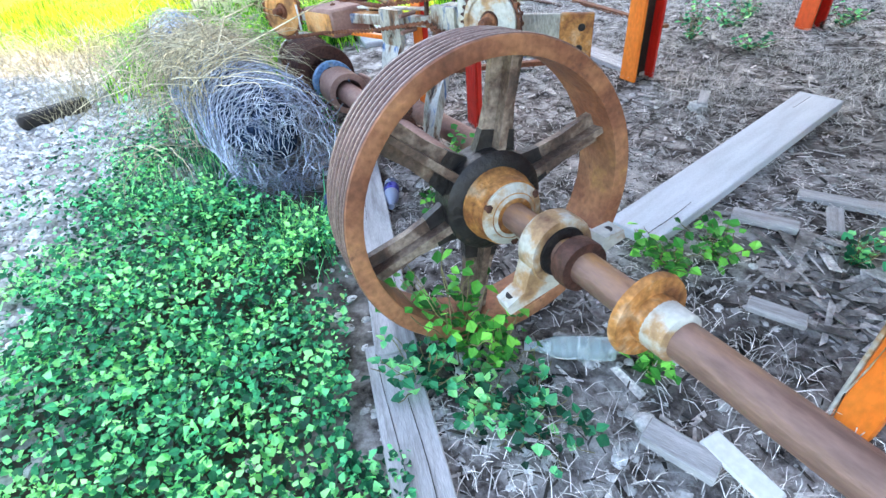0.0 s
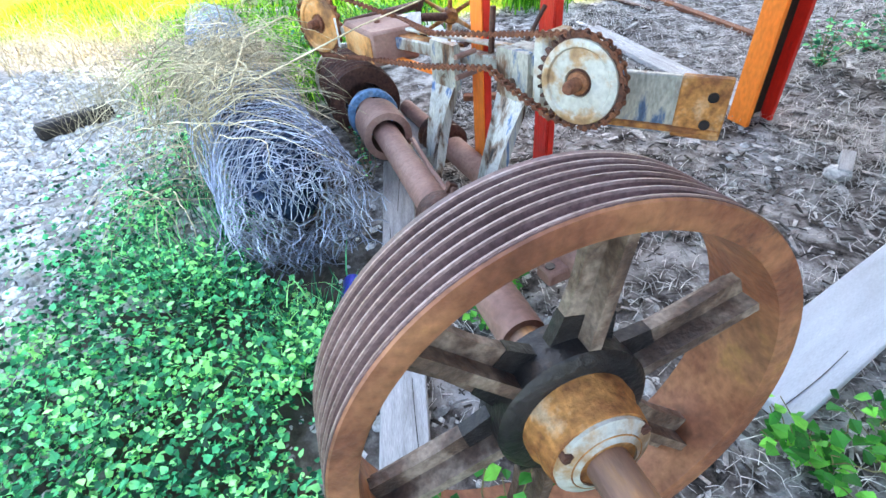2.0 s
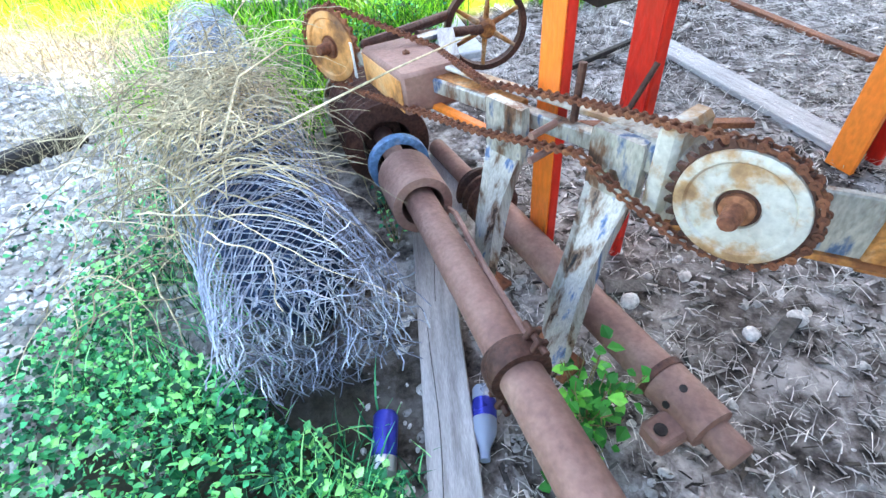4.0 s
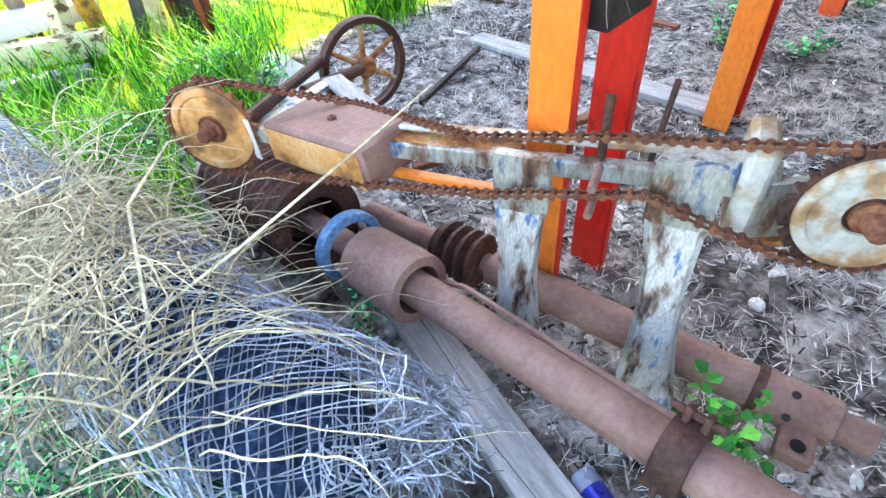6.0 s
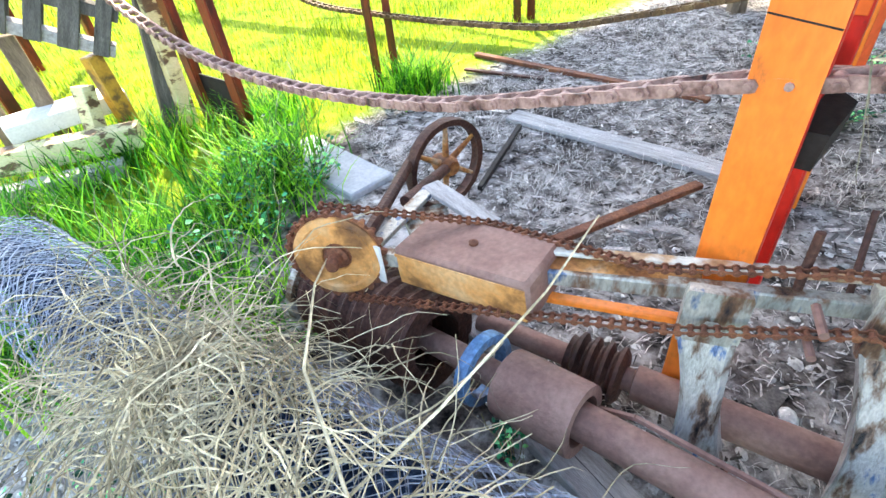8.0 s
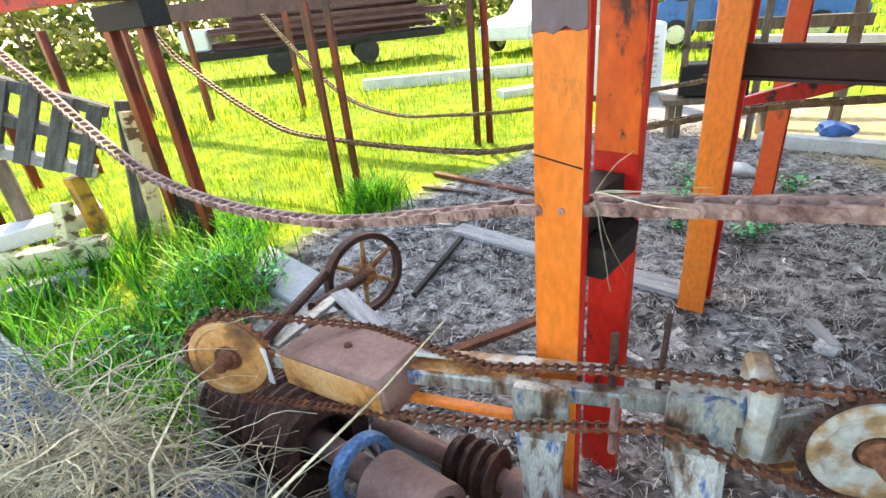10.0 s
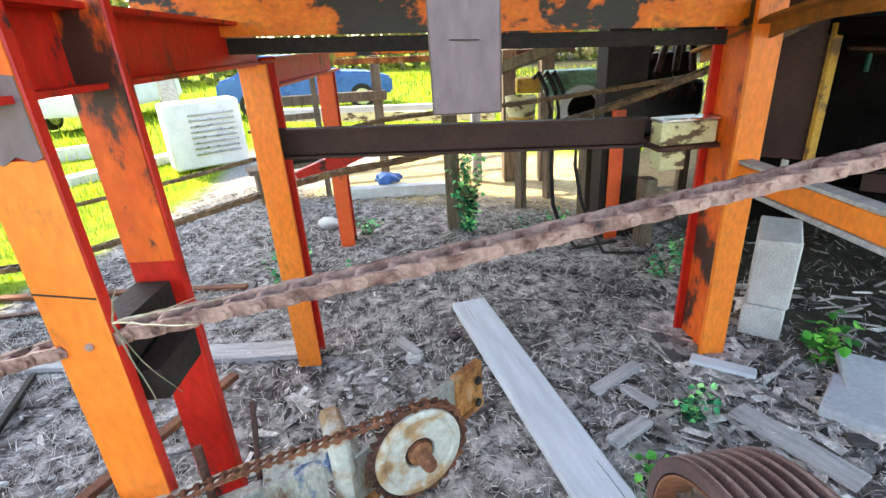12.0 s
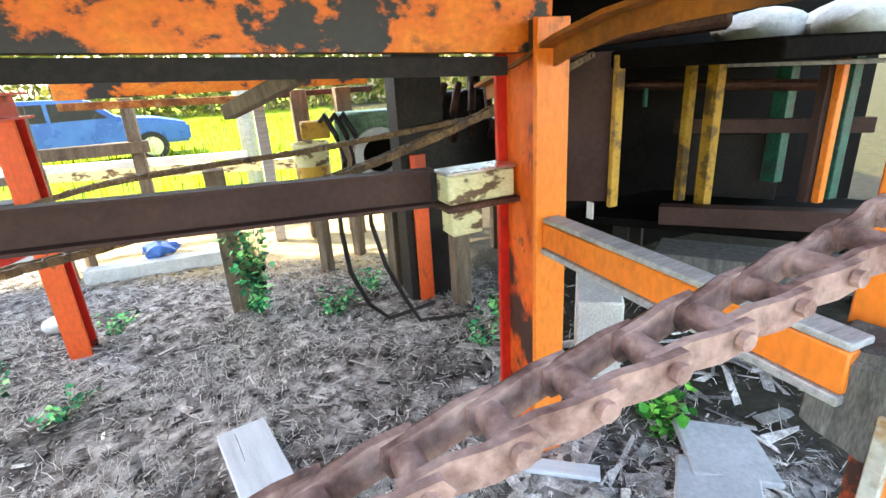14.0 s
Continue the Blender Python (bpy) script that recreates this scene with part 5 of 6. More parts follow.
for i in range(45):
    p = (rh.uniform(-1.05, -0.75), rh.uniform(2.5, 3.1), rh.uniform(0.12, 0.45))
    a = rh.uniform(0, 6.3)
    strand(V1, F1, p, (math.cos(a), math.sin(a), rh.uniform(0, 0.8)), rh.randint(6, 10), 0.035, rh.uniform(0.0012, 0.0026), rh, 0.12, 0.3)
for i in range(26):
    p = (rh.uniform(-1.25, -0.85), rh.uniform(2.15, 2.6), rh.uniform(0.45, 0.55))
    a = rh.gauss(0.6, 0.7)
    strand(V1, F1, p, (math.cos(a), math.sin(a), rh.uniform(0.1, 0.4)), rh.randint(12, 18), 0.036, rh.uniform(0.002, 0.0038), rh, 0.06, 0.22)
for i in range(330):
    p = (rh.gauss(-2.35, 0.18), rh.gauss(3.6, 0.3), 0.02)
    strand(V1, F1, p, (rh.uniform(-0.5, 0.5), rh.uniform(-0.5, 0.5), 1), 8, 0.035, 0.0016, rh, 0.03, 0.25)
for i in range(900):
    p = (rh.uniform(-4.6, -2.0), rh.gauss(4.75, 0.35), 0.0)
    strand(V1, F1, p, (rh.uniform(-0.8, 0.8), rh.uniform(-0.8, 0.8), 1), 7, 0.045, 0.0034, rh, 0.1, 0.3)
raw("dry_grass", V1, F1, HAY, "tangled straw-coloured dry grass over the wire mesh", "dry grass")

stalks = (((-1.15, 2.48, 0.44), (-0.78, 2.53, 0.575), (-0.48, 2.60, 0.68), (-0.26, 2.70, 0.73)), ((-1.0, 2.45, 0.5), (-0.99, 2.72, 0.63), (-0.90, 2.95, 0.64), (-0.83, 3.15, 0.55)))
for st in stalks:
    bm = B()
    pts = []
    for a, b in zip(st, st[1:]):
        pts += [Vector(a).lerp(Vector(b), k / 4) for k in range(4)]
    pts.append(Vector(st[-1]))
    sweep(bm, pts, 0.0045, 6, 0.5)
    solid("grass_stalk", bm, HAY, "long pale dry grass stalk across the machine", "dry stalk", group="dry stalks")
# dead sprig caught on the tall leg
V1, F1 = [], []
p0 = D(-0.11, -0.08, 1.12)
for d in ((-0.2, -0.5, 0.75), (0.5, -0.75, 0.1), (0.2, -0.9, 0.05), (-0.1, -0.2, -0.9), (0.55, -0.6, 0.02), (0.1, -0.3, -0.8)):
    strand(V1, F1, p0, d, 9, 0.022, 0.002, rh, 0.0, 0.12)
raw("dry_sprig", V1, F1, HAY, "pale dry sprig caught on the orange leg", "dry sprig")


# bark chips, straw, gravel
def chips(count, pick, lo, hi, rn, thick=0.2, lift=0.004):
    V1, F1 = [], []
    n_ = 0
    while n_ < count:
        q = pick(rn)
        if q is None:
            continue
        x, y = q
        L = rn.uniform(lo, hi) * (1 if rn.random() > 0.12 else 1.7)
        w = L * rn.uniform(0.08, 0.34)
        h = max(0.002, w * thick * rn.uniform(0.5, 1.4))
        m = Matrix.Translation((x, y, height(x, y) + lift)) @ Euler((rn.uniform(-0.25, 0.25), rn.uniform(-0.25, 0.25), rn.uniform(0, 6.3))).to_matrix().to_4x4()
        k = len(V1)
        j = [rn.uniform(0.65, 1.1) for i in range(4)] + [rn.uniform(0.15, 1.1) for i in range(4)]
        pts = ((-1, -1), (1, -1), (1, 1), (-1, 1))
        for z in (0, h):
            for i, (a, b) in enumerate(pts):
                V1.append(tuple(m @ Vector((a * L / 2 * j[i], b * w / 2 * j[i + 4], z))))
        F1 += [(k, k + 3, k + 2, k + 1), (k + 4, k + 5, k + 6, k + 7), (k, k + 1, k + 5, k + 4), (k + 1, k + 2, k + 6, k + 5), (k + 2, k + 3, k + 7, k + 6), (k + 3, k, k + 4, k + 7)]
        n_ += 1
    return V1, F1


def pick_yard(rn):
    x, y = rn.uniform(-0.25, 4.2), rn.uniform(-0.3, 6.0)
    if in_grass(x, y) > 0 or (x > 0 and rn.random() < 0.93 * in_soil_shade(x, y)):
        return None
    return x, y


def pick_right(rn):
    x, y = rn.uniform(1.0, 2.9), rn.uniform(-0.4, 1.35)
    return (x, y) if rn.random() < (0.5 + noise.noise((x * 2, y * 2, 66))) * (1 - 0.8 * in_soil_shade(x, y)) else None


rc = random.Random(12)
v1, f1 = chips(20000, pick_yard, 0.008, 0.042, rc)
raw("bark_litter", v1, f1, BARK, "grey bark chips littering the ground", "bark chips")
v1, f1 = chips(2000, pick_yard, 0.03, 0.11, rc, 0.16)
raw("wood_slivers", v1, f1, BARK, "larger grey wood slivers on the ground", "wood slivers")
v1, f1 = chips(6000, pick_yard, 0.012, 0.05, rc, 0.3, 0.006)
raw("dark_bark", v1, f1, OLDBARK, "dark damp bark scraps among the chips", "bark chips")
v1, f1 = chips(900, pick_right, 0.06, 0.22, rc, 0.14, 0.014)
raw("wood_offcuts", v1, f1, BARK, "heap of grey wood slivers beside the legs", "wood slivers")
V1, F1 = [], []
for i in range(44000):
    q = pick_yard(rc)
    if q is None or rc.random() > 0.6 + 1.5 * noise.noise((q[0] * 2.3, q[1] * 2.3, 71)):
        continue
    a = rc.uniform(0, 6.3)
    strand(V1, F1, (q[0], q[1], height(*q) + rc.uniform(0.004, 0.014)), (math.cos(a), math.sin(a), 0.05), 2, rc.uniform(0.012, 0.036), rc.uniform(0.0008, 0.0019), rc, 0.02, 0.3)
raw("straw_litter", V1, F1, STRAW, "thin dry straw and bark fibres on the ground", "straw")


def stones(count, pick, lo, hi, rn):
    V1, F1 = [], []
    n_ = 0
    base = ((1, 0, 0), (0, 1, 0), (-1, 0, 0), (0, -1, 0), (0.7, 0.7, 0.0), (-0.7, 0.7, 0.0), (-0.7, -0.7, 0.0), (0.7, -0.7, 0.0), (0.45, 0.1, 0.75), (-0.3, 0.4, 0.8), (-0.2, -0.4, 0.75))
    order = (0, 4, 1, 5, 2, 6, 3, 7)
    while n_ < count:
        q = pick(rn)
        if q is None:
            continue
        s = lo + (hi - lo) * rn.random() ** 2.5
        k = len(V1)
        m = Matrix.Translation((q[0], q[1], height(*q) + s * 0.1)) @ Euler((rn.uniform(-0.4, 0.4), rn.uniform(-0.4, 0.4), rn.uniform(0, 6.3))).to_matrix().to_4x4()
        sx, sy, sz = rn.uniform(0.7, 1.2), rn.uniform(0.6, 1.0), rn.uniform(0.45, 0.8)
        for x, y, z in base:
            j = rn.uniform(0.85, 1.12)
            V1.append(tuple(m @ Vector((x * sx * s * j, y * sy * s * j, z * sz * s * j))))
        for i in range(8):
            a, b = order[i], order[(i + 1) % 8]
            top = 8 if i in (0, 7) else (9 if i in (1, 2, 3) else 10)
            F1.append((k + a, k + b, k + top))
        F1 += [(k + 4, k + 9, k + 8), (k + 6, k + 10, k + 9), (k + 7, k + 8, k + 10), (k + 8, k + 9, k + 10)]
        n_ += 1
    return V1, F1


def pick_gravel(rn):
    x, y = rn.uniform(-3.6, -0.9), rn.uniform(0.3, 4.4)
    if in_gravel(x, y) < rn.uniform(-0.25, 0.25) or in_grass(x, y) > -0.1:
        return None
    return x, y


def pick_strip(rn):
    x, y = rn.uniform(-0.6, 1.6), rn.uniform(0.3, 4.2)
    return (x, y) if rn.random() < 0.4 + 0.9 * noise.noise((x * 1.7, y * 1.7, 90)) + (0.4 if x < 0.5 and y < 2.8 else 0) else None


rs = random.Random(3)
v1, f1 = stones(12000, pick_gravel, 0.009, 0.042, rs)
raw("gravel", v1, f1, STONE, "pale grey gravel stones beside the ivy", "gravel", smooth=True)
v1, f1 = stones(2200, pick_strip, 0.005, 0.026, rs)
raw("loose_stones", v1, f1, STONE, "scattered pale stones around the machine", "stones", smooth=True)


# ---- loose things on the ground ----
# cast wheel standing on its rim
wm = Matrix.Translation((-0.215, 3.62, 0.43)) @ pose(0, 0, 0, 0, 0, 14) @ pose(0, 0, 0, 90, 0, 0)
cart = thing("cast_wheel", wm, "small rusty spoked cast wheel on a stub shaft", "spoked wheel")
bm = B()
spin(bm, [(0.165, -0.02), (0.19, -0.022), (0.194, 0), (0.19, 0.022), (0.165, 0.02), (0.172, 0)], None, 48, True)
part("rim", bm, RUST_DARK, cart, "dark rusty rim")
bm = B()
spin(bm, [(0.0, -0.06), (0.03, -0.06), (0.042, -0.03), (0.042, 0.03), (0.03, 0.05), (0, 0.05)], None, 20)
part("hub", bm, RUST_ORANGE, cart)
for i in range(6):
    bm = B()
    a = radians(60 * i + 25)
    d = Vector((math.cos(a), math.sin(a), 0))
    rod(bm, d * 0.035, d * 0.17, 0.014, 8, 0.008)
    part("spoke", bm, RUST_ORANGE, cart)
bm = B()
rod(bm, (-0.215, 3.60, 0.43), (-0.5, 3.36, 0.50), 0.022, 12)
solid("stub_shaft", bm, RUST_DARK, "dark stub shaft of the cast wheel", "shaft")

board("plank", (0.76, 4.62), (1.33, 3.1), 0.15, 0.03, GREYWOOD, "long whitish weathered plank on the dirt", 0.0)
board("iron_bar", (0.70, 4.44), (0.12, 3.95), 0.03, 0.03, DARK, "black iron bar lying on the dirt", 0.01)
board("angle_bar", (1.2, 5.85), (1.85, 4.0), 0.06, 0.03, RUST, "long rusty angle bar on the dirt", 0.01)
board("angle_bar", (0.95, 5.6), (1.3, 5.0), 0.04, 0.02, RUST_DARK, "short rusty bar on the dirt", 0.01)
board("angle_bar", (-0.15, 3.34), (0.95, 3.30), 0.05, 0.03, RUST, "rusty bar propped beside the tall leg", 0.06)
board("paver", (-0.60, 5.10), (-0.35, 4.30), 0.30, 0.05, SLATE, "broken grey slab in the grass", 0.0, 0.01)
board("slab", (1.40, 0.62), (1.68, 0.50), 0.27, 0.045, SLATE, "grey broken concrete slab on slivers", 0.02, 0.008)
board("slab", (1.60, 0.46), (1.90, 0.42), 0.30, 0.03, SLATE, "thin grey slab leaning on another", 0.03, 0.006, 6)
board("sliver", (1.72, 1.20), (1.66, 0.93), 0.07, 0.02, PLANK, "pale split wood sliver beside the leg", 0.03)
board("sliver", (1.40, 1.05), (1.10, 0.70), 0.11, 0.02, GREYWOOD, "grey wood sliver on bark chips", 0.02)
board("sliver", (1.42, 1.50), (1.33, 1.36), 0.05, 0.02, GREYWOOD, "small grey wood piece on bark chips", 0.02)
board("sliver", (1.5, 2.66), (1.40, 2.50), 0.05, 0.03, GREYWOOD, "small round wood piece on bark chips", 0.02)
board("sliver", (1.36, 1.62), (1.62, 1.44), 0.06, 0.03, GREYWOOD, "rough grey wood piece on bark chips", 0.01)
board("sliver", (1.05, 1.53), (1.22, 1.40), 0.06, 0.03, GREYWOOD, "rough grey wood piece beside the vine", 0.02)
board("sliver", (0.86, 1.08), (0.98, 0.98), 0.06, 0.02, GREYWOOD, "grey bark piece beside the shaft", 0.02)
board("sliver", (0.40, 0.70), (0.52, 0.58), 0.07, 0.03, GREYWOOD, "grey bark piece near the flange", 0.02)
board("sliver", (0.53, 0.66), (0.60, 0.50), 0.06, 0.012, WHITE, "white broken chip beside the shaft", 0.04)
board("log", (-2.62, 3.18), (-2.33, 3.48), 0.11, 0.09, DARK, "charred short log on the gravel", 0.0, 0.02)
for x, y, s in ((0.70, 2.255, 0.03), (1.40, 2.53, 0.05), (0.42, 0.73, 0.03), (0.23, 2.33, 0.03), (0.55, 2.2, 0.025)):
    bm = B()
    bmesh.ops.create_icosphere(bm, subdivisions=2, radius=s)
    for v in bm.verts:
        v.co *= 1 + 0.25 * noise.noise(v.co * 30 + Vector((x, y, 0)))
        v.co.z *= 0.6
    solid("stone", bm, STONE, "single pale stone on the bark", "stone", pose(x, y, s * 0.35), "single stones")

# drink can, bottles
can = thing("drink_can", pose(-0.487, 1.83, 0.04, -82, 0, 4), "crumpled blue and silver drink can in the ivy", "drink can")
bm = B()
spin(bm, [(0.0, -0.082), (0.024, -0.082), (0.033, -0.072), (0.033, 0.02)], None, 28)
part("lower_body", bm, ALU, can, "silver lower half")
bm = B()
spin(bm, [(0.0331, -0.035), (0.0332, 0.068), (0.026, 0.08), (0.0, 0.078)], None, 28)
part("printed_body", bm, CANBLUE, can, "blue printed band")
bm = B()
box(bm, 0.02, 0.002, 0.02, pose(0, 0.0335, 0.012), 0.0)
part("red_mark", bm, REDTAG, can)


def bottle(name, m, r, h, body, cap, label, band=None):
    t = thing(name, m, label, "bottle", "empty bottles")
    bm = B()
    spin(bm, [(0.0, 0), (r * 0.9, 0.0), (r, h * 0.03), (r, h * 0.55), (r * 0.93, h * 0.66), (r * 0.45, h * 0.84), (r * 0.38, h * 0.97), (0.0, h * 0.97)], None, 28)
    part("bottle_body", bm, body, t)
    bm = B()
    spin(bm, [(r * 0.42, h * 0.93), (r * 0.42, h), (0, h)], None, 16)
    part("bottle_cap", bm, cap, t)
    if band:
        bm = B()
        spin(bm, [(r * 1.01, h * 0.2), (r * 1.02, h * 0.21), (r * 1.02, h * 0.45), (r * 1.01, h * 0.46)], None, 28)
        part("bottle_label", bm, band, t, "blue wrap label")
    return t


bottle("plastic_bottle", look((-0.235, 1.99, 0.04), (-0.24, 2.5, 0.03)), 0.032, 0.2, PET, PET, "small clear plastic bottle beside the grey timber", CANBLUE)
bottle("glass_bottle", look((0.41, 0.95, 0.035), (0.9, 0.86, 0.035)), 0.034, 0.25, GLASS, GLASS, "clear bluish glass bottle lying on gravel")


# ---- under and behind the deck ----
def bar(name, p, q, w, h, material, label, category="beam", group="", bevel=0.004):
    """A plain bar as a thing, from p to q; w across, h upright, p and q on its underside."""
    p, q = Vector(p), Vector(q)
    d = q - p
    L = d.length
    bm = B()
    if abs(d.z) > 0.9 * L:
        box(bm, w, h, L, None, bevel)
        return solid(name, bm, material, label, category, Matrix.Translation(p) @ pose(0, 0, 0, 0, 0, YAW), group)
    box(bm, L, w, h, pose(L / 2, 0, 0), bevel)
    return solid(name, bm, material, label, category, Matrix.Translation(p) @ pose(0, 0, 0, 0, -math.degrees(math.asin(d.z / L)), math.degrees(math.atan2(d.y, d.x))), group)


# rust-stained curved angle iron in front of the leg
pts = [(2.36, 1.27, 1.385), (2.12, 1.20, 1.43), (1.95, 1.15, 1.46), (1.72, 1.07, 1.525), (1.50, 1.00, 1.56), (1.28, 0.94, 1.572), (1.05, 0.86, 1.578), (0.8, 0.76, 1.58), (0.5, 0.62, 1.58)]
bm = B()
prev = None
for i, p in enumerate(pts):
    p = Vector(p)
    d = (Vector(pts[min(i + 1, len(pts) - 1)]) - Vector(pts[max(i - 1, 0)])).normalized()
    s = d.cross(Vector((0, 0, 1))).normalized()
    up = s.cross(d)
    ring = [bm.verts.new(p + s * a + up * b) for a, b in ((-0.012, -0.03), (0.0, -0.03), (0.0, 0.02), (0.05, 0.02), (0.05, 0.032), (-0.012, 0.032))]
    if prev:
        for a in range(6):
            b = (a + 1) % 6
            bm.faces.new((prev[a], prev[b], ring[b], ring[a]))
    else:
        bm.faces.new(ring)
    prev = ring
bm.faces.new(prev[::-1])
solid("curved_angle_iron", bm, ANGLEM, "curved rust-orange angle iron slung across the legs", "angle iron")

# clamp lump on the near leg
p = D(0.15, -2.05)
bm = B()
bmesh.ops.create_icosphere(bm, subdivisions=4, radius=0.13)
for v in bm.verts:
    v.co.x *= 1.25
    v.co.z *= 0.95
    v.co *= 0.85 + 0.45 * noise.noise(v.co * 9) + 0.16 * noise.noise(v.co * 26) + 0.06 * noise.noise(v.co * 70)
solid("tar_lump", bm, DARK, "black cracked tar lump clamped on the leg", "tar lump", pose(p.x + 0.05, p.y - 0.13, 0.85))
bm = B()
box(bm, 0.17, 0.135, 0.2, None, 0.02)
bmesh.ops.subdivide_edges(bm, edges=bm.edges[:], cuts=4, use_grid_fill=True)
for v in bm.verts:
    k = 1 + 0.12 * noise.noise(v.co * 14) + 0.05 * noise.noise(v.co * 40)
    v.co.x *= k
    v.co.y *= k
    v.co.z += 0.03 * noise.noise(v.co * 11 + Vector((3, 1, 0)))
q = D(0.135, -2.06)
solid("clamp_plate", bm, SLATWOOD, "grey mortar-smeared clamp round the leg joint", "clamp", pose(q.x, q.y, 0.79, 0, 0, YAW))

# concrete blocks beside the leg
for z, h, a in ((0.0, 0.18, 0), (0.184, 0.36, 3)):
    bm = B()
    box(bm, 0.39, 0.19, h, None, 0.008)
    solid("concrete_block", bm, CONC, "pale concrete block stacked beside the orange leg", "concrete block", pose(2.25, 0.80, z, 0, 0, YAW - 40 + a), "concrete blocks")

# cream flaking box at the channel's end
cb_ = thing("cream_box", pose(1.93, 1.34, 0.93, 0, 0, YAW + 92), "flaking cream steel box at the channel end", "steel box")
bm = B()
box(bm, 0.26, 0.1, 0.1, pose(0, 0, 0.115), 0.006)
part("upper_case", bm, CREAM, cb_)
bm = B()
box(bm, 0.29, 0.13, 0.02, pose(0, 0, 0.093), 0.004)
part("ledge", bm, RUST_DARK, cb_)
bm = B()
box(bm, 0.12, 0.09, 0.09, pose(0.06, 0, 0), 0.006)
part("lower_case", bm, CREAM, cb_)
bm = B()
box(bm, 0.27, 0.11, 0.012, pose(0, 0, 0.217), 0.002)
part("tread_plate", bm, ALU, cb_, "ribbed metal top")
bar("wood_stub", (3.25, 1.42, 0), (3.25, 1.42, 0.52), 0.12, 0.1, OLDWOOD, "short grey wooden stub post", "wooden post")
bar("wooden_post", (3.29, 2.95, 0), (3.29, 2.95, 0.98), 0.12, 0.12, OLDWOOD, "old wooden post with ivy at its foot", "wooden post")
bar("wooden_post", (4.86, 3.2, 0), (4.86, 3.2, 1.5), 0.1, 0.1, GREYWOOD, "grey wooden post at the sunlit edge", "wooden post")
bar("wooden_post", (4.65, 4.28, 0), (4.65, 4.28, 1.42), 0.1, 0.1, OLDWOOD, "brown wooden post at the sunlit edge", "wooden post")
bar("wooden_post", (4.95, 2.85, 0), (4.95, 2.85, 1.4), 0.16, 0.14, OLDWOOD, "thick wooden post standing in sun", "wooden post")
bar("wooden_post", (4.98, 2.45, 0), (4.98, 2.45, 1.4), 0.14, 0.14, OLDWOOD, "thick wooden post standing in sun", "wooden post")
bar("top_rail", (4.13, 4.48, 1.36), (4.80, 3.2, 1.32), 0.08, 0.06, RUST_ORANGE, "rusty orange rail on wooden posts", "rail")
bar("top_rail", (4.80, 3.2, 1.34), (5.2, 2.2, 1.34), 0.08, 0.05, RUST_DARK, "dark rusty rail on wooden posts", "rail")
bar("hopper_edge", (3.9, 4.3, 1.44), (4.9, 2.2, 1.42), 0.12, 0.16, PEEL, "black and orange peeling beam above the rail", "beam")
bar("pale_beam", (4.91, 5.87, 0.68), (6.38, 3.4, 0.45), 0.14, 0.12, CREAM, "pale cream timber beam in sunlight", "beam")
bar("pale_beam", (4.6, 5.6, 0.80), (5.6, 3.7, 0.72), 0.1, 0.07, WHITE, "white pipe rail in sunlight", "beam")
bar("pale_beam", (3.9, 5.3, 0.98), (4.7, 4.2, 0.95), 0.14, 0.1, OLDWOOD, "brown timber rail near the blue car", "beam")
bar("concrete_kerb", (3.9, 4.5, 0.0), (4.35, 3.3, 0.0), 0.14, 0.12, CONC, "pale concrete kerb at the shade edge", "kerb")
bar("red_brace", (1.85, 3.40, 0.78), (2.2, 3.05, 0.92), 0.04, 0.09, RED, "short dark red brace behind the leg", "brace")
bar("dark_column", (3.44, 1.66, 0.0), (3.44, 1.66, 1.9), 0.2, 0.3, DARK, "dark grimy steel column under the deck", "column")
bar("wood_prop", (2.0, 2.2, 1.36), (1.75, 1.85, 1.47), 0.05, 0.05, OLDWOOD, "short wooden prop under the beam", "prop")
# wooden frame by the meadow
wf = thing("wooden_screen", pose(3.6, 5.15, 0, 0, 0, -55), "brown wooden window-like frame at the meadow edge", "wooden frame")
for n_, a, b, c, x, z in (("stile", 0.06, 0.05, 1.42, 0, 0), ("stile", 0.06, 0.05, 1.42, 0.62, 0), ("rail", 0.68, 0.05, 0.06, 0.31, 1.36), ("rail", 0.68, 0.05, 0.06, 0.31, 0.86)):
    bm = B()
    box(bm, a, b, c, pose(x, 0, z), 0.004)
    part(n_, bm, OLDWOOD, wf)
bm = B()
box(bm, 0.6, 0.3, 0.3, None, 0.02)
solid("black_tub", bm, DARK, "black plastic tub beside the wooden frame", "tub", pose(3.85, 5.0, 0.42, 0, 0, -55))
crate_ = bar("crate_board", (3.5, 5.3, 0.36), (4.3, 4.6, 0.36), 0.3, 0.05, OLDWOOD, "wooden shelf board beneath the tub", "board")
for x in (0.1, 0.95):
    bm = B()
    box(bm, 0.06, 0.2, 0.36, pose(x, 0, -0.36), 0.004)
    part("board_leg", bm, OLDWOOD, crate_)

# pump and bucket
pump = thing("pump_motor", pose(3.95, 2.08, 0.72, 0, 0, -72), "green and white pump motor with black hoses", "pump")
bm = B()
box(bm, 0.42, 0.26, 0.2, pose(-0.0, 0.02, 0.32), 0.015)
part("green_case", bm, GREEN, pump, "green painted case")
bm = B()
spin(bm, [(0.13, -0.03), (0.17, -0.03), (0.19, 0.0), (0.19, 0.1), (0.13, 0.1)], pose(0.07, -0.12, 0.22) @ pose(0, 0, 0, 90, 0, 0), 36, True)
ring_ = part("housing_ring", bm, WHITE, pump, "white round housing ring")
# Flat near-black disc in place of the shade inside the opening.
bm = B()
spin(bm, [(0.0, 0.0), (0.131, 0.0), (0.131, 0.02), (0.0, 0.02)], pose(0.07, -0.12, 0.22) @ pose(0, 0, 0, 90, 0, 0), 30)
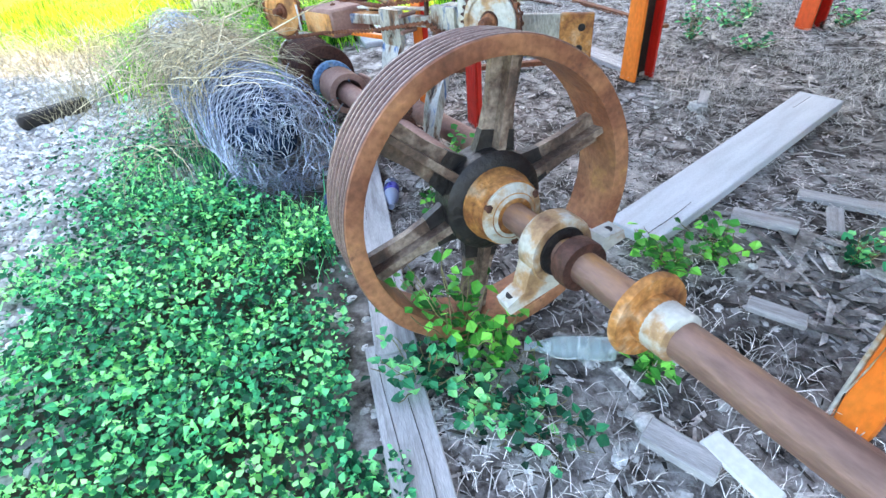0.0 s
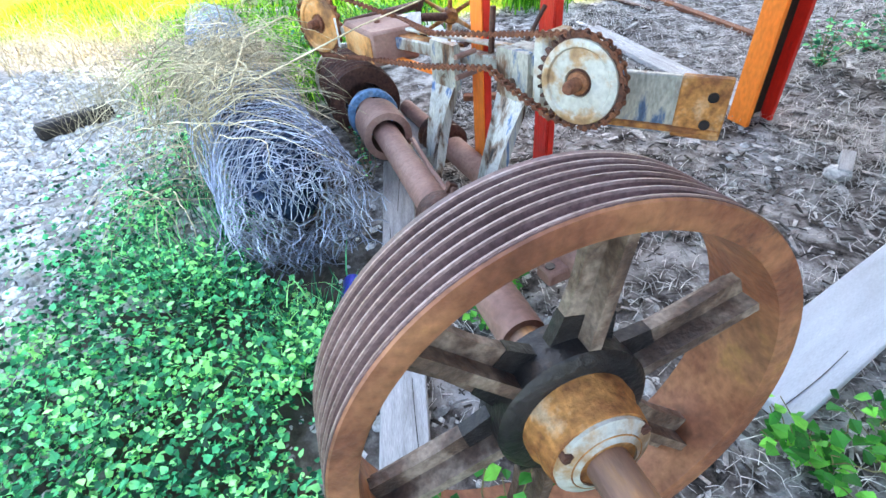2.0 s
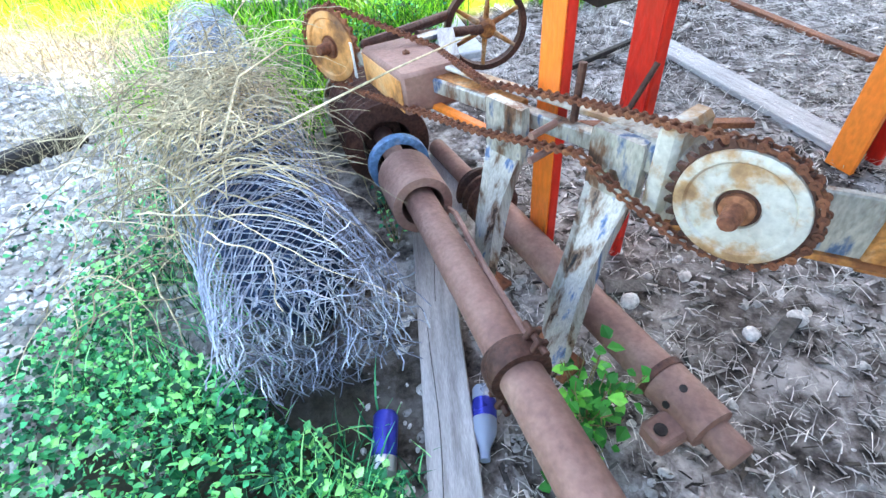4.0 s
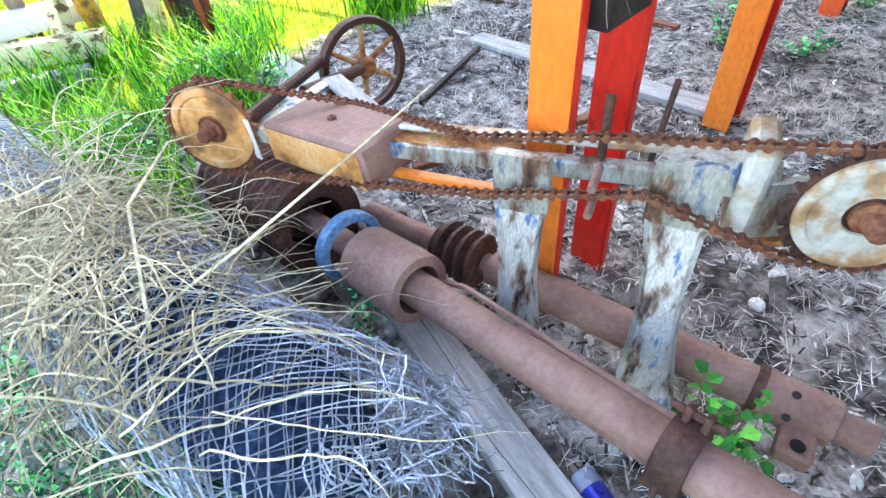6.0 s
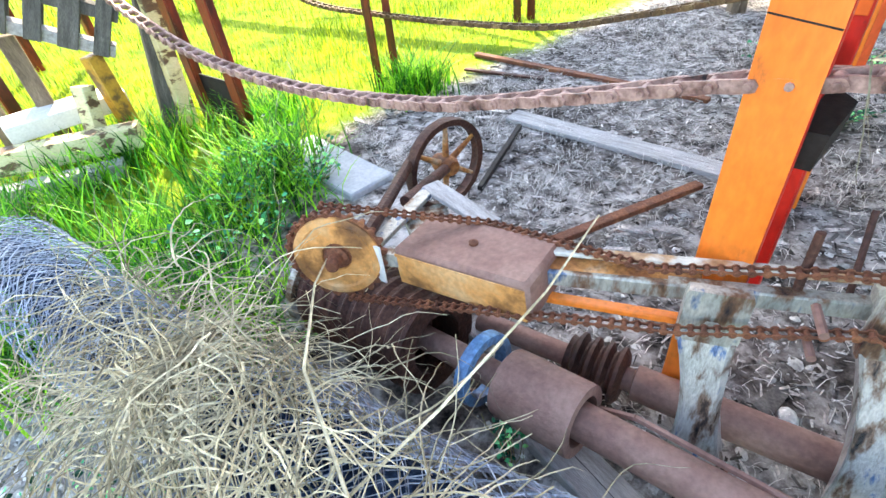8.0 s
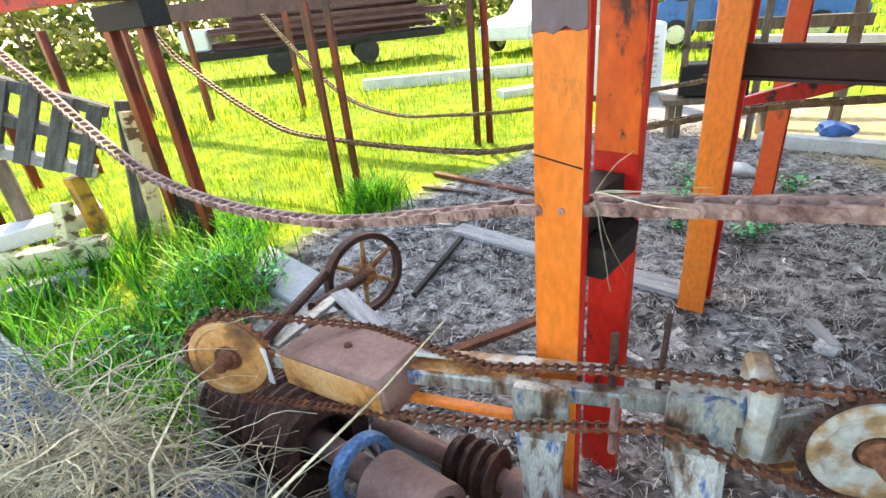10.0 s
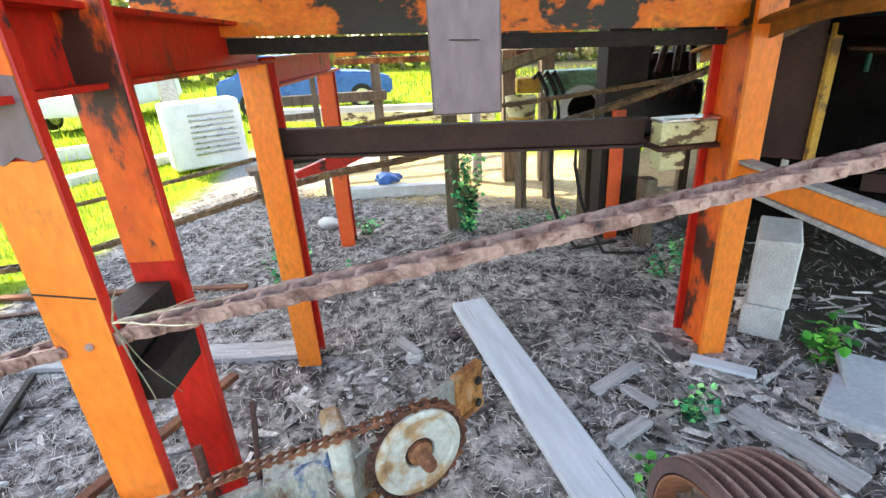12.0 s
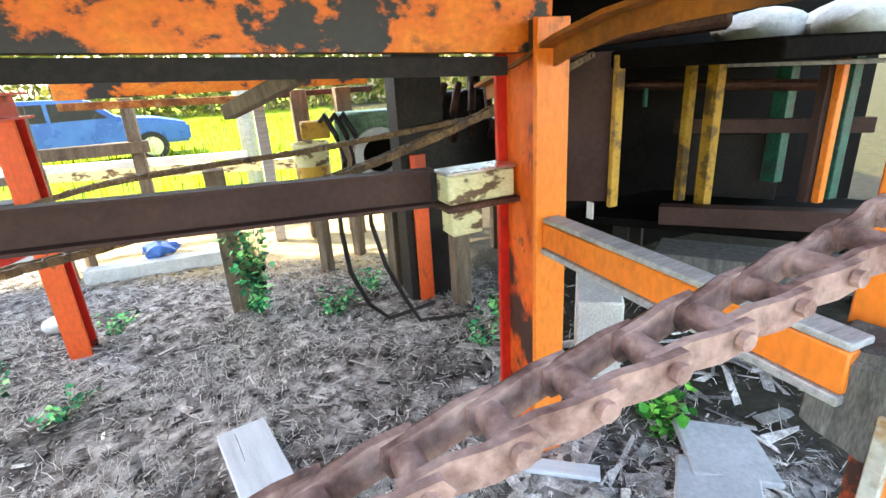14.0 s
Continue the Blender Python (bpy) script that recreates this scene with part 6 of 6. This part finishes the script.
part("dark_mouth", bm, SHADE_BLACK, ring_, "black open mouth")
for k in range(6):
    bm = B()
    a = radians(60 * k)
    spin(bm, [(0.013, 0), (0.013, 0.015), (0, 0.015)], pose(0.07 + 0.16 * math.cos(a), -0.095, 0.22 + 0.16 * math.sin(a)) @ pose(0, 0, 0, 90, 0, 0), 6)
    part("bolt", bm, RUST_DARK, ring_)
bm = B()
box(bm, 0.2, 0.16, 0.12, pose(-0.36, -0.02, 0.36), 0.01)
part("junction_box", bm, YELLOW, pump, "dirty yellow junction box")
for dx in (-0.33, -0.26, -0.2):
    bm = B()
    sweep(bm, [(dx, -0.06, 0.46), (dx + 0.04, -0.16, 0.52), (dx + 0.10, -0.2, 0.38), (dx + 0.14, -0.2, 0.2), (dx + 0.10, -0.18, 0.0)], 0.02, 8)
    part("hose", bm, BLACK, pump)
bm = B()
box(bm, 0.8, 0.5, 0.05, None, 0.01)
shelf_ = solid("pump_shelf", bm, RUST_DARK, "dark shelf plate that carries the pump", "shelf", pose(3.95, 2.1, 0.665, 0, 0, 60))
for x, y in ((-0.35, -0.2), (0.35, -0.2), (0.35, 0.2), (-0.35, 0.2)):
    bm = B()
    box(bm, 0.08, 0.08, 0.66, pose(x, y, -0.664), 0.004)
    part("shelf_leg", bm, OLDWOOD, shelf_)
engine = thing("engine", pose(4.0, 1.45, 0.716, 0, 0, -72), "dark greasy engine with pipes on the shelf by the pump", "engine")
bm = B()
box(bm, 0.62, 0.4, 0.42, pose(0.05, 0, 0), 0.03)
part("engine_block", bm, BLACK, engine)
bm = B()
box(bm, 0.5, 0.3, 0.2, pose(0.05, 0, 0.424), 0.04)
part("rocker_cover", bm, DARK, engine)
for i in range(4):
    bm = B()
    sweep(bm, [(-0.18 + 0.14 * i, -0.2, 0.3), (-0.2 + 0.14 * i, -0.3, 0.36), (-0.2 + 0.13 * i, -0.32, 0.5), (-0.1 + 0.1 * i, -0.25, 0.68)], 0.026, 10)
    part("exhaust_pipe", bm, RUST_DARK, engine)
bm = B()
spin(bm, [(0.0, 0), (0.16, 0), (0.18, 0.02), (0.18, 0.06), (0.16, 0.08), (0.0, 0.08)], pose(-0.26, 0, 0.26) @ pose(0, 0, 0, 0, -90, 0), 32)
part("flywheel", bm, RUST_DARK, engine)
bm = B()
rod(bm, (0.2, 0.0, 0.62), (0.2, 0.0, 0.82), 0.05, 16)
part("air_stack", bm, DARK, engine)
bm = B()
box(bm, 0.9, 0.5, 0.05, None, 0.01)
stand_ = solid("engine_stand", bm, RUST_DARK, "dark steel stand that carries the engine", "stand", pose(4.0, 1.42, 0.665, 0, 0, -72))
for x, y in ((-0.4, -0.2), (0.4, -0.2), (0.4, 0.2), (-0.4, 0.2)):
    bm = B()
    box(bm, 0.08, 0.08, 0.66, pose(x, y, -0.664), 0.004)
    part("stand_leg", bm, OLDWOOD, stand_)
bk = thing("bucket", pose(3.93, 2.50, 0.718), "white plastic bucket with yellow base band", "bucket")
bm = B()
spin(bm, [(0.0, 0.06), (0.121, 0.06), (0.135, 0.3), (0.14, 0.3), (0.14, 0.32), (0.12, 0.32), (0.11, 0.1), (0.0, 0.1)], None, 28)
part("bucket_body", bm, CREAM, bk, "dirty cream wall")
bm = B()
spin(bm, [(0.0, 0.0), (0.120, 0.0), (0.131, 0.15), (0.128, 0.155)], None, 28)
part("bucket_base", bm, YELLOW, bk, "yellow base")
bar("bucket_board", (3.8, 2.35, 0.69), (4.05, 2.7, 0.69), 0.3, 0.025, OLDWOOD, "board beneath the white bucket", "board")
for st in (((2.72, 2.04, 0.95), (2.72, 2.04, 0.7), (2.76, 2.03, 0.45), (2.86, 1.97, 0.2), (3.0, 1.88, 0.03), (3.2, 1.6, 0.03)), ((2.85, 1.9, 0.95), (2.85, 1.9, 0.7), (2.88, 1.85, 0.44), (2.92, 1.76, 0.2), (2.95, 1.68, 0.03), (3.0, 1.4, 0.03))):
    bm = B()
    sweep(bm, st, 0.014, 8)
    solid("black_hose", bm, BLACK, "black rubber hose hanging to the ground", "hose", group="hanging hoses")
bm = B()
bmesh.ops.create_icosphere(bm, subdivisions=3, radius=0.14)
for v in bm.verts:
    v.co.z *= 0.5
    v.co *= 1 + 0.4 * noise.noise(v.co * 14)
solid("blue_tarpaulin", bm, CARBLUE, "crumpled blue tarpaulin on the sunlit ground", "tarpaulin", pose(4.25, 4.05, 0.16))
bm = B()
bmesh.ops.create_icosphere(bm, subdivisions=3, radius=0.1)
for v in bm.verts:
    v.co.z *= 0.6
    v.co *= 1 + 0.4 * noise.noise(v.co * 12)
solid("white_rock", bm, CONC, "pale broken rock beside the red leg", "rock", pose(3.1, 4.1, 0.04))

# dark machine housing to the side: near-black walls and hood added for its shade
channel("hanging_column", (2.76, 0.86, 0.80), (2.70, 0.65, 0.80), 0.72, 0.12, BROWN, "wide plain brown steel plate hanging from the deck", side=1)
bar("flaky_edge", (2.67, 0.63, 0.78), (2.67, 0.63, 1.5), 0.03, 0.05, YELLOW, "rusty yellow flaking edge strip", "strip")
bar("yellow_post", (3.44, -0.20, 0.55), (3.44, -0.20, 1.45), 0.08, 0.07, YELLOW, "yellow flaking steel post inside the machine", "post", "posts of the machine")
bar("yellow_post", (3.56, -0.10, 0.55), (3.56, -0.10, 1.45), 0.05, 0.06, YELLOW, "yellow flaking steel post inside the machine", "post", "posts of the machine")
bar("teal_post", (3.56, -0.70, 0.65), (3.56, -0.70, 1.45), 0.1, 0.08, TEAL, "teal green painted post inside the machine", "post", "posts of the machine")
bar("teal_post", (3.26, -0.86, 0.6), (3.26, -0.86, 1.45), 0.09, 0.08, TEAL, "teal green painted post inside the machine", "post", "posts of the machine")
bar("orange_post", (2.96, -0.60, 0.66), (2.96, -0.60, 1.42), 0.04, 0.05, ORANGE_CLEAN, "thin orange post inside the machine", "post", "posts of the machine")
bar("brown_post", (3.0, -0.56, 0.66), (3.0, -0.56, 1.42), 0.05, 0.07, BROWN, "brown steel post inside the machine", "post", "posts of the machine")
bar("brown_ledge", (3.36, 0.10, 0.46), (2.75, -0.95, 0.52), 0.1, 0.12, BROWN, "brown steel ledge with flaking top", "ledge")
bar("flaky_ledge", (3.1, 0.2, 0.28), (2.5, -0.85, 0.30), 0.3, 0.12, SLATWOOD, "stained dark trough under the ledge", "trough")
# Table top in the same near-black, for the bay's shade.
table_ = bar("dark_table", (4.0, 0.3, 0.40), (3.1, -1.3, 0.42), 0.9, 0.06, SHADE_BLACK, "dark oily machine table", "machine table")
for x, y in ((-0.7, 0.3), (0.7, 0.3), (0.7, -0.3), (-0.7, -0.3)):
    bm = B()
    box(bm, 0.1, 0.1, 0.42, pose(0.92 + x, y, -0.41), 0.005)
    part("table_leg", bm, DARK, table_)
# Case coloured dark, as the bay's shadow makes it look.
bar("red_drum_case", (4.0, -0.35, 0.5), (3.75, -0.85, 0.5), 0.3, 0.45, DARK, "dark grimy machine case in the shadow", "machine case")
bar("bay_pipe", (3.9, 0.2, 1.28), (3.35, -1.0, 1.22), 0.07, 0.07, RUST_DARK, "dark rusty pipe across the machine bay", "pipe", bevel=0.025)
bar("bay_brace", (3.75, -0.1, 0.98), (3.3, -1.1, 0.98), 0.05, 0.09, BROWN, "brown rail behind the yellow posts", "rail")
bar("teal_tag", (3.72, 0.12, 1.17), (3.72, 0.12, 1.29), 0.02, 0.03, TEAL, "small teal handle in the machine bay", "handle")
bar("paint_scrap", (2.74, 0.72, 0.70), (2.74, 0.72, 0.79), 0.05, 0.01, WHITE, "white scrap hanging under the brown plate", "scrap", bevel=0.002)
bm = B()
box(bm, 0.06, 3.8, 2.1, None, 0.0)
solid("wall_machine", bm, SHADE_BLACK, "near-black wall added behind the machine to hold its shade", "wall", pose(4.55, -0.85, 0, 0, 0, 24), kind="structure")
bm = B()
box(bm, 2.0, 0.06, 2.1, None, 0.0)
solid("wall_side", bm, SHADE_BLACK, "near-black side wall added to keep the machine bay shaded", "wall", pose(4.2, 0.62, 0, 0, 0, -25), kind="structure")
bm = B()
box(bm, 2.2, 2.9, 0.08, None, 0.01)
solid("machine_hood", bm, SHADE_BLACK, "near-black slab added over the machine to darken it", "hood", pose(3.55, -0.55, 1.44, 0, 0, 24))
bar("tin_ridge", (3.02, -0.05, 1.41), (2.6, -0.75, 1.39), 0.22, 0.02, GREYWOOD, "bent tin ridge strip on the hood", "tin strip")
bar("dark_pipe", (2.6, 1.2, 1.72), (2.2, 0.45, 1.76), 0.16, 0.16, DARK, "dark round-edged duct above the legs", "duct", bevel=0.05)
bar("dark_duct", (3.0, 1.1, 1.52), (2.55, 0.2, 1.58), 0.3, 0.1, RUST_DARK, "dark rusty duct above the legs", "duct", bevel=0.02)
for x, y, z, s in ((3.9, -0.7, 1.62, 0.3), (3.6, -1.1, 1.62, 0.32), (3.3, -0.9, 1.60, 0.26), (3.35, -1.5, 1.62, 0.3)):
    bm = B()
    bmesh.ops.create_icosphere(bm, subdivisions=3, radius=s)
    for v in bm.verts:
        v.co.z *= 0.45
        v.co *= 1 + 0.3 * noise.noise(v.co * 6 + Vector((x, y, 0)))
    solid("white_sack", bm, CLOTH, "crumpled white tarpaulin sack on the hood", "sack", pose(x, y, z), "white sacks")


# ---- meadow things ----
rack = thing("pallet", Matrix.Translation((-1.44, 6.0, 0.60)) @ pose(0, 0, 0, 0, -28, 180) @ pose(0, 0, 0, -6, 0, 0), "weathered grey pallet tipped up on old timbers", "pallet")
for y in (0.0, 0.115):
    for i in range(7):
        bm = B()
        box(bm, 0.085 + 0.02 * (i % 2), 0.02, 0.52, pose(0.05 + i * 0.17, y, 0), 0.003)
        part("slat", bm, SLATWOOD, rack)
for z in (0.0, 0.22, 0.45):
    bm = B()
    box(bm, 1.15, 0.09, 0.075, pose(0.55, 0.0575, z), 0.004)
    part("stringer", bm, SLATWOOD if z else GREYWOOD, rack)
for x, y, z, l, ry, rz, mt in ((-1.30, 6.12, 0.0, 1.06, 10, 10, SLATWOOD), (-1.17, 6.05, 0.0, 0.98, 4, 20, CREAM), (-1.52, 5.95, 0.0, 0.62, -4, 35, YELLOW), (-1.95, 6.05, 0.0, 0.8, 0, 10, OLDWOOD), (-1.75, 5.8, 0.0, 0.48, 14, 50, CREAM), (-2.25, 6.1, 0.0, 0.95, 0, 10, OLDWOOD)):
    bm = B()
    box(bm, 0.1, 0.1, l, None, 0.006)
    solid("timber_prop", bm, mt, "old timber holding the tipped pallet up", "timber", pose(x, y, z, 0, ry, rz), "pallet timbers")
board("old_timber", (-2.3, 5.75), (-1.45, 5.62), 0.14, 0.14, CREAM, "sunlit pale timber under the pallet", 0.1)
board("old_timber", (-2.4, 5.5), (-1.6, 5.45), 0.12, 0.1, GREYWOOD, "weathered timber lying in grass", 0.0)
board("old_timber", (-2.2, 5.9), (-1.5, 6.1), 0.16, 0.12, WHITE, "white painted timber under the pallet", 0.24, 0.006, 12)
bar("concrete_wall", (2.6, 11.9, 0.0), (5.7, 10.2, 0.0), 0.25, 0.22, CONC, "low pale concrete edging across the meadow", "edging")
bar("concrete_wall", (3.8, 8.7, 0.0), (5.6, 8.4, 0.0), 0.3, 0.12, CONC, "low concrete slab in the meadow", "edging")
bar("utility_post", (5.2, 8.0, 0), (5.2, 8.0, 3.2), 0.24, 0.24, GREYWOOD, "pale round utility post in the meadow", "post", bevel=0.08)
bar("utility_post", (7.4, 4.4, 0), (7.4, 4.4, 3.2), 0.22, 0.22, GREYWOOD, "pale round utility post in the meadow", "post", bevel=0.08)

# louvred white unit in the meadow
lu = thing("louvred_unit", pose(5.0, 7.3, 0.0, 0, 0, -35), "white louvred metal unit standing in grass", "louvred unit")
bm = B()
box(bm, 1.0, 0.5, 0.9, pose(0, 0, 0.06), 0.03)
part("case", bm, WHITE, lu)
for i in range(8):
    bm = B()
    box(bm, 0.6, 0.02, 0.03, pose(0.1, -0.262, 0.25 + i * 0.075, 25, 0, 0), 0.003)
    part("louvre", bm, ALU, lu)


def car(m, paint, label):
    t = thing("car", m, label, "car", "parked cars")
    bm = B()
    prof_ = [(-2.1, 0.35), (-2.1, 0.75), (-1.5, 0.9), (-0.8, 0.95), (-0.3, 1.38), (1.1, 1.42), (1.7, 1.0), (2.1, 0.9), (2.15, 0.4)]
    prism(bm, prof_, 1.7, pose(0, 0.85, 0) @ pose(0, 0, 0, 90, 0, 0))
    bmesh.ops.bevel(bm, geom=bm.edges[:], offset=0.06, segments=2, affect="EDGES")
    part("car_body", bm, paint, t)
    for s in (-1, 1):
        bm = B()
        prism(bm, [(-0.62, 0.98), (-0.25, 1.30), (0.35, 1.33), (0.35, 0.98)], 0.01, pose(0, s * 0.86, 0) @ pose(0, 0, 0, 90, 0, 0))
        part("side_window", bm, BLACK, t)
        bm = B()
        prism(bm, [(0.42, 0.98), (0.42, 1.33), (1.0, 1.33), (1.4, 1.0)], 0.01, pose(0, s * 0.86, 0) @ pose(0, 0, 0, 90, 0, 0))
        part("side_window", bm, BLACK, t)
        for x in (-1.3, 1.35):
            bm = B()
            spin(bm, [(0.1, -0.1), (0.3, -0.1), (0.32, -0.05), (0.32, 0.05), (0.3, 0.1), (0.1, 0.1)], pose(x, s * 0.78, 0.32) @ pose(0, 0, 0, 90, 0, 0), 24)
            w = part("wheel", bm, BLACK, t)
            bm = B()
            spin(bm, [(0.0, -0.11), (0.2, -0.11), (0.2, 0.11), (0, 0.11)], pose(x, s * 0.78, 0.32) @ pose(0, 0, 0, 90, 0, 0), 18)
            part("rim", bm, ALU, w)
    return t


car(pose(11.0, 9.6, 0.0, 0, 0, 125), CARBLUE, "blue parked car at the far side of the yard")
car(pose(9.2, 14.5, 0.05, 0, 0, 20), WHITE, "white parked car beyond the meadow")

# trailer stacked with boards
tr = thing("trailer", pose(3.3, 17.4, 0.1, 0, 0, -14), "long trailer stacked with maroon and grey boards", "trailer")
bm = B()
box(bm, 7.0, 2.0, 0.2, pose(0, 0, 0.55), 0.02)
part("bed", bm, DARK, tr)
rt = random.Random(9)
z = 0.75
for i in range(9):
    bm = B()
    L = rt.uniform(5.0, 6.8)
    box(bm, L, rt.uniform(1.0, 1.9), 0.09, pose(rt.uniform(-0.5, 0.5), rt.uniform(-0.1, 0.1), z, 0, 0, rt.uniform(-2, 2)), 0.01)
    part("board_layer", bm, rt.choice((MAROON, GREYWOOD, WHITE, MAROON)), tr)
    z += 0.094
for x in (-1.2, 1.2):
    for y in (-0.9, 0.9):
        bm = B()
        spin(bm, [(0.1, -0.1), (0.34, -0.1), (0.36, 0), (0.34, 0.1), (0.1, 0.1)], pose(x, y, 0.36) @ pose(0, 0, 0, 90, 0, 0), 20)
        part("wheel", bm, BLACK, tr)
bm = B()
box(bm, 0.7, 1.6, 0.55, pose(-3.3, 0, 0.78), 0.05)
part("cab_box", bm, WHITE, tr, "white box at the front")


# hedge of shrubs round the field
def shrubs(count, pick, size, rn):
    V1, F1 = [], []
    n_ = 0
    while n_ < count:
        q = pick(rn)
        if q is None:
            continue
        leaf_at(V1, F1, q, size * rn.uniform(0.5, 1.3), rn.uniform(0, 6.3), rn.uniform(-1.4, 1.4), rn.uniform(-1, 1))
        n_ += 1
    return V1, F1


def pick_hedge(rn):
    a = rn.uniform(-0.55, 1.75)
    r = rn.uniform(27, 33) + 3 * noise.noise((a * 9, 0, 4))
    x, y = r * math.sin(a), 2 + r * math.cos(a)
    top = 4.6 + 2.2 * noise.noise((a * 14, 1, 7)) + 1.2 * noise.noise((a * 45, 1, 9))
    z = rn.uniform(0.0, 1.0) ** 0.9 * top
    if noise.noise((x * 0.8, y * 0.8, z * 0.9)) < -0.12:
        return None
    return x, y, z


BUSH = leafmat("shrub_leaf", [(0.3, (0.10, 0.15, 0.03)), (0.55, (0.26, 0.28, 0.06)), (0.8, (0.38, 0.30, 0.12))], 0.35, 0.4)
v1, f1 = shrubs(24000, pick_hedge, 0.32, random.Random(17))
raw("far_hedge", v1, f1, BUSH, "yellow-green overgrown shrubs along the field edge", "hedge")
bm = B()
rt = random.Random(23)
for i in range(160):
    a = rt.uniform(-0.55, 1.75)
    r = rt.uniform(27, 33)
    p = Vector((r * math.sin(a), 2 + r * math.cos(a), 0))
    rod(bm, p, p + Vector((rt.uniform(-0.7, 0.7), rt.uniform(-0.7, 0.7), rt.uniform(2.5, 5))), 0.05, 5, 0.015)
o = solid("hedge_stems", bm, OLDWOOD, "thin bare stems within the far shrubs", "stems", kind="stuff")
